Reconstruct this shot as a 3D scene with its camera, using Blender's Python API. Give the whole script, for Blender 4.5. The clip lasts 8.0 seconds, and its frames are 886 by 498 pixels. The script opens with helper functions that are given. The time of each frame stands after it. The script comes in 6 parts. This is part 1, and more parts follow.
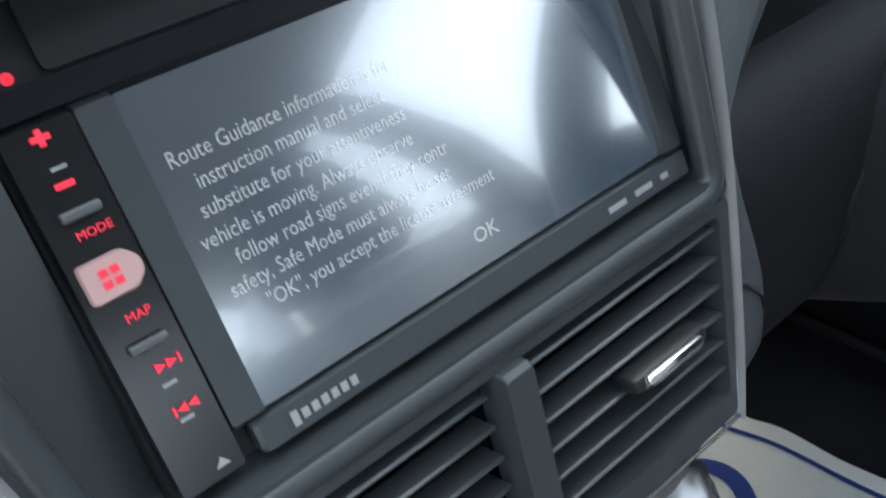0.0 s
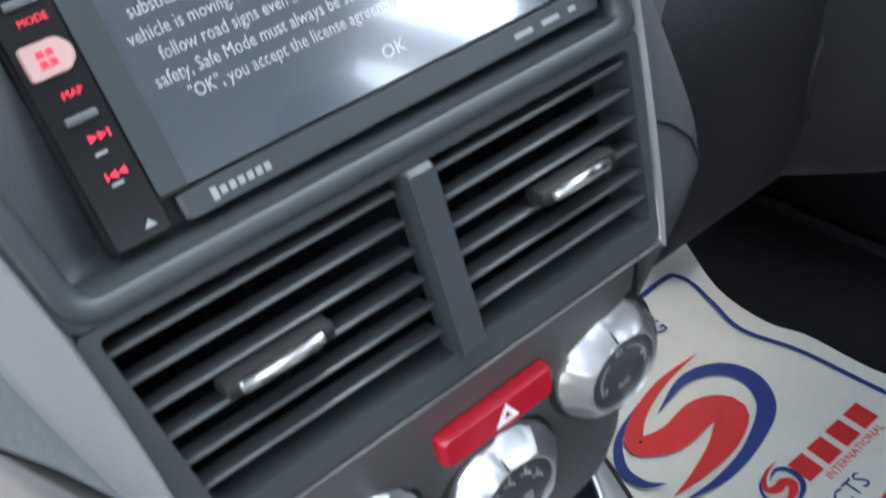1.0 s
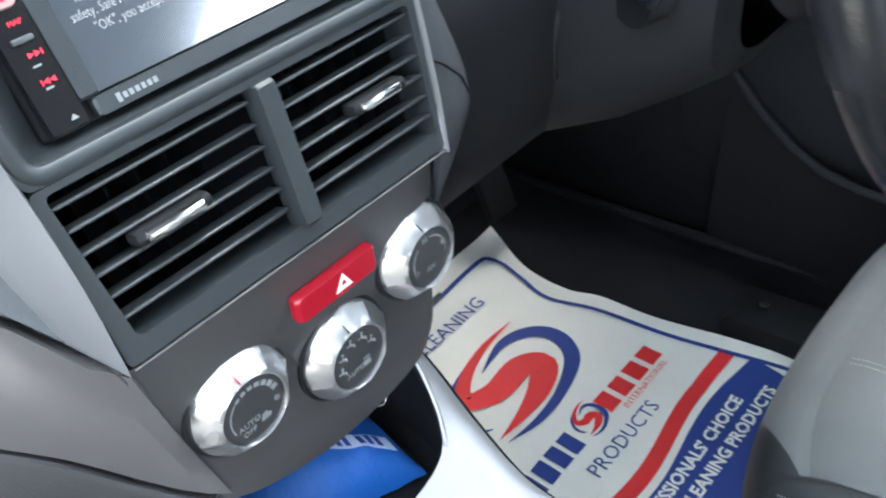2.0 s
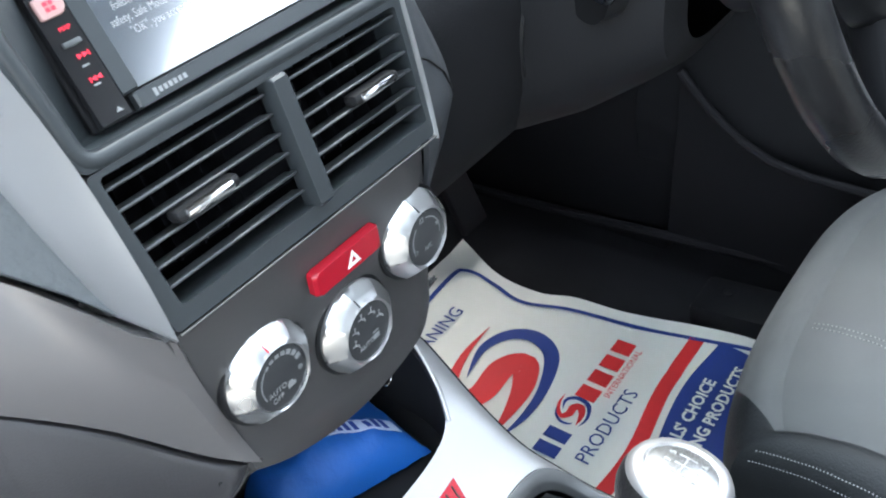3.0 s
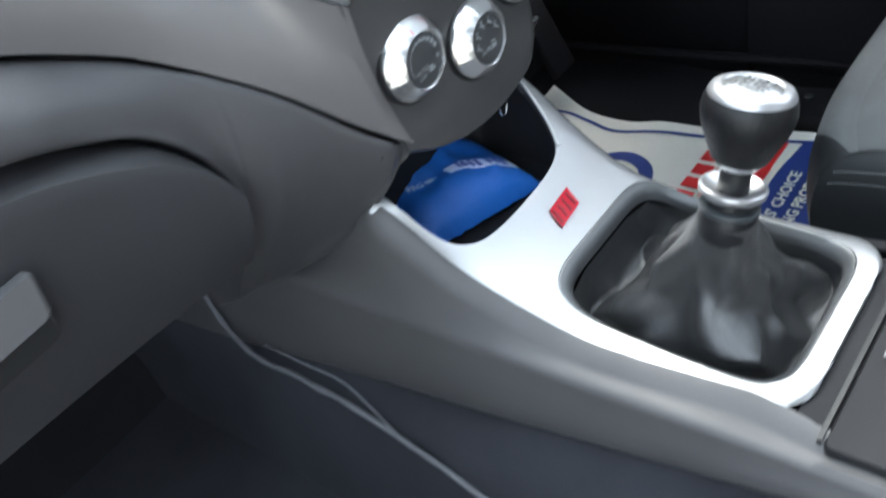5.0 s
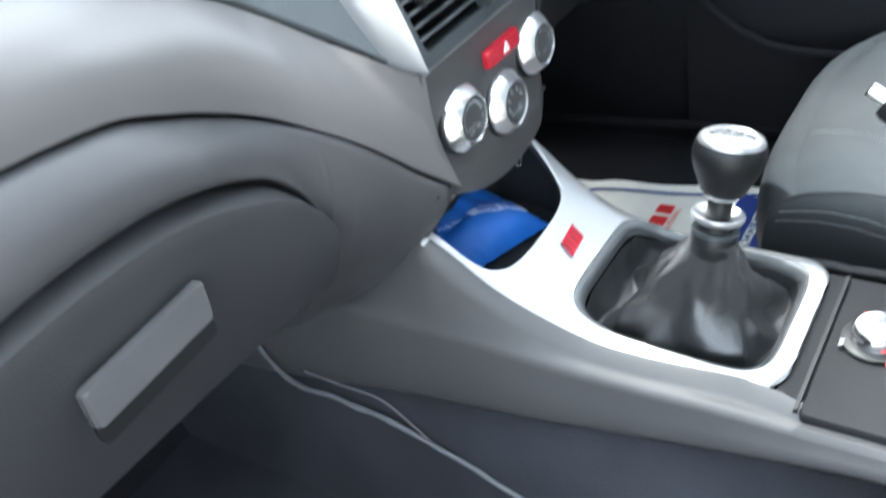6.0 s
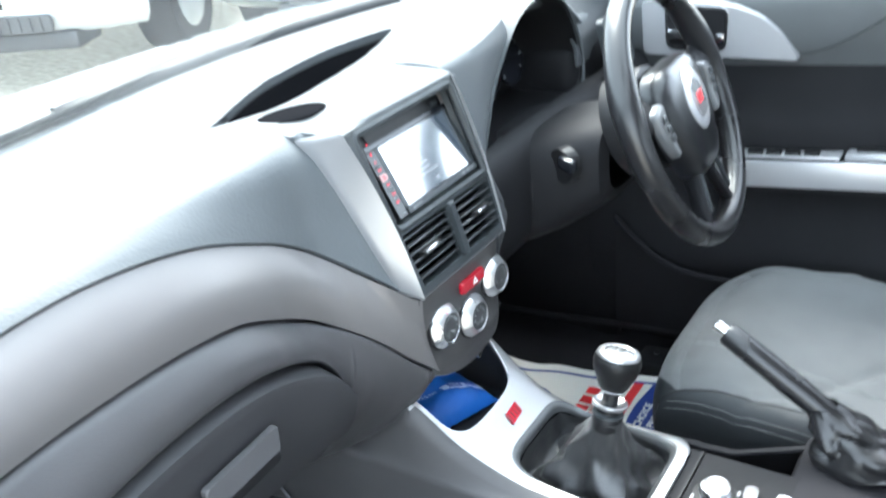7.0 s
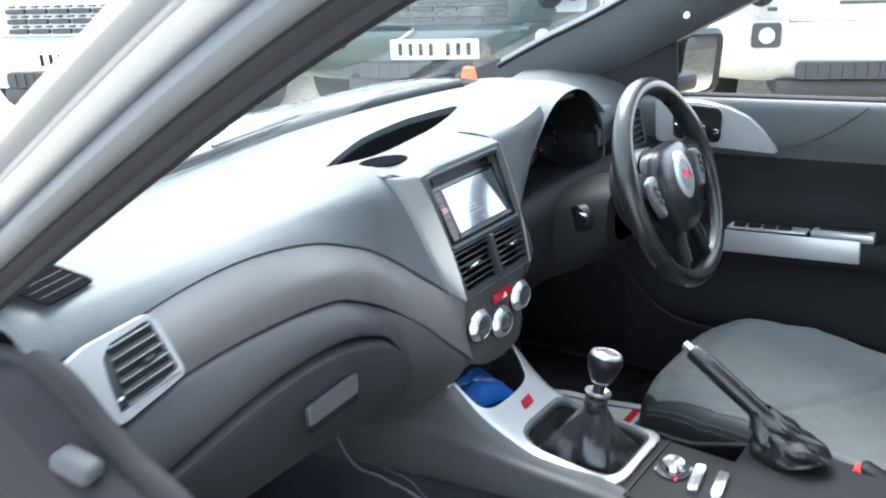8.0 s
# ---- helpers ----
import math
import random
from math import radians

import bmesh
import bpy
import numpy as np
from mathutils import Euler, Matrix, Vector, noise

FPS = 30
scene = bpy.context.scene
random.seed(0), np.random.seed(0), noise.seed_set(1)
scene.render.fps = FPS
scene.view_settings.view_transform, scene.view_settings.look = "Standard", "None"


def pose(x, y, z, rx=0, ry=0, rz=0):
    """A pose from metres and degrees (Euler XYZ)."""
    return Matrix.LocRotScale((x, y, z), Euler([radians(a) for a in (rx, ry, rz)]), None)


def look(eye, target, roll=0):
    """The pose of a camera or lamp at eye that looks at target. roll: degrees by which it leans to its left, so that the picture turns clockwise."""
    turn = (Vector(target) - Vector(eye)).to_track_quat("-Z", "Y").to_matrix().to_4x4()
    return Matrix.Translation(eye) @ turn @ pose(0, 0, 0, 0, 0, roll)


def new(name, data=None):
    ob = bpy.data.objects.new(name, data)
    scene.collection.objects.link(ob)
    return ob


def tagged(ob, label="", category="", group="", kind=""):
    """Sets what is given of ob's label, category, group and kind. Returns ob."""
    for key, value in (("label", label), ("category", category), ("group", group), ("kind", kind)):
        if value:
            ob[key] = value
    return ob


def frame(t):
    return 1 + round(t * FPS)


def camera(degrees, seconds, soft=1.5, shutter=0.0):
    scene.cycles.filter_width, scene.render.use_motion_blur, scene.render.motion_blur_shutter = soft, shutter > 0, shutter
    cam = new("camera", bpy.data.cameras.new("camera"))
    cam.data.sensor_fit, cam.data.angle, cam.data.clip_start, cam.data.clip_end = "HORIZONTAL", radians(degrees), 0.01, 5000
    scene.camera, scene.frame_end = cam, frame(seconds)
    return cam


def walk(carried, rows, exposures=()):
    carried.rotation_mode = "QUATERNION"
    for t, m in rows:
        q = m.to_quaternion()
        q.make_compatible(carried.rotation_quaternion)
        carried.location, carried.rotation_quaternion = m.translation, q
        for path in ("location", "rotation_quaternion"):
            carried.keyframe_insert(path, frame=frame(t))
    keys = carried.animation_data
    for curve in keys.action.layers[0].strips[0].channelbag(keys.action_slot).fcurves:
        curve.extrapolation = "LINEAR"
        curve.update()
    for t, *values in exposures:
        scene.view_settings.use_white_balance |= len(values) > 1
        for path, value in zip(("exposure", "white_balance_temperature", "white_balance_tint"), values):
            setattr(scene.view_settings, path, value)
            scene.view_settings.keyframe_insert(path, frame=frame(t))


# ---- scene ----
cam = camera(51.65, 8.0, soft=2.0, shutter=0.5)
# t, x, y, z, yaw, pitch, roll
PATH = [
    (0, -0.1227, -0.0892, 1.0115, -39.54, -38.68, 3.97),
    (0.5, -0.1131, -0.1132, 1.0050, -35.27, -39.94, 6.90),
    (1, -0.1228, -0.1539, 1.0006, -33.40, -41.56, 8.16),
    (1.5, -0.1570, -0.1931, 1.0102, -37.90, -42.16, 7.22),
    (2, -0.2047, -0.2437, 1.0235, -47.70, -39.63, 3.87),
    (2.2, -0.2140, -0.2500, 1.0268, -49.02, -39.50, 4.70),
    (3.3, -0.2766, -0.2725, 1.0284, -51.00, -36.55, 6.00),
    (3.5, -0.2861, -0.2800, 1.0312, -50.08, -36.30, 5.97),
    (4, -0.3045, -0.2850, 1.0355, -48.60, -38.53, 8.10),
    (4.5, -0.3327, -0.3230, 1.0300, -43.43, -40.38, 12.64),
    (4.7, -0.3625, -0.3410, 1.0155, -42.55, -40.00, 14.15),
    (5, -0.4245, -0.3503, 0.9795, -43.38, -39.08, 15.50),
    (5.2, -0.4578, -0.3433, 0.9828, -44.86, -40.82, 15.10),
    (6.3, -0.6304, -0.3725, 1.0978, -53.95, -32.33, 10.41),
    (6.5, -0.6752, -0.3919, 1.1380, -55.83, -30.14, 8.95),
    (6.8, -0.7526, -0.4580, 1.2140, -56.10, -27.55, 7.40),
    (7, -0.8070, -0.5102, 1.2626, -55.43, -26.25, 5.99),
    (7.5, -0.9270, -0.6550, 1.3382, -51.94, -22.22, 4.24),
    (8, -1.1217, -0.7210, 1.3495, -53.00, -21.37, 2.44),
]
walk(cam, [(t, pose(x, y, z) @ pose(0, 0, 0, 0, 0, yaw) @ pose(0, 0, 0, 90 + pitch) @ pose(0, 0, 0, 0, 0, -roll)) for t, x, y, z, yaw, pitch, roll in PATH],
     exposures=[(0.0, 2.72, 6200, 5), (1.0, 3.30, 6200, 6), (1.5, 3.66, 6200, 6), (2.0, 3.66, 6200, 6), (3.5, 3.52, 6200, 6), (4.5, 3.32, 6200, 6), (5.0, 3.26, 6200, 5), (6.5, 3.90, 6150, 4), (7.0, 3.66, 6100, 4), (7.5, 3.34, 6050, 4), (8.0, 2.98, 6000, 4)])

# ---- light ----
world = bpy.data.worlds.new("sky")
scene.world = world
world.use_nodes = True
sky = world.node_tree.nodes.new("ShaderNodeTexSky")
sky.sky_type = "NISHITA"
sky.sun_disc = False
sky.sun_elevation, sky.sun_rotation = radians(55), radians(45)
sky.air_density, sky.dust_density, sky.ozone_density = 1.0, 3.0, 1.0
cloud = world.node_tree.nodes.new("ShaderNodeMixRGB")      # thin cloud over the whole sky
cloud.inputs[0].default_value, cloud.inputs[2].default_value = 0.6, (5.0, 5.15, 5.3, 1)
world.node_tree.links.new(sky.outputs[0], cloud.inputs[1])
world.node_tree.links.new(cloud.outputs[0], world.node_tree.nodes["Background"].inputs[0])
world.node_tree.nodes["Background"].inputs[1].default_value = 0.15
sun = new("sun", bpy.data.lights.new("sun", "SUN"))
sun.data.energy, sun.data.angle, sun.data.color = 1.1, radians(40), (1.0, 0.985, 0.965)
sun.matrix_world = look((2.9, 2.9, 6.0), (0, 0, 0))

# ---- materials ----
def material(name, colour, rough=0.6, metal=0.0, grain=0.0, grain_size=400.0, blotch=0.12, blotch_size=6.0, coat=0.0, emit=None, spec=0.5, transmission=0.0):
    m = bpy.data.materials.new(name)
    m.use_nodes = True
    t = m.node_tree
    b = t.nodes["Principled BSDF"]
    b.inputs["Metallic"].default_value = metal
    b.inputs["Coat Weight"].default_value = coat
    b.inputs["Specular IOR Level"].default_value = spec
    b.inputs["Transmission Weight"].default_value = transmission
    geo = t.nodes.new("ShaderNodeTexCoord")
    n = t.nodes.new("ShaderNodeTexNoise")
    n.inputs["Scale"].default_value, n.inputs["Detail"].default_value = blotch_size, 5
    t.links.new(geo.outputs["Object"], n.inputs["Vector"])
    r = t.nodes.new("ShaderNodeMapRange")
    r.inputs["From Min"].default_value, r.inputs["From Max"].default_value = 0.3, 0.7
    r.inputs["To Min"].default_value, r.inputs["To Max"].default_value = 1 - blotch, 1 + blotch
    t.links.new(n.outputs["Fac"], r.inputs["Value"])
    mul = t.nodes.new("ShaderNodeVectorMath")
    mul.operation = "SCALE"
    mul.inputs[0].default_value = colour
    t.links.new(r.outputs[0], mul.inputs["Scale"])
    t.links.new(mul.outputs[0], b.inputs["Base Color"])
    rr = t.nodes.new("ShaderNodeMapRange")
    rr.inputs["To Min"].default_value, rr.inputs["To Max"].default_value = max(0.02, rough * 0.85), min(1, rough * 1.15)
    t.links.new(n.outputs["Fac"], rr.inputs["Value"])
    t.links.new(rr.outputs[0], b.inputs["Roughness"])
    if grain:
        g = t.nodes.new("ShaderNodeTexNoise")
        g.inputs["Scale"].default_value, g.inputs["Detail"].default_value = grain_size, 3
        t.links.new(geo.outputs["Object"], g.inputs["Vector"])
        bump = t.nodes.new("ShaderNodeBump")
        bump.inputs["Strength"].default_value, bump.inputs["Distance"].default_value = grain, 0.001
        t.links.new(g.outputs["Fac"], bump.inputs["Height"])
        t.links.new(bump.outputs[0], b.inputs["Normal"])
    if emit:
        b.inputs["Emission Color"].default_value = (*emit[0], 1)
        b.inputs["Emission Strength"].default_value = emit[1]
    return m


PAD = material("dash_grain_plastic", (0.075, 0.081, 0.087), 0.56, spec=0.32, grain=0.7, grain_size=270)
# colour lowered for the shade on the driver's lower dash and column
DARK = material("dark_shaded_plastic", (0.0115, 0.0115, 0.0130), 0.6, spec=0.15, grain=0.3, grain_size=900)
KEY_BLACK = material("key_column_black", (0.008, 0.008, 0.009), 0.20, spec=0.5, blotch=0.05)
VOID = material("matt_black_recess", (0.008, 0.008, 0.009), 0.9, spec=0.0)
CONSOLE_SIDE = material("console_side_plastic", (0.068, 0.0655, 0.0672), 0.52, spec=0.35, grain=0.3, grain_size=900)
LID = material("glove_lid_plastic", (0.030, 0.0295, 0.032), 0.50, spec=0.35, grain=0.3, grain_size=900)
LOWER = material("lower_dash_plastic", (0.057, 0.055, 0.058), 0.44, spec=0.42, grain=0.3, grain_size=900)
BROWN = material("satin_grey_band", (0.158, 0.149, 0.148), 0.37, metal=0.3, grain=0.08, grain_size=1500, blotch=0.05)
SILVER = material("satin_silver_plastic", (0.42, 0.42, 0.43), 0.34, metal=0.5, blotch=0.05, grain=0.05, grain_size=2500)
STACK_SILVER = material("stack_trim_silver", (0.33, 0.333, 0.343), 0.34, metal=0.6, blotch=0.06, grain=0.05, grain_size=2500)
EDGE_GREY = material("satin_grey_edge", (0.085, 0.088, 0.092), 0.36, metal=0.4, blotch=0.05)
PLATE_SILVER = material("bright_satin_silver", (0.46, 0.46, 0.463), 0.32, metal=0.8, blotch=0.09, grain=0.04, grain_size=2500)
VENT_SLAT = material("satin_vent_slat", (0.048, 0.051, 0.055), 0.34, metal=0.2, blotch=0.05)
BEZEL = material("bezel_plastic", (0.027, 0.031, 0.034), 0.38, spec=0.4, grain=0.1, grain_size=1200)
PANEL = material("climate_panel_plastic", (0.054, 0.052, 0.053), 0.42, spec=0.4, grain=0.12, grain_size=1400)
KNOB = material("satin_knob_silver", (0.56, 0.56, 0.565), 0.28, metal=0.9, blotch=0.03)
DIAL = material("dial_face_plastic", (0.035, 0.036, 0.038), 0.35, spec=0.5, blotch=0.05)
FLANK_GREY = material("stack_side_plastic", (0.046, 0.049, 0.054), 0.48, spec=0.35, grain=0.15, grain_size=1200)
CHROME = material("brushed_aluminium", (0.86, 0.86, 0.87), 0.16, metal=1.0, blotch=0.03)
BLACK = material("black_plastic", (0.010, 0.010, 0.011), 0.42, spec=0.28)
GLOSS = material("gloss_black", (0.010, 0.011, 0.014), 0.12, blotch=0.05)
SCREEN = material("lcd_glass", (0.014, 0.021, 0.030), 0.15, blotch=0.03, coat=1.0, spec=1.0, emit=((0.5, 0.66, 0.88), 0.010))
SCREEN.node_tree.nodes["Principled BSDF"].inputs["IOR"].default_value = 2.1     # layered touch film
LCD_TEXT = material("lcd_text", (0.16, 0.16, 0.17), 0.17, coat=1.0, spec=1.0, emit=((0.75, 0.78, 0.85), 0.045))
LCD_TEXT.node_tree.nodes["Principled BSDF"].inputs["IOR"].default_value = 1.9
RED_GLOW = material("red_backlight", (0.4, 0.01, 0.025), 0.4, emit=((1.0, 0.04, 0.09), 0.10))
PINK_GLOW = material("pink_lit_key", (0.34, 0.22, 0.21), 0.3, emit=((1.0, 0.5, 0.45), 0.012))
GREY_MARK = material("grey_print", (0.20, 0.205, 0.21), 0.5)
WHITE_MARK = material("white_print", (0.8, 0.8, 0.8), 0.5)
HAZARD_RED = material("hazard_red", (0.34, 0.008, 0.02), 0.22, blotch=0.05)
KNOB_LEATHER = material("knob_leather", (0.006, 0.006, 0.0066), 0.44, spec=0.28, grain=0.4, grain_size=600)
RED = material("red_button", (0.50, 0.012, 0.03), 0.35, blotch=0.05)
HUB = material("airbag_cover_plastic", (0.008, 0.0083, 0.0095), 0.30, spec=0.5, grain=0.15, grain_size=900)
LEATHER = material("black_leather", (0.010, 0.010, 0.011), 0.28, spec=0.48, grain=0.22, grain_size=500)
SUEDE = material("grey_suede_cloth", (0.120, 0.1235, 0.125), 0.95, spec=0.0, grain=0.6, grain_size=1500)
SUEDE.node_tree.nodes["Principled BSDF"].inputs["Sheen Weight"].default_value = 0.12      # short nap
SUEDE.node_tree.nodes["Principled BSDF"].inputs["Sheen Roughness"].default_value = 0.45
SEAT_LEATHER = material("seat_leather", (0.020, 0.022, 0.024), 0.55, spec=0.3, grain=0.4, grain_size=500)
STITCH = material("grey_thread", (0.28, 0.28, 0.28), 0.8)
CARPET = material("black_carpet", (0.019, 0.0188, 0.0212), 0.97, spec=0.1, grain=1.0, grain_size=700, blotch=0.3)
MAT_PILE = material("charcoal_mat_pile", (0.036, 0.037, 0.044), 0.97, spec=0.1, grain=1.0, grain_size=700, blotch=0.3)
RUBBER = material("black_rubber_seal", (0.017, 0.0165, 0.0185), 0.75, spec=0.12, grain=0.2)
SEAL_GREY = material("grey_seal_rubber", (0.085, 0.088, 0.096), 0.5, spec=0.4, blotch=0.06)
PAINT = material("silver_car_paint", (0.24, 0.245, 0.265), 0.3, metal=0.6, coat=1.0, blotch=0.02)
PILLAR = material("pillar_plastic", (0.048, 0.051, 0.055), 0.6, spec=0.25, grain=0.2, grain_size=900)
SLAT = material("vent_slat_plastic", (0.11, 0.112, 0.115), 0.38)
HANDLE = material("grey_handle_plastic", (0.070, 0.069, 0.072), 0.26)
DOOR_UPPER = material("door_upper_plastic", (0.066, 0.070, 0.073), 0.5, spec=0.4, grain=0.3, grain_size=900)
CLOTH = material("black_door_cloth", (0.017, 0.017, 0.0185), 0.95, spec=0.08, grain=0.5, grain_size=1200)
CAP = material("knob_cap_silver", (0.42, 0.42, 0.43), 0.34, metal=0.85, blotch=0.03)
CAP_DISC = material("knob_cap_disc", (0.42, 0.425, 0.43), 0.26, metal=0.9, blotch=0.04)
PAPER = material("cream_paper", (0.82, 0.81, 0.75), 0.85, grain=0.4, grain_size=60, blotch=0.05)
INK_BLUE = material("blue_ink", (0.018, 0.045, 0.24), 0.75)
INK_RED = material("red_ink", (0.72, 0.028, 0.035), 0.75)
GAITER_LEATHER = material("gaiter_leather", (0.024, 0.0245, 0.026), 0.40, spec=0.75, grain=0.5, grain_size=450)
BLUE_BAG = material("blue_nylon", (0.008, 0.092, 0.37), 0.55, grain=0.4, grain_size=300)
LABEL_PALE = material("pale_print", (0.45, 0.52, 0.68), 0.6)
def thin_glass(name):
    m = bpy.data.materials.new(name)
    m.use_nodes = True
    t = m.node_tree
    t.nodes.remove(t.nodes["Principled BSDF"])
    clear, gloss, blend, edge = (t.nodes.new(k) for k in ("ShaderNodeBsdfTransparent", "ShaderNodeBsdfGlossy", "ShaderNodeMixShader", "ShaderNodeLayerWeight"))
    clear.inputs[0].default_value = (0.90, 0.95, 0.93, 1)
    gloss.inputs["Roughness"].default_value = 0.02
    edge.inputs[0].default_value = 0.5
    power, ramp = t.nodes.new("ShaderNodeMath"), t.nodes.new("ShaderNodeMapRange")
    power.operation = "POWER"
    power.inputs[1].default_value = 4.0
    ramp.inputs["To Min"].default_value, ramp.inputs["To Max"].default_value = 0.04, 0.40
    t.links.new(edge.outputs["Facing"], power.inputs[0])
    t.links.new(power.outputs[0], ramp.inputs["Value"])
    t.links.new(ramp.outputs[0], blend.inputs[0])
    t.links.new(clear.outputs[0], blend.inputs[1])
    t.links.new(gloss.outputs[0], blend.inputs[2])
    t.links.new(blend.outputs[0], t.nodes["Material Output"].inputs[0])
    return m


GLASS = thin_glass("clear_glass")
MIRROR = material("mirror_glass", (0.85, 0.87, 0.88), 0.02, metal=1.0, blotch=0.0)
GROUND = material("gravel", (0.385, 0.348, 0.280), 0.95, grain=1.0, grain_size=60, blotch=0.35, blotch_size=25)
WHITE_PAINT = material("white_car_paint", (0.40, 0.41, 0.42), 0.25, coat=1.0, blotch=0.02)
# dark grey lifted towards teal: the windscreen's haze is in this colour
GREY_PAINT = material("hazed_grey_car_paint", (0.068, 0.090, 0.094), 0.25, metal=0.3, coat=1.0, blotch=0.04)
CREAM_PAINT = material("pale_champagne_paint", (0.44, 0.43, 0.39), 0.28, metal=0.2, coat=1.0, blotch=0.03)
TRIM_BLACK = material("weathered_black_trim", (0.035, 0.035, 0.038), 0.6)
CONE = material("orange_cone_plastic", (0.75, 0.14, 0.05), 0.6)
LAMP = material("lamp_glass", (0.75, 0.77, 0.8), 0.1, metal=0.6)
PLATE = material("number_plate", (0.60, 0.60, 0.57), 0.5)

# ---- mesh helpers ----
def thing(name, label, category, group="", kind="", at=(0, 0, 0)):
    ob = new(name)
    ob.location = at
    return tagged(ob, label, category, group, kind)


def part(name, bm, mat, parent=None, label="", smooth=True):
    me = bpy.data.meshes.new(name)
    bmesh.ops.recalc_face_normals(bm, faces=bm.faces)
    bm.to_mesh(me)
    bm.free()
    for p in me.polygons:
        p.use_smooth = smooth
    me.materials.append(mat)
    ob = new(name, me)
    if smooth:
        me.set_sharp_from_angle(angle=radians(38))
    if parent is not None:
        ob.parent = parent
        if parent.data is None:
            ob.matrix_parent_inverse = Matrix.Translation(parent.location).inverted()
    if label:
        ob["label"] = label
    return ob


def box(sx, sy, sz, m=Matrix(), bevel=0.002, seg=2, bm=None):
    own = bm or bmesh.new()
    r = bmesh.ops.create_cube(own, size=1.0, matrix=m @ Matrix.Diagonal((sx, sy, sz, 1)))
    if bevel:
        vs = set(r["verts"])
        es = [e for e in own.edges if e.verts[0] in vs and e.verts[1] in vs]
        bmesh.ops.bevel(own, geom=es, offset=min(bevel, 0.45 * min(sx, sy, sz)), segments=seg, affect="EDGES", profile=0.5)
    return own


def lathe(profile, m=Matrix(), n=32, bm=None, cap=True):
    """Turns (radius, height) pairs about the local z axis."""
    own = bm or bmesh.new()
    rings = []
    for r, h in profile:
        rings.append([own.verts.new(m @ Vector((r * math.cos(2 * math.pi * i / n), r * math.sin(2 * math.pi * i / n), h))) for i in range(n)])
    for a, b in zip(rings, rings[1:]):
        for i in range(n):
            own.faces.new((a[i], a[(i + 1) % n], b[(i + 1) % n], b[i]))
    if cap:
        own.faces.new(rings[0][::-1])
        own.faces.new(rings[-1])
    return own


def spline(points, s):
    """A smooth curve through points, s from 0 to 1."""
    p = [Vector(q) for q in points]
    n = len(p) - 1
    f = min(max(s, 0.0), 1.0) * n
    i = min(int(f), n - 1)
    u = f - i
    a, b, c, d = p[max(i - 1, 0)], p[i], p[i + 1], p[min(i + 2, n)]
    return 0.5 * (2 * b + (c - a) * u + (2 * a - 5 * b + 4 * c - d) * u * u + (3 * b - a - 3 * c + d) * u ** 3)


def curve_at_x(points, x):
    """The (y, z) of a smooth curve through points in order of x."""
    p = points
    i = max(0, min(len(p) - 2, next((k for k in range(len(p) - 1) if x <= p[k + 1][0]), len(p) - 2)))
    u = (x - p[i][0]) / (p[i + 1][0] - p[i][0])
    out = []
    for k in (1, 2):
        m0 = (p[i + 1][k] - p[max(i - 1, 0)][k]) / (p[i + 1][0] - p[max(i - 1, 0)][0])
        m1 = (p[min(i + 2, len(p) - 1)][k] - p[i][k]) / (p[min(i + 2, len(p) - 1)][0] - p[i][0])
        w = p[i + 1][0] - p[i][0]
        h = (2 * u ** 3 - 3 * u ** 2 + 1) * p[i][k] + (u ** 3 - 2 * u ** 2 + u) * w * m0 + (-2 * u ** 3 + 3 * u ** 2) * p[i + 1][k] + (u ** 3 - u ** 2) * w * m1
        out.append(h)
    return out


def grid(rows, bm=None, closed=False):
    """A sheet through rows of points."""
    own = bm or bmesh.new()
    vs = [[own.verts.new(p) for p in r] for r in rows]
    for a, b in zip(vs, vs[1:]):
        n = len(a)
        for i in range(n if closed else n - 1):
            own.faces.new((a[i], a[(i + 1) % n], b[(i + 1) % n], b[i]))
    return own


def thicken(bm, d, inward=(0.0, 0.7, -1.0)):
    """Gives a sheet a thickness on its hidden side, the one that inward points to."""
    bmesh.ops.recalc_face_normals(bm, faces=bm.faces)
    total = sum((f.normal * f.calc_area() for f in bm.faces), Vector())
    if total.dot(Vector(inward)) > 0:
        bmesh.ops.reverse_faces(bm, faces=list(bm.faces))
    bm.normal_update()
    faces, rim = list(bm.faces), [e for e in bm.edges if e.is_boundary]
    under = {v: bm.verts.new(v.co - v.normal * abs(d)) for v in list(bm.verts)}
    for f in faces:
        bm.faces.new([under[v] for v in reversed(f.verts)])
    for e in rim:
        a, b = e.verts
        bm.faces.new((a, b, under[b], under[a]))
    return bm


def sweep(path, radius, n=10, bm=None, flat=1.0, cap=True):
    """A tube along path; radius a number or one for each point; flat squashes its second axis."""
    own = bm or bmesh.new()
    path = [Vector(p) for p in path]
    rings, up = [], None
    for i, p in enumerate(path):
        d = (path[min(i + 1, len(path) - 1)] - path[max(i - 1, 0)]).normalized()
        side = d.orthogonal().normalized() if up is None else (up - d * up.dot(d)).normalized()
        up = side
        o = d.cross(side)
        r = radius[i] if isinstance(radius, (list, tuple)) else radius
        rings.append([own.verts.new(p + r * (math.cos(2 * math.pi * k / n) * side + flat * math.sin(2 * math.pi * k / n) * o)) for k in range(n)])
    for a, b in zip(rings, rings[1:]):
        for k in range(n):
            own.faces.new((a[k], a[(k + 1) % n], b[(k + 1) % n], b[k]))
    if cap:
        own.faces.new(rings[0][::-1])
        own.faces.new(rings[-1])
    return own


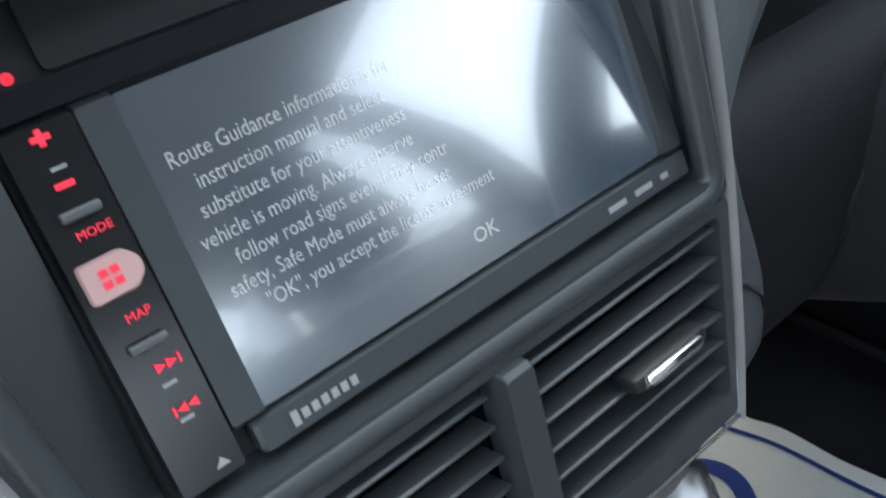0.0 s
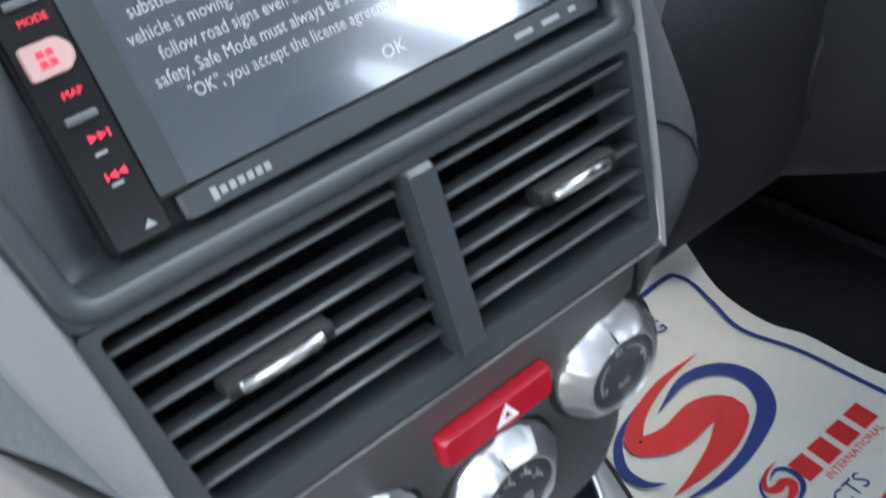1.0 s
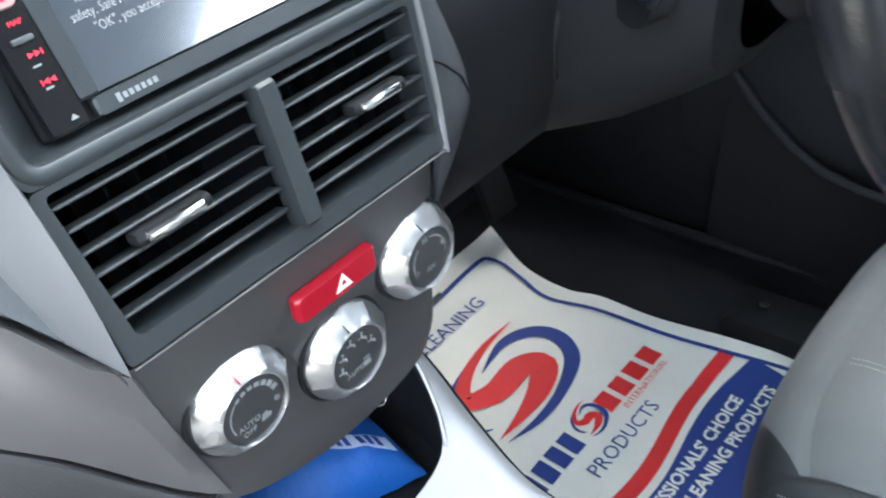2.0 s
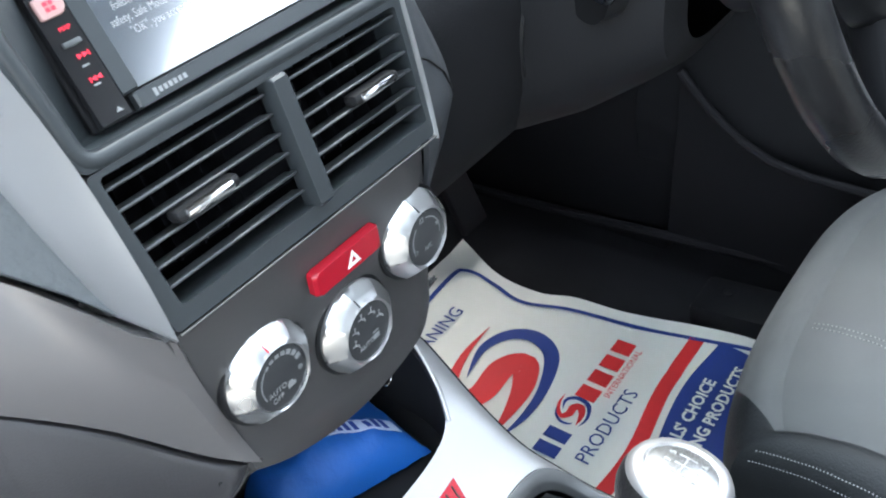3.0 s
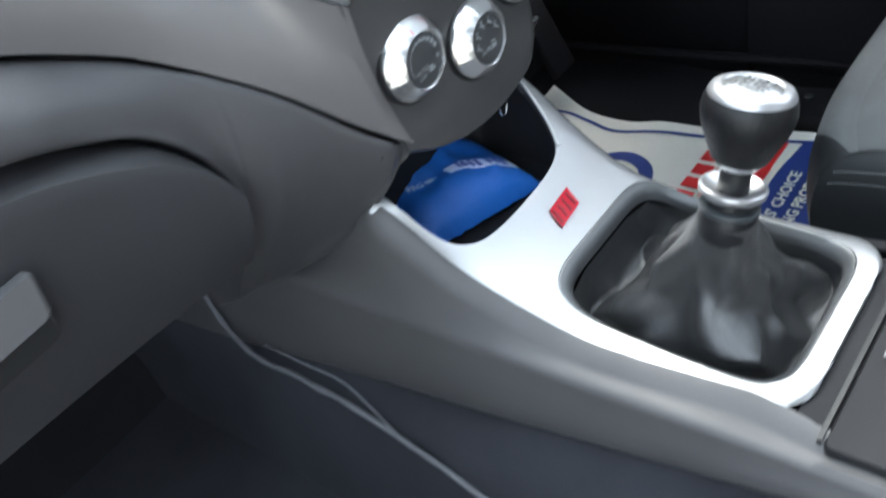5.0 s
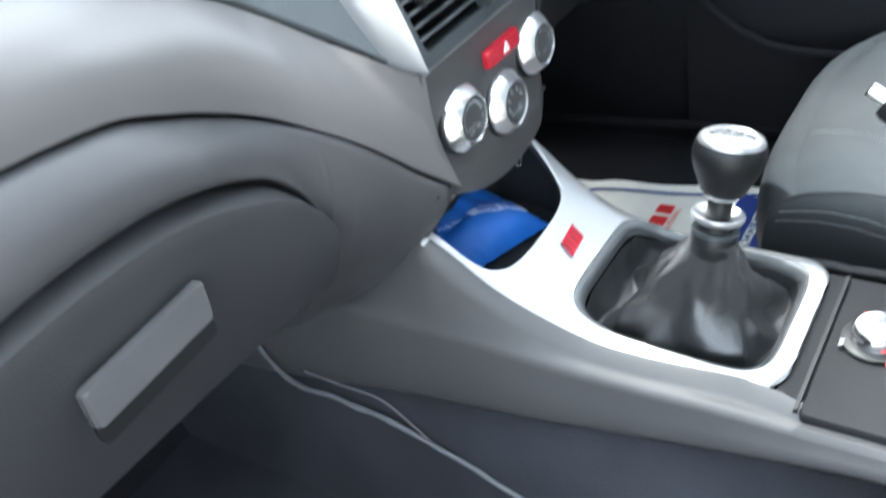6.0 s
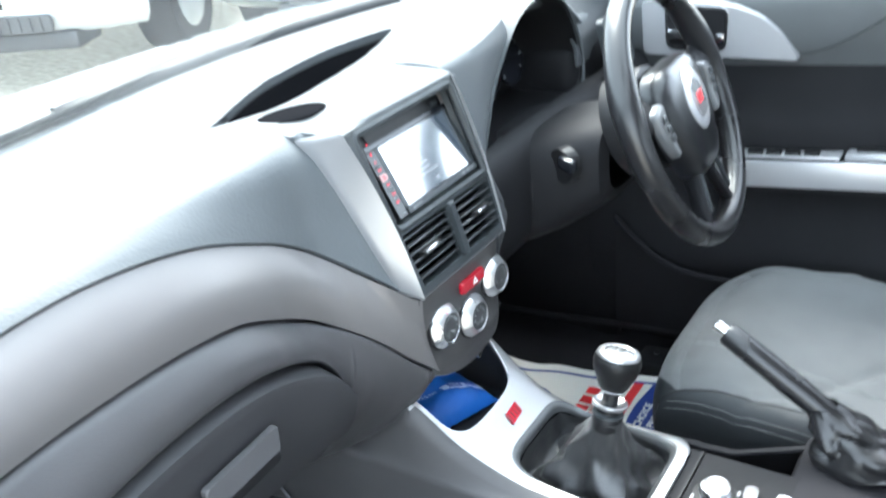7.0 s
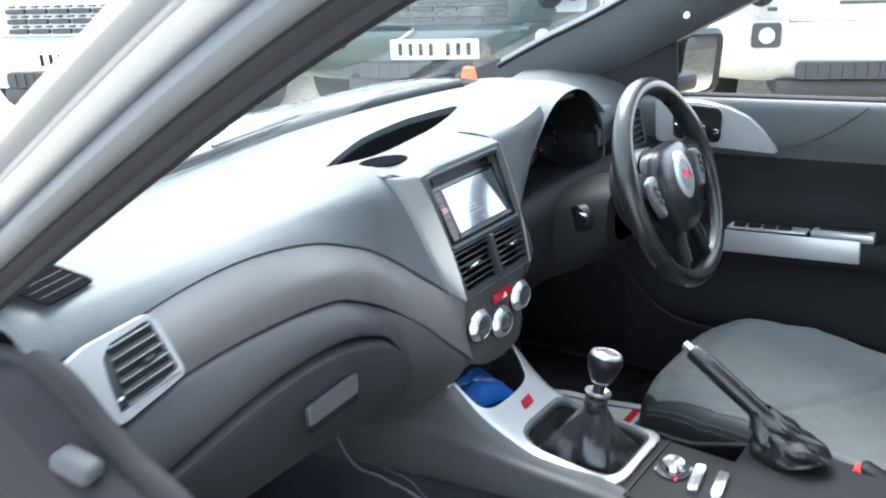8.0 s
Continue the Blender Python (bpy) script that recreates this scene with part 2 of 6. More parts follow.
def outline(points, radius, seg=4):
    """Rounds the corners of a 2D polygon."""
    out, n = [], len(points)
    for i in range(n):
        p, a, b = Vector(points[i]), Vector(points[i - 1]), Vector(points[(i + 1) % n])
        r = radius[i] if isinstance(radius, (list, tuple)) else radius
        da, db = (a - p), (b - p)
        la, lb = min(r, da.length * 0.45), min(r, db.length * 0.45)
        q0, q1 = p + da.normalized() * la, p + db.normalized() * lb
        for k in range(seg + 1):
            u = k / seg
            out.append((1 - u) ** 2 * q0 + 2 * u * (1 - u) * p + u ** 2 * q1)
    return out


def slab(points, depth, m=Matrix(), bevel=0.0, bm=None, hole=None):
    """A plate of that 2D outline in the local xy plane, from z = 0 up to depth, with an optional hole."""
    own = bm or bmesh.new()
    if hole is None:
        lo = [own.verts.new(m @ Vector((p[0], p[1], 0))) for p in points]
        c = sum((Vector(p[:2]) for p in points), Vector((0, 0))) / len(points)
        if bevel:
            md = [own.verts.new(m @ Vector((p[0], p[1], depth - bevel))) for p in points]
            hi = [own.verts.new(m @ Vector((*(Vector(p[:2]) + (c - Vector(p[:2])).normalized() * bevel), depth))) for p in points]
            rings = [lo, md, hi]
        else:
            hi = [own.verts.new(m @ Vector((p[0], p[1], depth))) for p in points]
            rings = [lo, hi]
        n = len(points)
        for a, b in zip(rings, rings[1:]):
            for i in range(n):
                own.faces.new((a[i], a[(i + 1) % n], b[(i + 1) % n], b[i]))
        own.faces.new(lo[::-1])
        own.faces.new(hi)
    else:
        n = len(points)
        loops = [[own.verts.new(m @ Vector((p[0], p[1], z))) for p in pts] for pts, z in ((points, 0), (points, depth), (hole, depth), (hole, 0))]
        for a, b in zip(loops, loops[1:] + loops[:1]):
            for i in range(n):
                own.faces.new((a[i], a[(i + 1) % n], b[(i + 1) % n], b[i]))
    return own


def rect(x0, y0, x1, y1):
    return [(x0, y0), (x1, y0), (x1, y1), (x0, y1)]


def lettering(body, size, m, mat, parent, name="lettering", depth=0.0003, shear=0.0, bold=0.0, align="LEFT"):
    cu = bpy.data.curves.new(name, "FONT")
    cu.body, cu.size, cu.extrude, cu.shear, cu.offset, cu.align_x = body, size, depth, shear, bold, align
    cu.resolution_u = 2
    tmp = bpy.data.objects.new("tmp", cu)
    scene.collection.objects.link(tmp)
    bpy.context.view_layer.update()
    me = bpy.data.meshes.new_from_object(tmp.evaluated_get(bpy.context.evaluated_depsgraph_get()))
    bpy.data.objects.remove(tmp)
    bm = bmesh.new()
    bm.from_mesh(me)
    bpy.data.meshes.remove(me)
    bm.transform(m)
    return part(name, bm, mat, parent, smooth=False)


def basis(o, ax, ay):
    """A frame at o whose x axis runs along ax and y axis along ay as far as it can."""
    x = Vector(ax).normalized()
    z = x.cross(Vector(ay)).normalized()
    y = z.cross(x)
    return Matrix.Translation(o) @ Matrix((x, y, z)).transposed().to_4x4()


def carve(ob, cutter_bm):
    """Cuts a solid out of a mesh object for good."""
    me = bpy.data.meshes.new("cutter")
    bmesh.ops.recalc_face_normals(cutter_bm, faces=cutter_bm.faces)
    cutter_bm.to_mesh(me)
    cutter_bm.free()
    tool = new("cutter", me)
    mod = ob.modifiers.new("cut", "BOOLEAN")
    mod.operation, mod.solver, mod.object = "DIFFERENCE", "EXACT", tool
    bpy.context.view_layer.update()
    done = bpy.data.meshes.new_from_object(ob.evaluated_get(bpy.context.evaluated_depsgraph_get()))
    ob.modifiers.clear()
    old = ob.data
    ob.data = done
    bpy.data.meshes.remove(old)
    bpy.data.objects.remove(tool)
    for p in done.polygons:
        p.use_smooth = True
    done.set_sharp_from_angle(angle=radians(38))

# ---- the car's shell ----
ground_bm = bmesh.new()
bmesh.ops.create_grid(ground_bm, x_segments=60, y_segments=60, size=60)
for v in ground_bm.verts:
    v.co.z = 0.02 * noise.noise(v.co * 0.7)
tagged(part("ground", ground_bm, GROUND), "yellowish gravel of a car sales yard", "ground", kind="structure")

# dashboard lines of the passenger side: (x, y, z)
EDGE_TOP = [(-0.72, 0.100, 0.914), (-0.634, 0.090, 0.926), (-0.525, 0.090, 0.941), (-0.429, 0.090, 0.942), (-0.322, 0.090, 0.923), (-0.229, 0.090, 0.884), (-0.212, 0.089, 0.874), (-0.195, 0.087, 0.863), (-0.180, 0.083, 0.851), (-0.165, 0.070, 0.836), (-0.149, 0.058, 0.819), (-0.137, 0.050, 0.806), (-0.128, 0.040, 0.795), (-0.123, 0.028, 0.787), (-0.104, 0.020, 0.772)]
EDGE_MID = [(-0.72, 0.070, 0.815), (-0.666, 0.065, 0.830), (-0.561, 0.065, 0.852), (-0.419, 0.065, 0.855), (-0.316, 0.067, 0.842), (-0.268, 0.072, 0.821), (-0.237, 0.076, 0.804), (-0.204, 0.072, 0.784), (-0.184, 0.063, 0.768), (-0.167, 0.055, 0.753), (-0.150, 0.047, 0.737), (-0.133, 0.039, 0.719), (-0.117, 0.030, 0.699), (-0.101, 0.020, 0.681), (-0.085, 0.012, 0.665)]
EDGE_LID = [(-0.70, 0.065, 0.738), (-0.635, 0.065, 0.753), (-0.565, 0.065, 0.767), (-0.475, 0.065, 0.785), (-0.376, 0.065, 0.792), (-0.298, 0.065, 0.783), (-0.232, 0.065, 0.754), (-0.206, 0.065, 0.731), (-0.189, 0.065, 0.704), (-0.178, 0.065, 0.672)]
COWL = [(-0.72, 0.33, 0.955), (-0.40, 0.385, 0.968), (-0.10, 0.402, 0.975), (0.15, 0.39, 0.978), (0.42, 0.345, 0.975), (0.72, 0.27, 0.955)]
STACK_TILT = radians(16.45)
STACK = basis((0, 0.0038, 0.785), (1, 0, 0), (0, math.sin(STACK_TILT), math.cos(STACK_TILT)))


def on_stack(x, v, w=0.0):
    return STACK @ Vector((x, v, w))


dash = thing("dashboard", "dark grey soft-grain dashboard with a satin band and centre stack", "dashboard", at=(0, 0.2, 0.6))


def mix(a, b, u):
    return a + (b - a) * u


def pad_rows():
    """Upper pad of the passenger side, from its lower edge over the top to the windscreen."""
    rows = []
    for i in range(61):
        x = mix(-0.72, -0.122, i / 60)
        y0, z0 = curve_at_x(EDGE_TOP, x)
        yc, zc = curve_at_x(COWL, x)
        near = max(0.0, min(1.0, (x + 0.33) / 0.20))
        top = 0.968
        yf = mix(y0 + 0.045, 0.100, near)
        row = [(x, y0 + 0.005, z0 - 0.002), (x, y0 - 0.001, z0 + 0.0005)]
        pts = [(y0 - 0.002, z0 + 0.003), (mix(y0, yf, mix(0.30, 0.47, near)) - 0.004 * (1 - near), mix(z0, top, 0.45)), (mix(y0, yf, mix(0.75, 0.85, near)) - 0.002 * (1 - near), mix(z0, top, 0.82)), (yf + 0.022, top - 0.002), (yf + 0.07, top + 0.008), (mix(yf + 0.07, yc, 0.5), 0.978), (yc, zc)]
        for k in range(25):
            q = spline([(a, b, 0) for a, b in pts], k / 24)
            row.append((x, q.x, q.y))
        row.append((x, yc + 0.03, zc - 0.03))
        for k, q in enumerate(row):
            end = mix(-0.117, -0.136, min(1.0, k / 14))
            s = max(0.0, min(1.0, (q[0] + 0.30) / 0.178))
            tuck = 0.004 * s ** 3 * max(0.0, min(1.0, (k - 2) / 3))      # goes in behind the trim
            hug = max(0.0, min(1.0, (q[0] + 0.172) / 0.050)) ** 2 * max(0.0, min(1.0, (0.955 - q[2]) / 0.05))
            row[k] = (q[0] + (end + 0.122) * s * s, mix(q[1] + tuck, min(q[1] + tuck, 0.029 + 0.30 * (q[2] - 0.785)), hug), q[2])
        rows.append(row)
    return rows


pad_left = part("upper_pad", thicken(grid(pad_rows()), -0.012), PAD, dash)

# satin band sweeping from the side vent down to the climate panel
rows = []
for i in range(61):
    u = i / 60
    xt, xm = mix(-0.72, -0.1095, u), mix(-0.72, -0.0815, u)
    (yt, zt), (ym, zm) = curve_at_x(EDGE_TOP, xt), curve_at_x(EDGE_MID, xm)
    row = [(xt, yt + 0.012, zt - 0.001)]
    near = max(0.0, (u - 0.93) / 0.07) ** 2       # comes flush with the climate panel
    for k in range(13):
        s = k / 12
        bulge = 0.016 * math.sin(math.pi * s) * (1 - 0.5 * u)
        row.append((mix(xt, xm, s), mix(mix(yt, ym, s) - bulge, 0.0046 + 0.008 * s + 0.006 * math.sin(math.pi * s), near), mix(zt - 0.0015, zm + 0.003, s)))
    row.append((xm, ym + 0.012, zm + 0.002))
    rows.append(row)
part("satin_band", thicken(grid(rows), -0.004), BROWN, dash, "satin warm grey trim band")

# lower dashboard: a padded roll, a groove, and the glove box lid below it
rows = []
for i in range(161):
    x = mix(-0.72, -0.195, i / 120) if i <= 120 else mix(-0.195, -0.160, (i - 120) / 40)
    ym, zm = curve_at_x(EDGE_MID, x)
    zl = curve_at_x(EDGE_LID, min(x, -0.178))[1]
    low = max(0.0, min(1.0, (x + 0.235) / 0.117))
    yb, ze = mix(0.085, 0.190, low), mix(0.622, 0.500, low)     # bottom edge, running forward into the console
    full = max(0.0, min(1.0, (-0.185 - x) / 0.10))           # the roll flattens towards the console
    ra, rb = mix(0.0018, 0.014, full), mix(-0.0065, 0.013, full)
    ny, nz = mix(0.0012, 0.0035, full), mix(0.0028, 0.0045, full)
    out = 0.9 * max(0.0, ym - 0.058)                          # comes forward below the band
    plain = [(ym + 0.010, zm - 0.001), (ym - ny, zm - nz), (mix(ym - 0.0045, yb, 0.03) - 0.6 * out, mix(zm, ze, 0.2)), (mix(ym - 0.005, yb, 0.15) - out, mix(zm, ze, 0.4)), (mix(ym - 0.006, yb, 0.36) - 0.6 * out, mix(zm, ze, 0.6)), (mix(ym - 0.006, yb, 0.66) - 0.2 * out, mix(zm, ze, 0.8)), (yb, ze), (yb + 0.03, ze - 0.02)]
    grooved = [(ym + 0.012, zm - 0.001), (ym - ny, zm - nz), (ym - ra - 0.4 * out, mix(zm, zl, 0.42)), (ym - rb - 0.8 * out, mix(zm, zl, 0.80)), (ym + mix(0.0100, -0.002, full) - out, zl + 0.002), (ym + mix(0.030, 0.022, full) - out, zl + 0.001), (0.13, zl - 0.03), (0.20, 0.575)]
    g = max(0.0, min(1.0, (-0.1765 - x) / 0.0025))
    g = g * g * (3 - 2 * g)
    pts = [(mix(p[0], q[0], g), mix(p[1], q[1], g), 0) for p, q in zip(plain, grooved)]
    rows.append([(x, q.x, q.y) for q in (spline(pts, k / 35) for k in range(36))])
# the plain end of the panel runs under the climate panel and dips into the console
FOOT = [(-0.160, 0.152, 0.545), (-0.132, 0.150, 0.535), (-0.1165, 0.118, 0.552), (-0.109, 0.080, 0.582), (-0.099, 0.054, 0.608), (-0.0915, 0.032, 0.636), (-0.083, 0.012, 0.663)]
for i in range(1, 41):
    u = i / 40
    xt = mix(-0.160, -0.0835, u)
    ym, zm = curve_at_x(EDGE_MID, xt)
    foot = spline(FOOT, u)
    k = min(1.0, (zm - foot.z) / 0.06)
    xs = lambda s: mix(xt, foot.x, s ** 0.8)
    ys = lambda s, c: mix(ym - 0.006 * k, foot.y, mix(s, c, k))
    out = 0.9 * max(0.0, ym - 0.058)
    pts = [(xt, ym + 0.010, zm - 0.001 * k), (xt, ym - 0.001 * k, zm - 0.003 * k), (xs(0.2), ys(0.2, 0.03) + 0.0015 * k - 0.6 * out, mix(zm, foot.z, 0.2)), (xs(0.4), ys(0.4, 0.15) - out, mix(zm, foot.z, 0.4)), (xs(0.6), ys(0.6, 0.36), mix(zm, foot.z, 0.6)), (xs(0.8), ys(0.8, 0.66), mix(zm, foot.z, 0.8)), tuple(foot), (foot.x + 0.012, foot.y + 0.03, foot.z - 0.01)]
    tuck = 0.010 * max(0.0, (u - 0.80) / 0.20) ** 1.5
    rows.append([tuple(spline(pts, j / 35) + Vector((0, tuck, -0.3 * tuck))) for j in range(36)])
lower = part("lower_panel", thicken(grid(rows), -0.006), LOWER, dash)

lid_rows = []
for i in range(61):
    s = i / 60
    x = mix(-0.70, -0.1785, s)
    zt = curve_at_x(EDGE_LID, x)[1] - 0.0035
    zb = mix(0.632, 0.622, s)
    row = []
    for k in range(19):
        v = (k / 18) ** 1.5
        roll = 0.9 * max(0.0, 1 - v / 0.09) ** 2 + max(0.0, 1 - (1 - s) / 0.011) ** 2 + max(0.0, 1 - (1 - v) / 0.06) ** 2
        row.append((x, 0.050 + 0.030 * v * v + 0.026 * min(1.3, roll), mix(zt, zb, v)))
    lid_rows.append(row)
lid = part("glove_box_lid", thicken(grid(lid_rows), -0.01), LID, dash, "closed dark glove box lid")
hm = basis((-0.3655, 0.0470, 0.7245), (0.099, 0.0, 0.006), (0, 0.12, 1))
part("handle", slab(outline([(-0.050, -0.0125), (0.047, -0.0125), (0.052, 0.0125), (-0.046, 0.0125)], 0.004), 0.008, hm, 0.002), HANDLE, lid, "satin grey pull handle")
part("handle_recess", slab(outline(rect(-0.050, -0.026, 0.046, -0.010), 0.006), 0.002, hm @ Matrix.Translation((0, 0, 0.001))), BLACK, lid)

# top pad over the centre and the driver's side
rows = []
for i in range(121):
    x = mix(-0.1500, 0.72, (i / 120) ** 1.25)
    yc, zc = curve_at_x(COWL, x)
    crown = 0.022 * math.exp(-((x - 0.35) / 0.16) ** 2)
    centre = 1.0 if x < 0.085 else max(0.0, 1 - (x - 0.085) / 0.05)
    yf = mix(0.105, 0.066, centre)
    turn = max(0.0, min(1.0, (-0.122 - x) / 0.026))            # rounds off into the passenger's pad
    yf += 0.040 * (1 - math.sqrt(1 - 0.96 * turn * turn))
    zf = 0.962 - 0.004 * turn + (0.0 if x < 0.1 else crown)
    fall = 0.050 * max(0.0, min(1.0, (x - 0.43) / 0.12)) ** 2
    zf -= fall
    pts = [(yf + 0.016, zf - 0.012), (yf + 0.004, zf - 0.002), (yf + 0.02, zf + 0.010), (yf + 0.08, zf + 0.012 + crown * 0.3), (mix(yf + 0.08, yc, 0.5), 0.980 + crown * 0.4 - fall), (yc, zc - fall)]
    same = [(0.112, 0.9655), (0.122, 0.966), (0.170, 0.976), (mix(0.170, yc, 0.5), 0.978), (yc, zc)]
    b = max(0.0, min(1.0, (-0.03 - x) / 0.09))
    b = b * b * (3 - 2 * b)
    pts = [pts[0]] + [(mix(p[0], q[0], b), mix(p[1], q[1], b)) for p, q in zip(pts[1:], same)]
    row = [(x, q.x, q.y) for q in (spline([(a, b, 0) for a, b in pts], k / 24) for k in range(25))]
    row.append((x, yc + 0.03, zc - 0.03))
    rows.append(row)
pad_right = part("upper_pad", thicken(grid(rows), -0.012), PAD, dash)

# hooded scoop in the top
bm = bmesh.new()
scoop = [(-0.185, 0.190), (-0.100, 0.167), (0.020, 0.180), (0.105, 0.196), (0.206, 0.229), (0.122, 0.262), (0.010, 0.256), (-0.075, 0.236)]
loop = [spline([(*p, 0) for p in scoop + scoop[:1]], i / 48) for i in range(48)]
lo, hi = [], []
for q in loop:
    lo.append((q.x, q.y + 0.012, 0.930 + 0.045 * max(0.0, (0.20 - q.y) / 0.09)))
    hi.append((q.x, q.y, 1.03))
grid([lo, hi], bm, closed=True)
bm.faces.new([bm.verts[i] for i in range(0)] or [v for v in list(bm.verts)[:48]])
bm.faces.new([v for v in list(bm.verts)[48:96]][::-1])
cut2 = bm.copy()
carve(pad_left, bm)
carve(pad_right, cut2)
bowl = bmesh.new()
rings = []
for s, drop in ((1.0, 0.0), (0.98, 0.012), (0.93, 0.028), (0.75, 0.036), (0.4, 0.038), (0.02, 0.038)):
    rings.append([Vector((mix(0.01, q.x, s), mix(0.215, q.y, s) + 0.01 * (1 - s), min(0.9705, 0.9705 - drop * (0.25 + 0.75 * max(0.0, min(1.0, (mix(0.215, q.y, s) - 0.10) / 0.09)))))) for q in loop])
part("display_scoop", thicken(grid(rings, bowl, closed=True), -0.003), VOID, dash, "black hooded display scoop")
part("sun_sensor_disc", lathe([(0.001, 0.0016), (0.027, 0.0020), (0.030, 0.0012), (0.030, -0.004)], pose(-0.109, 0.148, 0.9735, 10, 0, -23) @ Matrix.Diagonal((1.38, 0.56, 1, 1)), 40), VOID, dash, "dark oval sensor disc")

# left corner demister vent and side vent
cv = basis((-0.645, 0.158, 0.9725), (1, 0.25, 0.0), (-0.2, 1, 0.2))
corner = part("demister_vent", slab(outline(rect(-0.043, -0.026, 0.028, 0.043), 0.01), 0.002, cv, 0, hole=outline(rect(-0.038, -0.021, 0.023, 0.038), 0.007)), VOID, dash, "black demister vent with thin slats")
part("vent_shaft", slab(outline(rect(-0.039, -0.022, 0.024, 0.039), 0.007), 0.002, cv), VOID, corner)
for k in range(4):
    part("slat", box(0.060, 0.002, 0.004, cv @ pose(-0.008, -0.012 + 0.014 * k, 0.0015, 75), 0.0006, 1), RUBBER, corner)

sv = basis((-0.616, 0.062, 0.889), (0.085, 0.0, -0.003), (0.0, 0.30, 1))
side_vent = part("side_vent", slab(outline([(-0.056, -0.047), (0.038, -0.025), (0.019, 0.053), (-0.066, 0.044), (-0.104, 0.030), (-0.098, 0.004)], 0.011, 5), 0.012, sv @ Matrix.Translation((0, 0, -0.005)), hole=outline([(-0.051, -0.035), (0.030, -0.016), (0.012, 0.047), (-0.040, 0.038), (-0.052, 0.026), (-0.053, 0.0)], 0.006, 5)), SILVER, dash, "silver framed side air vent")
part("vent_shaft", slab(outline([(-0.053, -0.038), (0.033, -0.018), (0.014, 0.050), (-0.053, 0.038)], 0.006), 0.004, sv @ Matrix.Translation((0, 0, -0.004))), BLACK, side_vent)
for k in range(6):
    v = -0.024 + 0.0125 * k
    part("slat", box(0.070 - 0.003 * k, 0.0024, 0.012, sv @ pose(-0.006 - 0.0020 * k, v, 0.004, 10, 0, 8), 0.0008, 1), SLAT, side_vent)
part("tab", box(0.014, 0.005, 0.008, sv @ pose(-0.004, 0.008, 0.011, 0, 0, 9), 0.002), BEZEL, side_vent)
part("shutter_wheel", box(0.011, 0.058, 0.006, sv @ pose(-0.0465, 0.000, 0.004, 0, 0, 3), 0.002), BEZEL, side_vent)
part("wheel_mark", box(0.006, 0.003, 0.001, sv @ pose(-0.0465, -0.020, 0.0075), 0), WHITE_MARK, side_vent)
for k in range(4):
    part("raised_letter_bar", box(0.026, 0.0012, 0.0006, basis((-0.60 + 0.004 * k, 0.128, 0.952 - 0.004 * k), (1, 0, 0.08), (0, 0.6, 0.5)), 0), PAD, dash)

# ---- centre stack ----
part("head_unit_surround", slab(outline([(-0.1120, 0.070), (0.080, 0.070), (0.073, 0.194), (-0.1375, 0.192)], 0.004), 0.016, STACK @ Matrix.Translation((0, 0, -0.016)), hole=outline([(-0.108, 0.0775), (0.0755, 0.0765), (0.064, 0.1835), (-0.121, 0.1825)], 0.006)), BEZEL, dash)
lip = outline([(-0.1095, 0.0728), (0.0770, 0.0720), (0.0655, 0.1870), (-0.1230, 0.1860)], 0.009, 6)
part("surround_lip", sweep([on_stack(p[0], p[1], -0.0030) for p in lip + lip[:1]], 0.0044, 16, cap=False), BEZEL, dash, "rounded rim of the stereo surround")
# sloping inner walls of the recess
out_l = outline([(-0.108, 0.0775), (0.0755, 0.0765), (0.064, 0.1835), (-0.121, 0.1825)], 0.006)
in_l = outline([(-0.0935, 0.0795), (0.0715, 0.0790), (0.0640, 0.1790), (-0.0960, 0.1790)], 0.003)
part("recess_wall", grid([[on_stack(p[0], p[1], -0.006) for p in out_l], [on_stack(p[0], p[1], -0.010) for p in out_l], [on_stack(p[0], p[1], -0.018) for p in in_l]], closed=True), BEZEL, dash)
part("vent_surround", slab(outline([(-0.1090, -0.005), (0.072, -0.005), (0.0795, 0.0695), (-0.1122, 0.0695)], 0.003), 0.020, STACK @ Matrix.Translation((0, 0, -0.020)), hole=outline([(-0.1010, 0.0040), (0.0695, 0.0038), (0.0745, 0.0655), (-0.1075, 0.0668)], 0.003)), BEZEL, dash)
part("vent_shaft", slab(outline(rect(-0.110, 0.0, 0.078, 0.070), 0.003), 0.004, STACK @ Matrix.Translation((0, 0, -0.045))), VOID, dash)
part("vent_shaft_wall", grid([[on_stack(p[0], p[1], w) for p in outline([(-0.1010, 0.0040), (0.0695, 0.0038), (0.0745, 0.0655), (-0.1075, 0.0668)], 0.003)] for w in (-0.019, -0.045)], closed=True), VOID, dash)
part("vent_divider", slab(outline([(-0.0188, 0.0030), (-0.0090, 0.0030), (-0.0080, 0.0668), (-0.0175, 0.0668)], 0.0015), 0.012, STACK @ Matrix.Translation((0, 0, -0.0075)), 0.0015), BEZEL, dash)
for side, (xl, xr) in enumerate(((-0.1045, -0.0195), (-0.0075, 0.0735))):
    for k in range(6):
        v = 0.0125 + 0.0096 * k
        xa = xl - (0.0035 * k / 5 if side == 0 else 0)
        part("vent_slat", box(xr - xa, 0.0015, 0.010, STACK @ pose((xa + xr) / 2, v, -0.006, -6), 0.0006, 1), VENT_SLAT, dash)
    for k in range(5):
        x = mix(xl, xr, (k + 1) / 6)
        part("rear_vane", box(0.0012, 0.056, 0.014, STACK @ pose(x, 0.036, -0.036, 0, 0, 0), 0), VOID, dash)
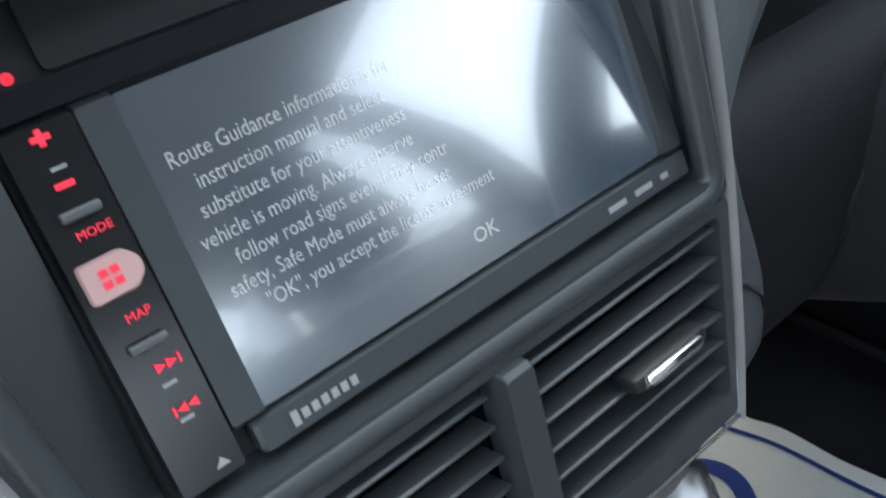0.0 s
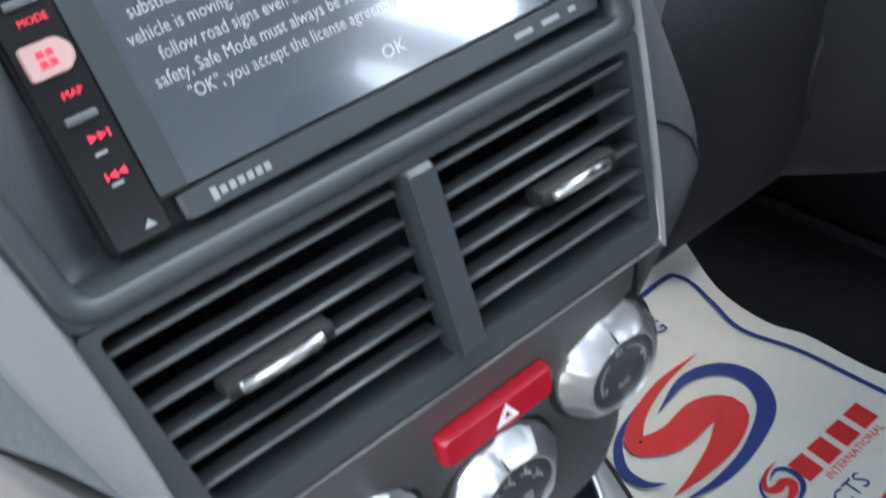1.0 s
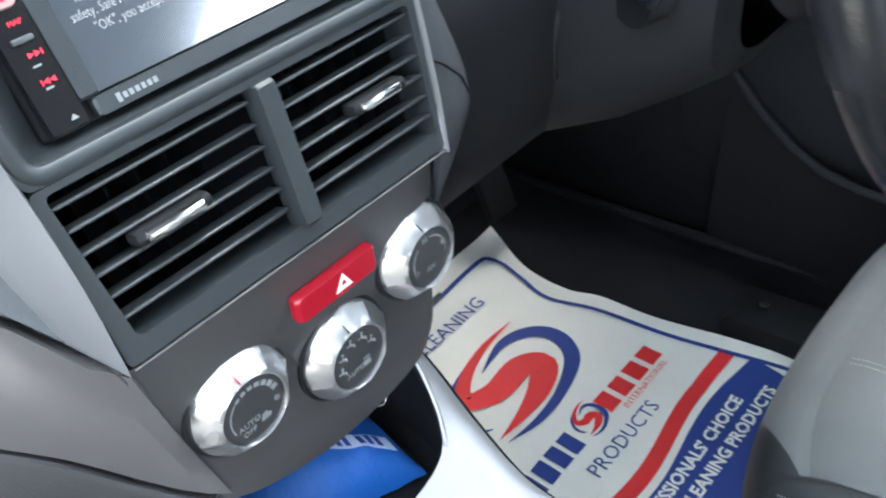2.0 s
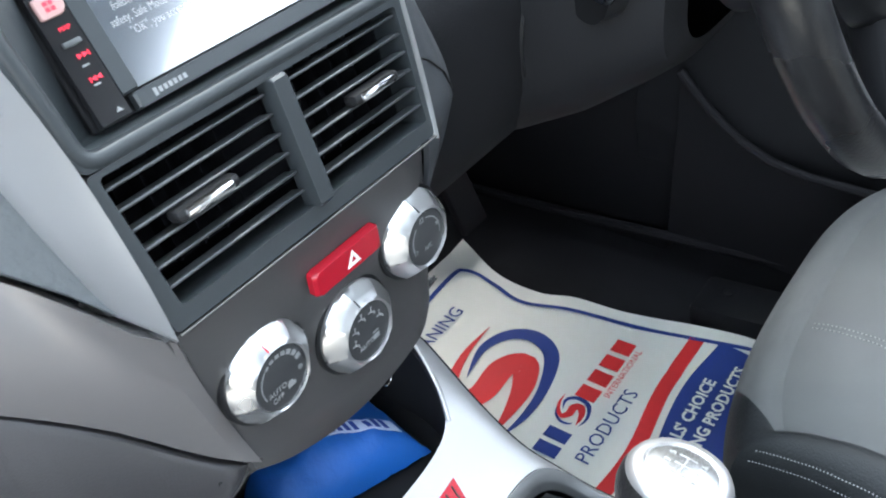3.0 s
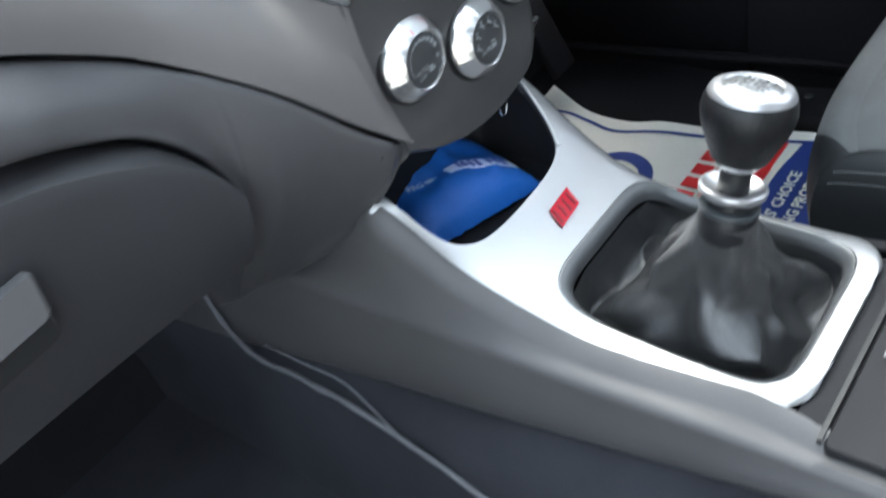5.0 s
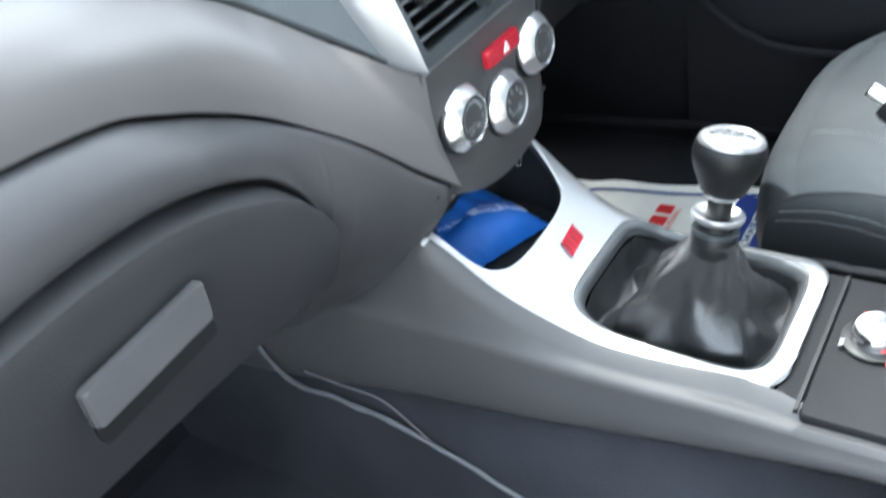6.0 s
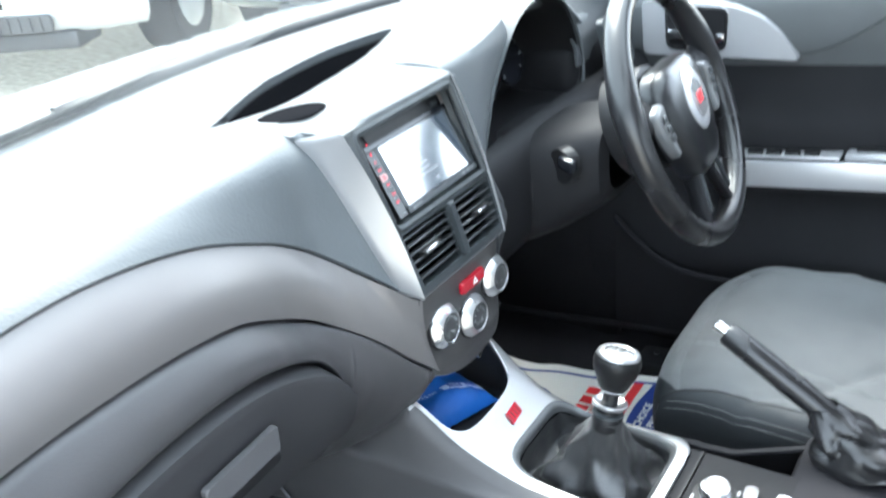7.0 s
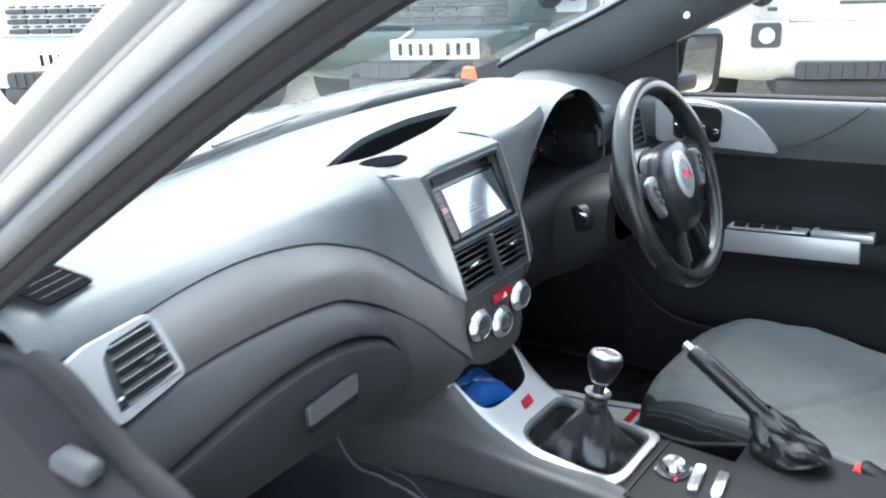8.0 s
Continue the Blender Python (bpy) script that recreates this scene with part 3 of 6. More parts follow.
for xa, xb, v in ((-0.0845, -0.0555, 0.0375), (0.0268, 0.0543, 0.0362)):
    tab = part("vent_tab", box(xb - xa + 0.006, 0.0062, 0.010, STACK @ pose((xa + xb) / 2, v, 0.000), 0.0025), BLACK, dash)
    part("chrome_insert", box(xb - xa - 0.002, 0.0048, 0.004, STACK @ pose((xa + xb) / 2, v, 0.0045), 0.0018), CHROME, tab, "bright chrome insert")
# silver side trims, raked back from the bezel
def trim(ctrl, outward, mat):
    rows = []
    for i in range(29):
        s = i / 28
        xi, vi, xo, vo, wo = (spline([(c[k], 0, 0) for c in ctrl], s).x for k in range(5))
        top = 0.0
        rows.append([on_stack(xi - 0.0015 * outward, vi, -0.014), on_stack(xi, vi, -0.002 - 0.010 * top ** 2), on_stack(mix(xi, xo, 0.10), mix(vi, vo, 0.1), 0.0025 - 0.010 * top ** 2), on_stack(mix(xi, xo, 0.35), mix(vi, vo, 0.35), mix(0.003, wo, 0.25) - 0.006 * top), on_stack(mix(xi, xo, 0.8), mix(vi, vo, 0.8), mix(0.003, wo, 0.78) - 0.006 * top), on_stack(xo, vo, wo), on_stack(xo - 0.001 * outward, vo, wo - mix(0.006, 0.030, s))])
    rows.insert(0, [p + STACK.to_3x3() @ Vector((0, 0.003, -0.022)) for p in rows[0]])
    rows.append([p + STACK.to_3x3() @ Vector((0, 0.0030, -0.004)) for p in rows[-1]])
    rows.append([p + STACK.to_3x3() @ Vector((0, 0.0020, -0.030)) for p in rows[-1]])
    part("stack_trim", thicken(grid(rows), -0.002), mat, dash, "satin trim strip beside the stereo")


# inner x, v and outer x, v, w from bottom to top
trim([(-0.1100, -0.0085, -0.1195, 0.0090, -0.021), (-0.1095, 0.030, -0.1270, 0.048, -0.022), (-0.1130, 0.080, -0.1340, 0.092, -0.027), (-0.1240, 0.140, -0.1430, 0.148, -0.032), (-0.1390, 0.1925, -0.1500, 0.1960, -0.036)], -1, STACK_SILVER)
trim([(0.0715, -0.0075, 0.0755, -0.0065, -0.008), (0.0755, 0.020, 0.0815, 0.021, -0.008), (0.0790, 0.060, 0.0865, 0.061, -0.008), (0.0805, 0.100, 0.0880, 0.101, -0.008), (0.0780, 0.150, 0.0850, 0.151, -0.008), (0.0710, 0.1925, 0.0780, 0.1935, -0.010)], 1, STACK_SILVER)
rows = []
for i in range(41):
    x = mix(-0.1375, 0.0840, i / 40)
    reach = curve_at_x([(-0.1375, 0.138, 0), (-0.094, 0.107, 0), (-0.02, 0.120, 0), (0.055, 0.136, 0), (0.084, 0.138, 0)], x)[0]
    low = max(0.0, min(1.0, (-0.085 - x) / 0.050))
    low = 0.0095 * low * low * (3 - 2 * low) + 0.006 * max(0.0, (x - 0.070) / 0.014) ** 2
    rows.append([on_stack(x, 0.1880, -0.005), on_stack(x, 0.1915, -0.0012) - Vector((0, 0, 0.3 * low))] + [Vector((x, mix(0.0605, reach, f), z - low)) for f, z in ((0.0, 0.9725), (0.10, 0.9750), (0.24, 0.9765), (0.50, 0.9765), (0.80, 0.9758), (0.95, 0.9745), (1.0, 0.9690))])
part("stack_cap", thicken(grid(rows), -0.004), PAD, dash)
FLANK = [(-0.060, 0.078, 0.084), (-0.046, 0.082, 0.092), (-0.032, 0.084, 0.104), (-0.015, 0.082, 0.118), (0.006, 0.0790, 0.124), (0.021, 0.0815, 0.124), (0.050, 0.0855, 0.116), (0.080, 0.0875, 0.107), (0.120, 0.0870, 0.101), (0.160, 0.0835, 0.096), (0.196, 0.0770, 0.088)]
rows = []
for i in range(41):
    v = mix(-0.058, 0.195, i / 40)
    xi, xo = curve_at_x(FLANK, v)
    back = 0.5 * min(0.0, v)
    rows.append([on_stack(mix(xi, xo, a), v, w + back) for a, w in ((-0.05, -0.012), (0.0, -0.0085), (0.25, -0.0080), (0.55, -0.0110), (0.80, -0.0170), (0.95, -0.0260), (1.0, -0.0360), (1.0, -0.060), (0.95, -0.110))])
part("stack_flank", thicken(grid(rows), 0.003), FLANK_GREY, dash, "rounded dark side of the centre stack")
part("flank_seam", sweep([on_stack(mix(curve_at_x(FLANK, v)[0], curve_at_x(FLANK, v)[1], a), v, w) for v, a, w in ((0.034, 0.05, -0.0078), (0.028, 0.30, -0.0082), (0.016, 0.60, -0.0116), (0.002, 0.82, -0.0176), (-0.012, 0.97, -0.0280))], 0.0007, 6), BLACK, dash)
# pale edge line under the vents
part("panel_edge_line", sweep([on_stack(mix(-0.108, 0.0725, i / 10), -0.0064, 0.0003) for i in range(11)], 0.0006, 8), PANEL, dash)

# climate panel, slightly bowed, its lower edge a curve that sweeps up to the driver's side
PANEL_FOOT = [(0.0, 0.660, 0), (0.2, 0.6430, 0), (0.4, 0.6325, 0), (0.6, 0.6310, 0), (0.8, 0.6390, 0), (0.93, 0.6540, 0), (1.0, 0.6740, 0)]
rows = []
for k in range(15):
    s = k / 14
    xl = mix(-0.113, -0.0845, s ** 0.9)
    xr = spline([(0.0800, 0, 0), (0.0865, 0, 0), (0.0880, 0, 0), (0.0865, 0, 0), (0.0810, 0, 0)], s).x
    row = []
    for i in range(25):
        u = i / 24
        z = mix(0.777, curve_at_x(PANEL_FOOT, u)[0], s)
        d = (0.777 - z) / 0.115
        y = 0.0035 + 0.008 * d + 0.006 * math.sin(math.pi * min(d, 1.0)) + 0.010 * max(0.0, d - 1.0)
        row.append((mix(xl, xr, u), y + 0.016 * max(0, (u - 0.82) / 0.18) ** 2 + 0.0030 * max(0, (0.14 - u) / 0.14) ** 2, z))
    rows.append([(row[0][0] - 0.004, row[0][1] + 0.05, row[0][2])] + row + [(row[-1][0] + 0.003, row[-1][1] + 0.010, row[-1][2]), (row[-1][0] + 0.002, row[-1][1] + 0.07, row[-1][2])])
rows.append([(p[0], p[1] + 0.004, p[2] - 0.003) for p in rows[-1]])
rows.append([(p[0], p[1] + 0.014, p[2] - 0.005) for p in rows[-2]])
rows.append([(p[0], p[1] + 0.075, p[2] - 0.006) for p in rows[-3]])
part("climate_panel", thicken(grid(rows), -0.004), PANEL, dash)
part("under_panel", thicken(grid([[(x, y, z) for y, z in ((0.022, 0.668), (0.040, 0.640), (0.075, 0.622), (0.15, 0.615))] for x in (mix(-0.104, 0.082, i / 8) for i in range(9))]), 0.003), BLACK, dash)
# small wire loop hanging under the climate panel
loop_path = [(0.033, 0.034, 0.657), (0.033, 0.031, 0.640), (0.033, 0.029, 0.628)] + [(0.033 + 0.005 * math.sin(2 * math.pi * i / 20), 0.029, 0.619 + 0.009 * math.cos(2 * math.pi * i / 20)) for i in range(21)]
part("wire_loop", sweep(loop_path, 0.0006, 8), CHROME, dash, "thin bright wire loop")

# hazard button
hz = basis((-0.0045, 0.0045, 0.7485), (1, 0, 0), (0, 0.02, 1))
hazard = thing("hazard_button", "red hazard warning button with a white triangle", "button", at=(0, 0.004, 0.748))
part("cap", slab(outline(rect(-0.0270, -0.0075, 0.0235, 0.0070), 0.003), 0.0055, hz @ Matrix.Translation((0, 0, -0.003)), 0.0018), HAZARD_RED, hazard)
for s, mt in ((0.0052, WHITE_MARK), (0.0017, HAZARD_RED)):
    part("triangle", slab([(-s, -s * 0.75), (s, -s * 0.75), (0, s)], 0.0006 if mt is WHITE_MARK else 0.0009, hz @ Matrix.Translation((0.001, -0.0005, 0.0021))), mt, hazard)


def dial_arc(m, r, a0, a1, width, kn):
    """A thin printed arc on a dial."""
    bm = bmesh.new()
    grid([[m @ Vector(((r + d) * math.cos(a), (r + d) * math.sin(a), 0.0224)) for d in (-width / 2, width / 2)] for a in (radians(mix(a0, a1, i / 16)) for i in range(17))], bm)
    part("dial_arc", bm, GREY_MARK, kn)


def climate_knob(x, z, r, marks):
    m = basis((x, 0.0175, z), (1, 0, 0), (0, 0.06, 1)) @ Matrix.Diagonal((1, 1, 0.74, 1))
    kn = thing("climate_knob", marks[1], "knob", "climate knobs", at=(x, 0.0085, z))
    part("collar", lathe([(r * 1.30, 0.000), (r * 1.30, 0.0068), (r * 1.26, 0.0076), (r * 1.15, 0.0076)], m, 48), BLACK, kn)
    # a cone with eight flats cut into it, round at its foot and at the dial
    n, rings = 96, []
    for rr, h, flat in ((r * 1.20, 0.0065, 0.0), (r * 1.205, 0.0100, 0.0), (r * 1.18, 0.0120, 0.75), (r * 1.02, 0.0182, 1.0), (r * 0.865, 0.0227, 0.80), (r * 0.815, 0.0236, 0.0), (r * 0.780, 0.0228, 0.0), (r * 0.770, 0.0190, 0.0)):
        ring = []
        for i in range(n):
            a = 2 * math.pi * i / n
            off = (a + radians(10) + math.pi / 8) % (math.pi / 4) - math.pi / 8
            k = mix(1.0, 1.045 * math.cos(math.pi / 8) / math.cos(off), flat)
            ring.append(m @ Vector((rr * k * math.cos(a), rr * k * math.sin(a), h)))
        rings.append(ring)
    rim_ob = part("rim", grid(rings, closed=True), KNOB, kn, "faceted satin silver ring")
    rim_ob.data.set_sharp_from_angle(angle=radians(13))
    for a in (192, 12):                                      # grip notches
        ca, sa = math.cos(radians(a)), math.sin(radians(a))
        part("grip_line", sweep([m @ Vector((r * k * ca, r * k * sa, h)) for k, h in ((1.21, 0.0090), (1.185, 0.0119), (1.03, 0.0183))], 0.0005, 6), BLACK, kn)
    part("dial_face", lathe([(0.0005, 0.0222), (r * 0.70, 0.0222), (r * 0.775, 0.0216), (r * 0.775, 0.018)], m, 48), DIAL, kn)
    part("pointer", sweep([m @ Vector((r * k * math.cos(radians(100)), r * k * math.sin(radians(100)), h)) for k, h in ((1.06, 0.0165), (0.97, 0.0198), (0.86, 0.0231))], 0.0006, 6), RED if marks[0] == "fan" else BLACK, kn)
    if marks[0] == "fan":
        dial_arc(m, r * 0.60, 205, 130, r * 0.035, kn)
        for k in range(7):
            a = radians(122 - 17 * k)
            mm = m @ pose(r * 0.59 * math.cos(a), r * 0.59 * math.sin(a), 0.0224, 0, 0, math.degrees(a))
            part("scale_mark", box(r * (0.06 + 0.015 * k), r * 0.115, 0.0004, mm, 0), GREY_MARK, kn)
        for k in range(4):
            part("fan_blade", box(r * 0.05, r * 0.13, 0.0004, m @ pose(r * 0.55, -r * 0.12, 0.0224, 0, 0, 45 * k), 0), GREY_MARK, kn)
        lettering("AUTO", r * 0.20, m @ pose(-r * 0.48, -r * 0.30, 0.0223), GREY_MARK, kn, depth=0.0001)
        lettering("OFF", r * 0.20, m @ pose(-r * 0.42, -r * 0.50, 0.0223), GREY_MARK, kn, depth=0.0001)
        part("icon", box(r * 0.24, r * 0.10, 0.0004, m @ pose(r * 0.20, -r * 0.36, 0.0224), 0.0), GREY_MARK, kn)
        part("icon", box(r * 0.13, r * 0.07, 0.0004, m @ pose(r * 0.18, -r * 0.28, 0.0224), 0.0), GREY_MARK, kn)
    elif marks[0] == "mode":
        for a in (190, 148, 106, 64, 22):
            mm = m @ pose(r * 0.50 * math.cos(radians(a)), r * 0.50 * math.sin(radians(a)), 0.0224)
            part("figure_mark", sweep([mm @ Vector((-r * 0.03, r * 0.08, 0)), mm @ Vector((-r * 0.02, -r * 0.02, 0)), mm @ Vector((r * 0.06, -r * 0.03, 0)), mm @ Vector((r * 0.07, -r * 0.11, 0))], r * 0.022, 5), GREY_MARK, kn)
            part("figure_mark", lathe([(0.0001, 0.0003), (r * 0.035, 0.0003), (r * 0.035, 0.0)], mm @ pose(-r * 0.02, r * 0.13, 0), 10), GREY_MARK, kn)
            part("figure_mark", box(r * 0.09, r * 0.025, 0.0004, mm @ pose(-r * 0.10, r * 0.01, 0), 0), GREY_MARK, kn)
        lettering("AUTO", r * 0.20, m @ pose(-r * 0.44, -r * 0.38, 0.0223), GREY_MARK, kn, depth=0.0001)
        part("icon", box(r * 0.20, r * 0.14, 0.0004, m @ pose(r * 0.20, -r * 0.30, 0.0224), 0.0), GREY_MARK, kn)
        part("icon", box(r * 0.20, r * 0.04, 0.0004, m @ pose(r * 0.20, -r * 0.15, 0.0224), 0.0), GREY_MARK, kn)
    else:
        dial_arc(m, r * 0.56, 196, 128, r * 0.04, kn)
        dial_arc(m, r * 0.56, 82, -14, r * 0.04, kn)
        lettering("22", r * 0.20, m @ pose(-r * 0.20, r * 0.50, 0.0223), GREY_MARK, kn, depth=0.0001)
        lettering("17", r * 0.18, m @ pose(-r * 0.58, -r * 0.28, 0.0223), GREY_MARK, kn, depth=0.0001)
        part("scale_mark", box(r * 0.12, r * 0.10, 0.0004, m @ pose(r * 0.50, r * 0.16, 0.0224), 0), GREY_MARK, kn)
        lettering("A/C", r * 0.19, m @ pose(-r * 0.14, -r * 0.36, 0.0223), GREY_MARK, kn, depth=0.0001)
    return kn


climate_knob(-0.0650, 0.7165, 0.0222, ("fan", "silver rimmed rotary fan speed knob with dark dial"))
climate_knob(-0.0021, 0.6968, 0.0222, ("mode", "silver rimmed rotary air direction knob with dark dial"))
climate_knob(0.0540, 0.7228, 0.0216, ("temp", "silver rimmed rotary temperature knob with dark dial"))

# ---- head unit ----
unit = thing("head_unit", "black double-height touch screen car stereo, switched on", "car stereo", at=on_stack(0, 0.12, -0.02))
F = STACK @ pose(0, 0.0877, -0.0105, -11.0) @ Matrix.Translation((0, -0.0855, 0))
part("chassis", slab(outline(rect(-0.0945, 0.0770, 0.0715, 0.1810), 0.002), 0.004, F @ Matrix.Translation((0, 0, -0.006)), 0.001), BLACK, unit)
part("screen", slab(outline(rect(-0.0700, 0.0855, 0.0640, 0.1560), 0.001), 0.0020, F @ Matrix.Translation((0, 0, -0.001))), SCREEN, unit, "glossy dark touch screen showing a warning text")
part("bottom_strip", slab(outline(rect(-0.0745, 0.0775, 0.0712, 0.0845), 0.001), 0.0050, F @ Matrix.Translation((0, 0, -0.001)), 0.001), BEZEL, unit)
part("side_strip", slab(outline([(-0.0780, 0.0850), (-0.0700, 0.0850), (-0.0705, 0.1570), (-0.0783, 0.1570)], 0.001), 0.0040, F @ Matrix.Translation((0, 0, -0.001)), 0.001), BEZEL, unit)
part("side_strip", slab(outline(rect(0.0640, 0.0850, 0.0712, 0.1570), 0.001), 0.0045, F @ Matrix.Translation((0, 0, -0.001)), 0.001), BEZEL, unit)
part("top_bar", slab(outline(rect(-0.0930, 0.1575, 0.0712, 0.1630), 0.001), 0.0050, F @ Matrix.Translation((0, 0, -0.001)), 0.001), GLOSS, unit)
part("disc_slot", slab(outline(rect(-0.0790, 0.1640, 0.0690, 0.1780), 0.002), 0.0010, F @ Matrix.Translation((0, 0, -0.001))), BLACK, unit)
part("release_button", slab(outline(rect(0.046, 0.1655, 0.0600, 0.1700), 0.001), 0.004, F, 0.001), BEZEL, unit)
part("key_column", slab(outline(rect(-0.0930, 0.0775, -0.0785, 0.1570), 0.001), 0.0045, F @ Matrix.Translation((0, 0, -0.001)), 0.001), KEY_BLACK, unit)
K = F @ Matrix.Translation((0.0014, 0, 0.0037))
part("alarm_dot", lathe([(0.0002, 0.0004), (0.0012, 0.0004)], K @ pose(-0.0880, 0.1648, 0.0014), 16), RED_GLOW, unit, "small glowing red alarm lamp")
part("plus_bar", box(0.0038, 0.0013, 0.0006, K @ pose(-0.0872, 0.1535, 0), 0.0002, 1), RED_GLOW, unit)
part("plus_bar", box(0.0013, 0.0034, 0.0006, K @ pose(-0.0872, 0.1535, 0.0001), 0.0002, 1), RED_GLOW, unit)
part("minus_bar", box(0.0038, 0.0013, 0.0006, K @ pose(-0.0870, 0.1443, 0), 0.0002, 1), RED_GLOW, unit)
for v in (0.1475, 0.1100, 0.1015, 0.0935):
    part("grey_legend", box(0.0030, 0.0008, 0.0003, K @ pose(-0.0866, v, 0), 0), GREY_MARK, unit)
for v in (0.1388, 0.1108):
    part("silver_key", box(0.0080, 0.0022, 0.002, K @ pose(-0.0868, v, 0.0005), 0.0006), EDGE_GREY, unit)
lettering("MODE", 0.0025, K @ pose(-0.0895, 0.1338, 0.0), RED_GLOW, unit, depth=0.0002)
lettering("MAP", 0.0027, K @ pose(-0.0885, 0.1158, 0.0), RED_GLOW, unit, depth=0.0002)
home = part("home_key", slab(outline([(-0.0928, 0.1215), (-0.0835, 0.1215), (-0.0810, 0.1240), (-0.0810, 0.1270), (-0.0835, 0.1298), (-0.0928, 0.1298)], 0.0012), 0.0016, K, 0.0005), PINK_GLOW, unit, "pale lit key with four squares")
for a in (-1, 1):
    for b in (-1, 1):
        part("square", box(0.0016, 0.0016, 0.0004, K @ pose(-0.0875 + 0.00115 * a, 0.1257 + 0.00115 * b, 0.0018), 0), RED_GLOW, home)
for v, d in ((0.1054, 1), (0.0958, -1)):
    for k in (-1, 1):
        part("skip_arrow", slab([(-0.0011 * d, -0.0011), (0.0011 * d, 0.0), (-0.0011 * d, 0.0011)], 0.0004, K @ Matrix.Translation((-0.0855 + 0.0012 * k, v, 0))), RED_GLOW, unit)
    part("skip_bar", box(0.0005, 0.0022, 0.0004, K @ pose(-0.0855 + 0.0028 * d, v, 0.0002), 0), RED_GLOW, unit)
part("eject_icon", slab([(-0.0016, -0.0004), (0.0016, -0.0004), (0, 0.0016)], 0.0004, K @ Matrix.Translation((-0.0845, 0.0812, 0))), GREY_MARK, unit)
for k in range(7):
    part("maker_mark", box(0.0017, 0.0022 if k else 0.0034, 0.0003, F @ pose(-0.0655 + 0.0026 * k, 0.0808, 0.0042), 0), GREY_MARK, unit)
for x in (0.040, 0.051, 0.060):
    part("maker_mark", box(0.0070 if x < 0.06 else 0.003, 0.0016, 0.0003, F @ pose(x, 0.0808, 0.0042), 0), GREY_MARK, unit)
LT = F @ Matrix.Translation((0, 0, 0.00115))
for body, x, v in (("Route Guidance information is for", -0.0660, 0.1385), ("instruction manual and select", -0.0622, 0.1327), ("substitute for your attentiveness", -0.0640, 0.1269), ("vehicle is moving. Always observe", -0.0668, 0.1209), ("follow road signs even if they contr", -0.0612, 0.1152), ("safety, Safe Mode must always be set", -0.0655, 0.1094), ("\"OK\", you accept the license agreement", -0.0590, 0.1037)):
    lettering(body, 0.0051, LT @ pose(x, v, 0) @ Matrix.Diagonal((0.80, 1, 1, 1)), LCD_TEXT, unit, depth=0.00002)
lettering("OK", 0.0055, LT @ pose(-0.0050, 0.0915, 0), LCD_TEXT, unit, depth=0.00005)

# ---- centre console ----
console = thing("centre_console", "dark grey centre console with a satin silver gear surround", "centre console", at=(0, -0.1, 0.25))
def plate_z(y):
    return spline([(z, 0, 0) for z in (0.638, 0.616, 0.576, 0.549, 0.529, 0.523, 0.521, 0.520, 0.520)], (0.08 - y) / 0.33).x


PLATE_LEFT = [(0.250, -0.0705), (0.225, -0.0720), (0.200, -0.0740), (0.158, -0.0785), (0.110, -0.0835), (0.081, -0.0865), (0.043, -0.0930), (0.0, -0.100), (-0.032, -0.1055), (-0.060, -0.109)]
PLATE_RIGHT = [(0.250, 0.0975), (0.208, 0.0975), (0.150, 0.0960), (0.100, 0.0915), (0.066, 0.0860), (0.040, 0.080), (0.0, 0.080), (-0.040, 0.078), (-0.060, 0.077)]


def plate_half(y):
    """Outer left and right edges of the silver plate."""
    return tuple(curve_at_x([(-p, 0.0, x) for p, x in edge], max(-0.2499, min(0.0599, y)))[1] for edge in (PLATE_LEFT, PLATE_RIGHT))


def side_top(y, sx):
    """Where the console's side meets the plate: x and z."""
    if y > 0.045:
        f = min(1.0, (y - 0.045) / 0.08)
        return mix(plate_half(0.045)[0] + 0.002, -0.100, f) if sx < 0 else mix(plate_half(0.045)[1] - 0.002, 0.090, f), plate_z(0.045) - 0.0035 - (0.78 * (y - 0.045) if sx < 0 else mix(0.0, 0.035, f))
    x = plate_half(max(y, -0.205))[0 if sx < 0 else 1] + sx * 0.008 * max(0.0, min(1.0, (-0.205 - y) / 0.06))
    return x - 0.002 * sx, plate_z(y) - 0.0035 - 0.003 * max(0.0, min(1.0, (-0.236 - y) / 0.010))


# left side: a rounded shoulder under the plate, a crease, and a flat face with a straight lower edge
CREASE = [(-0.50, -0.124, 0.540), (-0.14, -0.122, 0.538), (-0.04, -0.1165, 0.534), (0.04, -0.107, 0.521), (0.118, -0.0985, 0.5105), (0.195, -0.0945, 0.5085), (0.25, -0.0935, 0.508), (0.63, -0.0935, 0.508)]
SIDE_FOOT = [(-0.50, -0.132, 0.375), (-0.20, -0.126, 0.424), (-0.07, -0.122, 0.446), (0.018, -0.115, 0.452), (0.09, -0.1085, 0.458), (0.132, -0.1065, 0.464), (0.196, -0.104, 0.474), (0.30, -0.102, 0.488), (0.63, -0.102, 0.50)]
rows = []
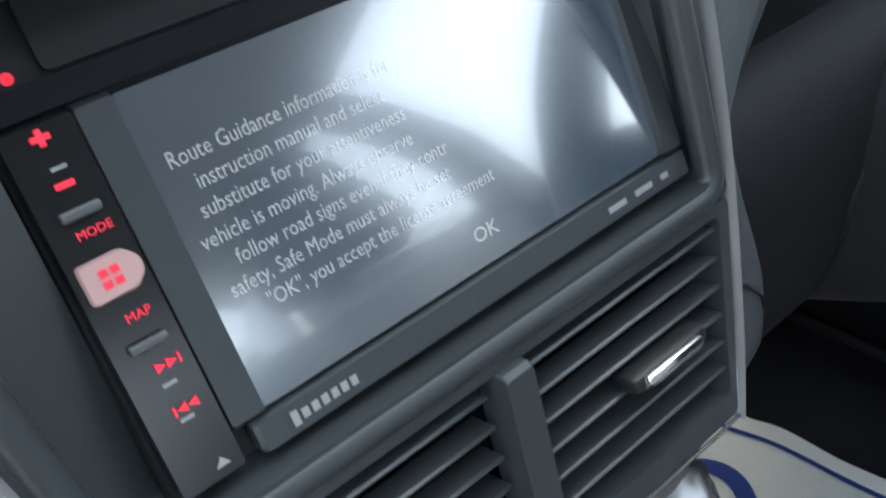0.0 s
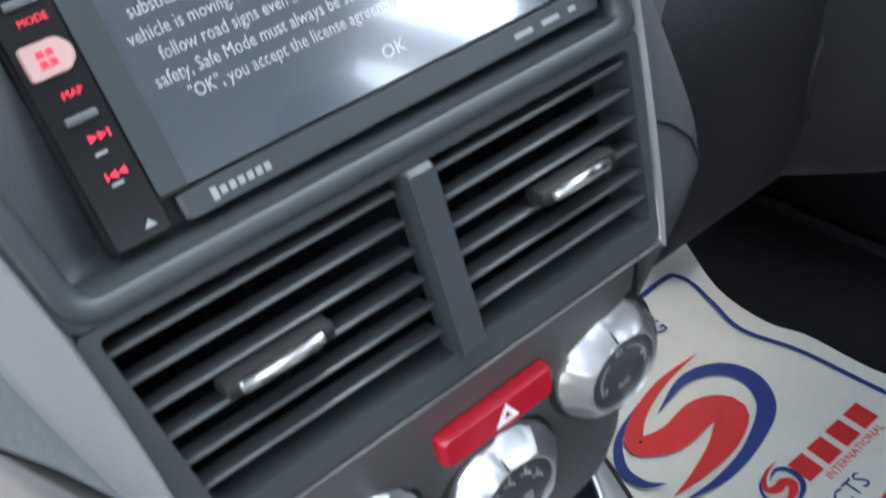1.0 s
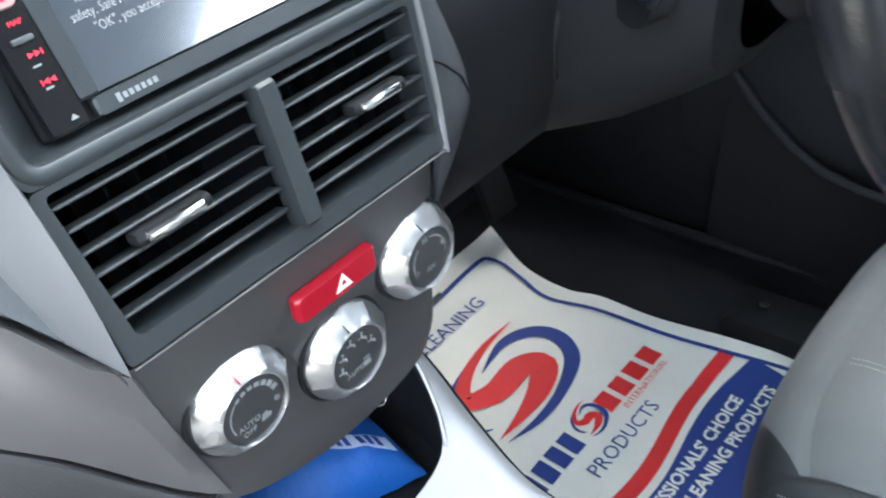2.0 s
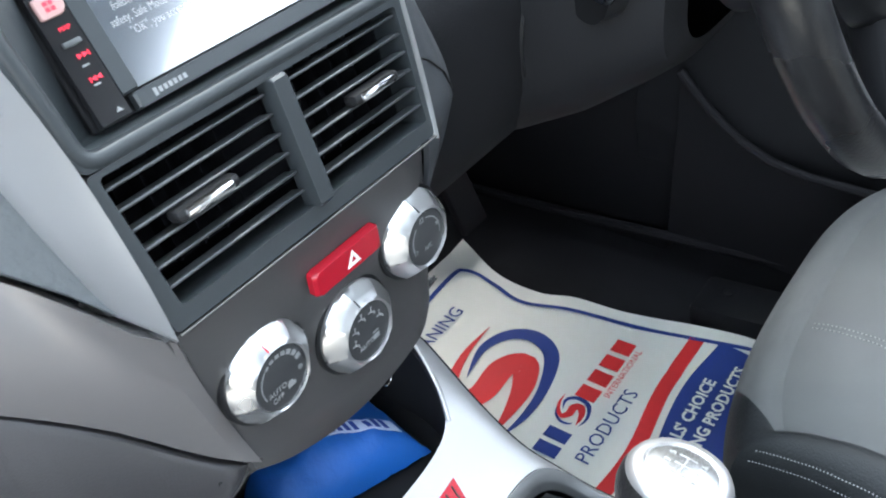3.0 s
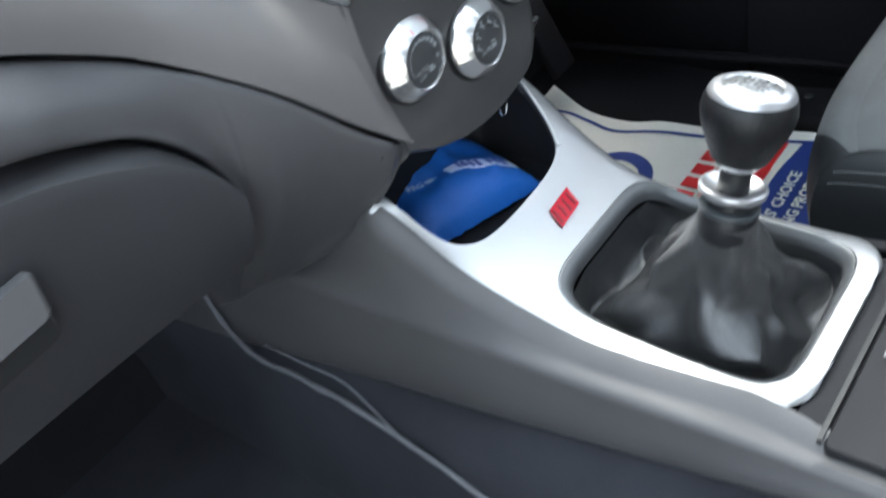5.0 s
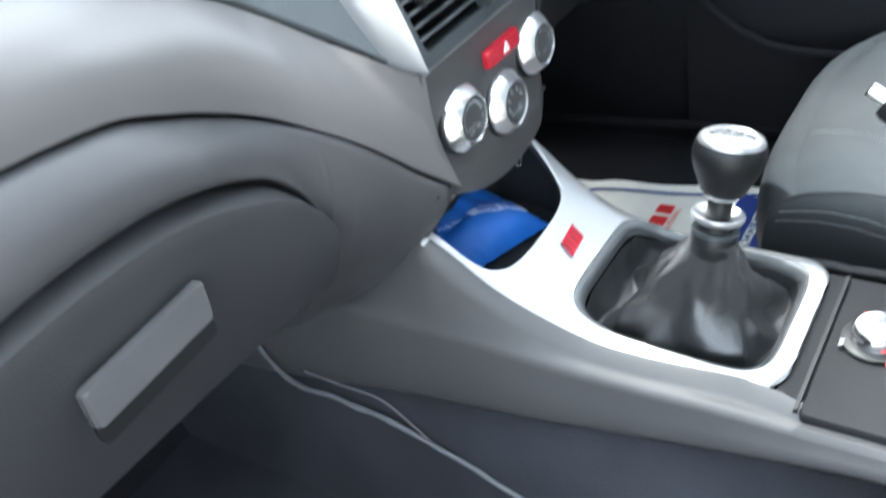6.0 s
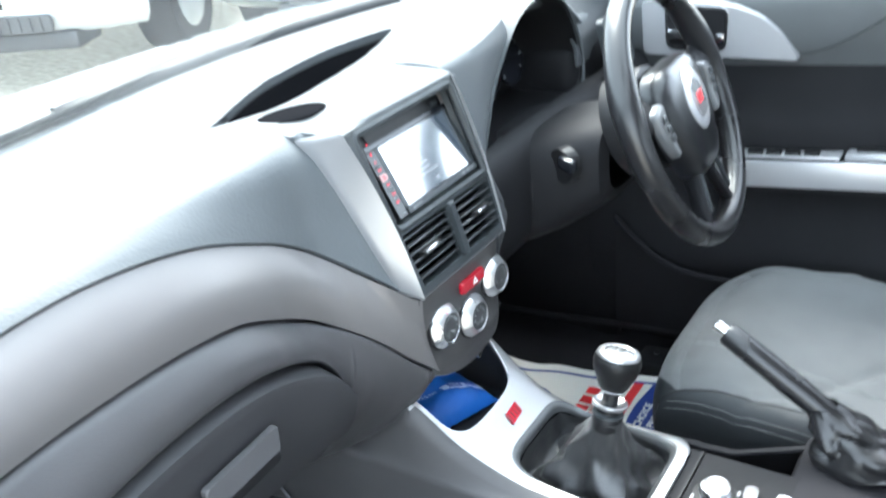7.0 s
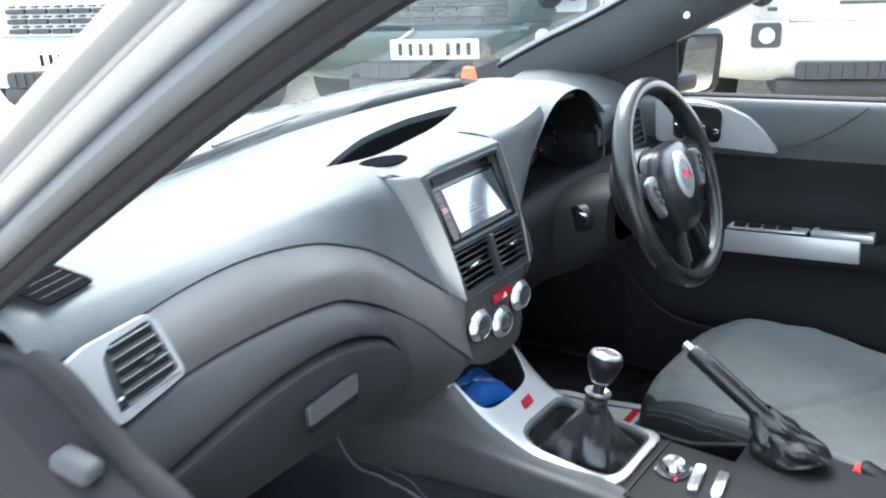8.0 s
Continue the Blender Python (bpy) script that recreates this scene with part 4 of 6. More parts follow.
for i in range(161):
    y = mix(0.494, -0.62, i / 160)
    q = Vector((*side_top(y, -1), 0))
    cx, cz = curve_at_x([(p, b, c) for p, b, c in CREASE], -y)
    fx, fz = curve_at_x([(p, b, c) for p, b, c in SIDE_FOOT], -y)
    rows.append([(q.x + 0.006, y, q.y - 0.001), (q.x - 0.001, y, q.y - 0.002), (mix(q.x, cx, 0.30), y, mix(q.y, cz, 0.20) - 0.006), (mix(q.x, cx, 0.70), y, mix(q.y, cz, 0.62) - 0.0055), (mix(q.x, cx, 0.97), y, mix(q.y, cz, 0.99)), (cx - 0.0014, y, cz - 0.0022), (mix(cx, fx, 0.12) - 0.0004, y, mix(cz, fz, 0.12)), (mix(cx, fx, 0.55), y, mix(cz, fz, 0.55)), (fx, y, fz + 0.005), (fx + 0.0015, y, fz + 0.001), (fx + 0.006, y, fz), (-0.07, y, fz - 0.004)])
side_l = part("side_panel", thicken(grid(rows), -0.004), CONSOLE_SIDE, console)
side_l.data.set_sharp_from_angle(angle=radians(75))
part("side_seam", sweep([Vector(p) + Vector((-0.0004, 0, 0.0004)) for p in min(rows, key=lambda r: abs(r[0][1] + 0.262))[1:10]], 0.0011, 6), VOID, console)
# right side: the same shade-darkened plastic, not the left's CONSOLE_SIDE
rows = []
for i in range(101):
    s = i / 100
    y = mix(0.16, -0.62, s)
    q = Vector((*side_top(y, 1), 0))
    q.x += 0.060 * max(0.0, min(1.0, (-0.28 - y) / 0.1))
    rows.append([(q.x - 0.006, y, q.y - 0.001), (q.x + 0.004, y, q.y - 0.002), (q.x + 0.009, y, q.y - 0.012), (q.x + 0.02, y, 0.45), (q.x + 0.02, y, 0.26)])
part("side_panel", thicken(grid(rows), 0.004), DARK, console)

# silver plate: rails beside the pocket, a slope with the badge, and the frame round the gaiter
rows = []
PLATE_END, PLATE_ROUND = -0.2370, 0.028
for j in range(111):
    y = mix(0.046, -0.200, j / 70) if j <= 70 else mix(-0.200, PLATE_END, 1 - ((110 - j) / 40) ** 2)
    xl, xr = plate_half(y)
    near = max(0.0, 1 - (y - PLATE_END) / PLATE_ROUND)
    inset = PLATE_ROUND * (1 - math.sqrt(max(0.0, 1 - near * near)))
    xl, xr = xl + inset, xr - inset
    rows.append([(mix(xl, xr, i / 50), y, plate_z(y) - 0.004 * abs(2 * i / 50 - 1) ** 12) for i in range(51)])
plate = part("silver_plate", thicken(grid(rows), 0.006), PLATE_SILVER, console, "satin silver gear lever surround")
pocket = [(-0.0935, 0.056), (-0.0900, 0.022), (-0.082, 0.003), (-0.063, -0.008), (-0.03, -0.0105), (0.024, -0.009), (0.050, -0.003), (0.062, 0.014), (0.069, 0.035), (0.071, 0.09), (-0.092, 0.09)]
pl = outline(pocket, 0.02, 5)
carve(plate, slab(pl, 0.4, pose(0, 0, 0.4)))
GX, GY, GA, GB = 0.0130, -0.1382, 0.0752, 0.0860        # centre and half sizes of the gaiter's opening
rim = [(GX + GA * math.copysign(abs(math.cos(a)) ** (2 / 6), math.cos(a)), GY + GB * math.copysign(abs(math.sin(a)) ** (2 / 6), math.sin(a))) for a in (2 * math.pi * i / 96 for i in range(96))]
carve(plate, slab(rim, 0.4, pose(0, 0, 0.4)))
ring_rows = [[(mix(GX, x, k), mix(GY, y, k), plate_z(y) - d) for x, y in rim] for k, d in ((1.0, 0.004), (0.992, 0.0004), (0.975, 0.0006), (0.925, 0.0050), (0.915, 0.0075), (0.912, 0.014))]
part("gaiter_frame", grid(ring_rows, closed=True), EDGE_GREY, console, "grey bevelled ring round the gaiter")
# pocket
pk = bmesh.new()
grid([[(p[0], p[1], min(0.640, plate_z(min(p[1], 0.075)) - 0.003)) for p in pl], [(p[0], p[1], 0.540) for p in pl], [(mix(-0.02, p[0], 0.9), mix(0.05, p[1], 0.9), 0.530) for p in pl]], pk, closed=True)
pk.faces.new([v for v in list(pk.verts)[-len(pl):]])
part("pocket", pk, BLACK, console)
bead = [(0.052, -0.0022), (0.0605, 0.009), (0.0655, 0.020), (0.0695, 0.034), (0.0708, 0.046)]
part("pocket_bead", sweep([Vector((p.x - 0.0006, p.y, plate_z(p.y) + 0.0002)) for p in (spline([(*q, 0) for q in bead], i / 16) for i in range(17))], 0.0017, 10), PLATE_SILVER, console, "bright rounded inner edge of the pocket")
# badge: a plain red slanted mark
bg = basis((0.0075, -0.031, plate_z(-0.031) + 0.0012), (0.040, 0.004, 0), (-0.004, 0.028, 0.017))
badge = part("badge", slab([(-0.0175, -0.0075), (0.011, -0.0075), (0.0175, 0.0075), (-0.011, 0.0075)], 0.0012, bg), HAZARD_RED, console, "small red badge")
for k in range(4):
    part("badge_line", slab([(-0.0145 + 0.0072 * k, -0.0055), (-0.0133 + 0.0072 * k, -0.0055), (-0.0095 + 0.0072 * k, 0.0055), (-0.0107 + 0.0072 * k, 0.0055)], 0.0005, bg @ Matrix.Translation((0, 0, 0.0012))), BLACK, badge)

# gear gaiter and lever
lever = thing("gear_lever", "six speed gear lever with a black knob and folded leather gaiter", "gear lever", at=(0, -0.15, 0.515))
gm = bmesh.new()
rings = []
# scale of the opening, height, squareness
GAITER = [(1.00, 0.090, 6.5), (0.985, -0.040, 6.0), (0.94, -0.110, 5.5), (0.86, -0.080, 5.0), (0.76, 0.060, 4.0), (0.690, 0.200, 3.6), (0.600, 0.340, 3.2), (0.490, 0.500, 2.9), (0.385, 0.680, 2.5), (0.300, 0.850, 2.2), (0.250, 0.975, 2.0), (0.222, 1.045, 2.0)]
NET = 22
for step in range(13):
    sc, h, e = spline(GAITER, step / 12)
    ring = []
    free = max(0.0, min(1.0, (1.0 - sc) / 0.10)) * max(0.0, min(1.0, (1.0 - h) / 0.35))
    for i in range(NET):
        a = 2 * math.pi * (i + 0.5 * (step % 2) + 0.25 * free * noise.noise(Vector((i * 3.1, step * 2.3, 0.5)))) / NET
        r = 1 / (abs(math.cos(a)) ** e + abs(math.sin(a)) ** e) ** (1 / e)
        x, y = 0.0694 * r * math.cos(a), 0.0793 * r * math.sin(a)
        p = Vector((2.2 * math.cos(a), 2.2 * math.sin(a), 3.0 * h))
        wave = -0.12 * (0.5 + 0.5 * math.cos(4 * a)) ** 2 + 0.34 * noise.noise(p * 1.0 + Vector((3.7, 1.9, 0))) + 0.16 * noise.noise(p * 2.3)
        lean = max(0.0, h)
        ring.append(Vector((mix(GX, -0.0165, lean) + x * sc * (1 + wave * free), mix(GY, -0.167, lean) + y * sc * (1 + wave * free), 0.500 + 0.106 * h + (plate_z(GY + y) - 0.520) * max(0.0, (sc - 0.94) / 0.06) + 0.020 * wave * free)))
    rings.append(ring)
verts = [[gm.verts.new(p) for p in ring] for ring in rings]
for j in range(12):                                   # flat triangular folds between soft creases
    for i in range(NET):
        a, b = verts[j][i], verts[j][(i + 1) % NET]
        c, d = verts[j + 1][i], verts[j + 1][(i + 1) % NET]
        for tri in (((a, b, c), (b, d, c)) if j % 2 == 0 else ((a, b, d), (a, d, c))):
            gm.faces.new(tri)
bmesh.ops.subdivide_edges(gm, edges=gm.edges[:], cuts=3, use_grid_fill=True)
free_verts = [v for v in gm.verts if not v.is_boundary]
for _ in range(2):
    bmesh.ops.smooth_vert(gm, verts=free_verts, factor=0.5, use_axis_x=True, use_axis_y=True, use_axis_z=True)
part("gaiter", gm, GAITER_LEATHER, lever, "black leather gaiter in folds")
axis = basis((-0.0165, -0.167, 0.605), (1, 0, -0.25), (0, 1, 0.09))
kax = axis @ Matrix.Translation((0, 0, 0.003))      # the knob screws onto the shaft
part("boot_ring", lathe([(0.0155, -0.010), (0.0178, -0.006), (0.0180, 0.004), (0.0172, 0.010), (0.0162, 0.0125), (0.012, 0.0130)], axis, 32), BLACK, lever)
part("boot_band", lathe([(0.0174, 0.0085), (0.0184, 0.0095), (0.0182, 0.0120), (0.0168, 0.0128)], axis, 32), BEZEL, lever, "dark grey band on the boot")
part("boot_neck", lathe([(0.0140, 0.0125), (0.0138, 0.0190)], axis, 32), BLACK, lever)
part("collar", lathe([(0.0130, 0.0185), (0.0180, 0.0195), (0.0200, 0.0213), (0.0206, 0.0235), (0.0202, 0.0250), (0.0186, 0.0254), (0.0130, 0.0222), (0.0085, 0.0215)], axis, 40), CAP, lever, "chrome reverse lockout ring")
part("shaft", lathe([(0.0095, 0.0205), (0.0092, 0.0395)], axis, 24), BLACK, lever)
part("knob_ring", lathe([(0.0090, 0.0352), (0.0128, 0.0358), (0.0138, 0.0375), (0.0146, 0.0397)], kax, 32), CHROME, lever, "bright ring under the knob")
knob = part("knob", lathe([(0.010, 0.0390), (0.0150, 0.0392), (0.0166, 0.0405), (0.0198, 0.048), (0.0240, 0.057), (0.0264, 0.065), (0.0272, 0.071), (0.0264, 0.0765), (0.0245, 0.0805), (0.0225, 0.0815)], kax, 48), KNOB_LEATHER, lever, "black leather covered knob")
part("knob_cap", lathe([(0.0250, 0.0780), (0.0248, 0.0805), (0.0232, 0.0835), (0.0205, 0.0850), (0.0180, 0.0852), (0.0172, 0.0845), (0.0165, 0.0840)], kax, 48), CAP, knob, "satin silver ring round the cap")
part("cap_disc", lathe([(0.0172, 0.0838), (0.0168, 0.0846), (0.0120, 0.0862), (0.0060, 0.0869), (0.0002, 0.0871)], kax, 48), CAP_DISC, knob, "glossy disc with a gear pattern")
cp = kax @ Matrix.Translation((0, 0, 0.0868))
for x in (-0.0065, 0.0, 0.0065):
    part("pattern_line", box(0.0006, 0.0085, 0.0006, cp @ pose(x, 0, 0.0001), 0), GREY_MARK, knob)
part("pattern_line", box(0.0140, 0.0006, 0.0006, cp @ pose(0, 0, 0.0001), 0), GREY_MARK, knob)
for t_, x, y in (("1", -0.0085, 0.006), ("3", -0.0018, 0.006), ("5", 0.005, 0.006), ("2", -0.0085, -0.0095), ("4", -0.0018, -0.0095), ("6", 0.005, -0.0095)):
    lettering(t_, 0.0046, cp @ pose(x, y, 0.0), GREY_MARK, knob, depth=0.0003)

# switch panel behind the gear lever
sw = thing("drive_mode_panel", "dark switch panel with a silver mode dial and rocker switch", "switch panel", at=(-0.02, -0.33, 0.51))
part("panel", slab(outline([(-0.086, -0.44), (0.080, -0.44), (0.080, -0.253), (-0.086, -0.253)], 0.006), 0.008, pose(0, 0, 0.5090), 0.002), DARK, sw)
dm = pose(0.010, -0.287, 0.5185)
part("dial_base", lathe([(0.026, 0), (0.026, 0.002), (0.021, 0.003)], dm, 32), BLACK, sw)
part("dial", lathe([(0.019, 0.0), (0.0185, 0.013), (0.016, 0.016), (0.0005, 0.0165)], dm, 32), CHROME, sw, "silver mode dial")
for a in (-150, -60, 30, 120):
    part("dial_mark", box(0.009, 0.003, 0.0006, dm @ pose(0.0265 * math.cos(radians(a)), 0.0265 * math.sin(radians(a)), 0.0024), 0), INK_RED if a in (-150, 30) else GREY_MARK, sw)
part("rocker", slab(outline(rect(-0.034, -0.0085, 0.034, 0.0085), 0.007), 0.010, pose(0.004, -0.326, 0.5170, 0, 0, 8), 0.003), CHROME, sw, "silver rocker switch")
part("rocker", slab(outline(rect(-0.034, -0.0085, 0.034, 0.0085), 0.007), 0.010, pose(0.005, -0.361, 0.5170, 0, 0, 8), 0.003), CHROME, sw, "silver rocker switch")
part("bed", slab(outline(rect(-0.080, -0.44, 0.086, -0.232), 0.004), 0.02, pose(0, 0, 0.4935)), DARK, sw)
part("seam", box(0.165, 0.0030, 0.004, pose(0.0, -0.2505, 0.516), 0), BLACK, sw)

# handbrake
hb = thing("handbrake", "raised black leather handbrake with a silver button and creased boot", "handbrake", at=(0.13, -0.42, 0.53))
tip, base = Vector((0.149, -0.250, 0.653)), Vector((0.131, -0.395, 0.570))
d = (base - tip)
part("grip", sweep([tip + d * u for u in (0.02, 0.05, 0.3, 0.55, 0.8, 1.0)], [0.0125, 0.0150, 0.0152, 0.0155, 0.0150, 0.013], 20), LEATHER, hb)
part("button", sweep([tip - d * 0.075, tip - d * 0.07, tip + d * 0.03], [0.005, 0.0068, 0.0068], 16), CHROME, hb, "silver release button")
part("grip_seam", sweep([tip + d * u + Vector((0.006, 0.004, 0.0142)) for u in (0.08, 0.3, 0.6, 0.95)], 0.0012, 6), BLACK, hb)
part("grip_collar", sweep([tip + d * u for u in (0.93, 0.95, 1.0, 1.02)], [0.0150, 0.0175, 0.0175, 0.0150], 20), BLACK, hb)
bt = bmesh.new()
rings = []
for h in [k / 30 for k in range(31)]:
    c = Vector((mix(0.128, 0.133, h), mix(-0.430, -0.372, h), mix(0.528, 0.590, h)))
    ring = []
    for i in range(90):
        a = 2 * math.pi * i / 90
        rx, ry = mix(0.040, 0.016, h ** 1.2), mix(0.060, 0.018, h ** 1.1)
        p = Vector((2.2 * math.cos(a), 2.2 * math.sin(a), 3.5 * h))
        f = 1 + (0.55 * (abs(noise.noise(p * 0.6)) - 0.14) + 0.08 * (abs(noise.noise(p * 1.5)) - 0.12)) * (0.25 + 0.75 * math.sin(math.pi * h))
        ring.append(c + Vector((rx * f * math.cos(a), ry * f * math.sin(a) * 0.9, ry * f * math.sin(a) * -0.25)))
    rings.append(ring)
part("boot", grid(rings, bt, closed=True), LEATHER, hb, "creased black leather boot")
part("console_tail", box(0.17, 0.42, 0.27, pose(0.095, -0.56, 0.385), 0.02), RUBBER, console)
part("console_tail", box(0.165, 0.44, 0.262, pose(0.0, -0.655, 0.384), 0.012), RUBBER, console)

# ---- blue pouch in the pocket ----
bag = thing("blue_pouch", "creased bright blue nylon pouch with a pale label strip", "pouch", at=(0, 0.05, 0.55))
bb = bmesh.new()
rows = []
for j in range(25):
    v = j / 24
    row = []
    for i in range(33):
        u = i / 32
        x, y = mix(-0.056, 0.054, u) + 0.010 * (v - 0.3), mix(mix(0.056, 0.016, u), 0.130, v)
        e = (1 - abs(2 * u - 1) ** 3) * (1 - abs(2 * v - 1) ** 3)
        z = 0.535 + 0.026 * e ** 0.6 + 0.022 * v + 0.004 * e * noise.noise(Vector((u * 6, v * 6, 1.3))) * 1.6 + 0.002 * noise.noise(Vector((u * 20, v * 14, 4.0)))
        row.append((x, y, z))
    rows.append(row)
body_rows = rows
part("pouch", thicken(grid(rows, bb), -0.006), BLUE_BAG, bag)
def pouch_top(u, v, lift):
    fi, fj = u * 32, v * 24
    i, j = min(31, int(fi)), min(23, int(fj))
    p = [Vector(body_rows[j + b][i + a]) for b in (0, 1) for a in (0, 1)]
    q = p[0].lerp(p[1], fi - i).lerp(p[2].lerp(p[3], fi - i), fj - j)
    return q + Vector((0, -0.3 * lift, lift))


def on_pouch(name, u0, u1, v0, v1, lift, mat, lab=""):
    part(name, thicken(grid([[pouch_top(mix(u0, u1, a / 12), mix(v0, v1, b / 3) - 0.40 * (mix(u0, u1, a / 12) - 0.40), lift) for a in range(13)] for b in range(4)]), 0.0004), mat, bag, lab)


on_pouch("label_strip", 0.50, 0.93, 0.36, 0.46, 0.0015, LABEL_PALE, "pale printed label strip")
for k in range(7):
    on_pouch("ink_bar", 0.57 + 0.042 * k + (0.03 if k > 3 else 0), 0.595 + 0.042 * k + (0.03 if k > 3 else 0), 0.375, 0.445, 0.0024, INK_BLUE)
words = lettering("REG No", 0.0085, Matrix(), LABEL_PALE, bag, depth=0.0)
for v in words.data.vertices:
    u = 0.20 + v.co.x / 0.134
    v.co = pouch_top(u, 0.38 + v.co.y / 0.125 - 0.40 * (u - 0.40), 0.0018)
# ---- floor, paper mat ----
fl = bmesh.new()
bmesh.ops.create_grid(fl, x_segments=40, y_segments=60, size=0.5, matrix=pose(0, -0.35, 0.245) @ Matrix.Diagonal((1.46, 2.2, 1, 1)))
for v in fl.verts:
    v.co.z += 0.004 * noise.noise(v.co * 9) + max(0.0, (v.co.y - 0.42)) * 0.9
tagged(part("floor", fl, CARPET), "black carpet on the car floor", "carpet", kind="structure")
fm = thing("floor_mat", "black passenger floor mat with a grey bound edge", "floor mat", at=(-0.36, 0.2, 0.25))
part("mat_carpet", slab(outline(rect(-0.62, -0.25, -0.088, 0.52), 0.05), 0.010, pose(0, 0, 0.252), 0.002), MAT_PILE, fm)
edge = outline(rect(-0.62, -0.25, -0.088, 0.52), 0.05)
edge_mat = material("grey_edge_binding", (0.13, 0.13, 0.14), 0.7)
part("bound_edge", sweep([(p[0] + 0.007 * math.sin(21 * p[1]), p[1], 0.260) for p in edge + edge[:1]], 0.006, 8, cap=False), edge_mat, fm, "grey bound edge")

# carpeted tunnel under the console, with a pale piping along it
part("tunnel_carpet", grid([[(x + 0.004 * noise.noise(Vector((0, y * 12, z * 9))), y, z) for x, z in ((-0.088, 0.475), (-0.106, 0.440), (-0.128, 0.410), (-0.137, 0.385), (-0.142, 0.34), (-0.148, 0.29), (-0.160, 0.250))] for y in (mix(0.605, -0.62, i / 66) for i in range(67))]), MAT_PILE, console, "black carpet on the tunnel")
cord = [(-0.128, 0.300, 0.495), (-0.132, 0.282, 0.470), (-0.138, 0.258, 0.440), (-0.140, 0.225, 0.417), (-0.140, 0.165, 0.417), (-0.140, 0.104, 0.410), (-0.1405, 0.040, 0.393), (-0.142, -0.022, 0.372), (-0.144, -0.10, 0.345), (-0.148, -0.20, 0.305)]
loose = [(-0.133, 0.215, 0.432), (-0.134, 0.165, 0.432), (-0.133, 0.120, 0.430), (-0.137, 0.085, 0.415), (-0.140, 0.060, 0.400)]
part("loose_thread", sweep([spline(loose, i / 24) for i in range(25)], 0.0010, 6), edge_mat, console)
part("piping", sweep([q + Vector((0, 0, 0.0030 * noise.noise(Vector((q.y * 30, 0, 3))))) for q in (spline(cord, i / 80) for i in range(81))], [0.0024 + 0.0009 * noise.noise(Vector((i * 0.35, 7, 1))) for i in range(81)], 8), edge_mat, console, "thin pale piping along the carpet")

mat_thing = thing("paper_floor_mat", "creased white paper floor mat printed in red and blue", "paper mat", at=(0.35, 0.1, 0.26))
def paper(x, y, lift=0.0):
    """The creased paper's surface."""
    z = 0.262 + 0.006 * noise.noise(Vector((x * 7, y * 7, 0.2))) + 0.03 * max(0.0, (y - 0.27) / 0.1) ** 2 + 0.03 * max(0.0, (0.20 - x) / 0.08) ** 2 + 0.008 * max(0, (x - 0.50) / 0.06)
    return Vector((x, y, z + lift))
EDGE_OF_SHEET = [(-0.17, 0.0, 0.556), (-0.059, 0.0, 0.551), (0.001, 0.0, 0.544), (0.097, 0.0, 0.524), (0.164, 0.0, 0.517), (0.200, 0.0, 0.506), (0.26, 0.0, 0.508), (0.337, 0.0, 0.531), (0.39, 0.0, 0.535)]
def paper_edge(y):
    return curve_at_x(EDGE_OF_SHEET, y)[1]
rows = [[paper(mix(0.13, paper_edge(y), i / 50), y) for i in range(51)] for y in (mix(-0.16, 0.340, j / 60) for j in range(61))]
part("sheet", thicken(grid(rows), 0.0006), PAPER, mat_thing)


def print_shape(points, mat, name, lift=0.0016, parent=mat_thing):
    """A flat inked shape laid on the paper."""
    bm = bmesh.new()
    f = bm.faces.new([bm.verts.new((p[0], p[1], 0)) for p in points])
    bmesh.ops.triangulate(bm, faces=[f])
    bmesh.ops.subdivide_edges(bm, edges=list(bm.edges), cuts=3, use_grid_fill=False)
    bmesh.ops.triangulate(bm, faces=list(bm.faces))
    for v in bm.verts:
        v.co = paper(v.co.x, v.co.y, lift)
    return part(name, bm, mat, parent)


def ribbon(path, widths, mat, name, lift=0.0016):
    """An inked stroke of changing width on the paper."""
    bm = bmesh.new()
    rows = []
    for i, p in enumerate(path):
        a, b = Vector(path[max(i - 1, 0)]), Vector(path[min(i + 1, len(path) - 1)])
        dd = (b - a).normalized()
        nrm = Vector((-dd.y, dd.x))
        w = widths[i] if isinstance(widths, list) else widths
        rows.append([paper(*(Vector(p) + nrm * w * s), lift) for s in (-0.5, -0.17, 0.17, 0.5)])
    return part(name, grid(rows, bm), mat, mat_thing)


def swirl(cx, cy, sx, sy):
    """A round mark: a red wave with a blue stroke sweeping round it."""
    for name, mat, lift, path in (
            ("blue_stroke", INK_BLUE, 0.0016, [(-0.15, 0.62, 0.0), (0.45, 0.82, 0.16), (0.88, 0.55, 0.24), (1.02, 0.0, 0.29), (0.80, -0.58, 0.26), (0.20, -0.93, 0.17), (-0.35, -1.0, 0.12), (-0.85, -0.86, 0.0)]),
            ("blue_stroke", INK_BLUE, 0.0016, [(-0.20, 1.02, 0.0), (-0.72, 0.72, 0.10), (-1.0, 0.25, 0.15), (-0.98, -0.20, 0.12), (-0.80, -0.45, 0.0)]),
            ("red_stroke", INK_RED, 0.0022, [(0.88, 1.08, 0.0), (0.25, 1.06, 0.12), (-0.35, 0.80, 0.20), (-0.66, 0.40, 0.30), (-0.30, 0.08, 0.42), (0.22, 0.10, 0.46), (0.46, -0.22, 0.46), (0.08, -0.55, 0.36), (-0.40, -0.68, 0.18), (-0.88, -0.70, 0.0)])):
        run = [spline(path, i / 48) for i in range(49)]
        ribbon([(cx + sx * p.x, cy + sy * p.y) for p in run], [0.0005 + max(0.0, p.z) * (sx + sy) / 2 for p in run], mat, name, lift)


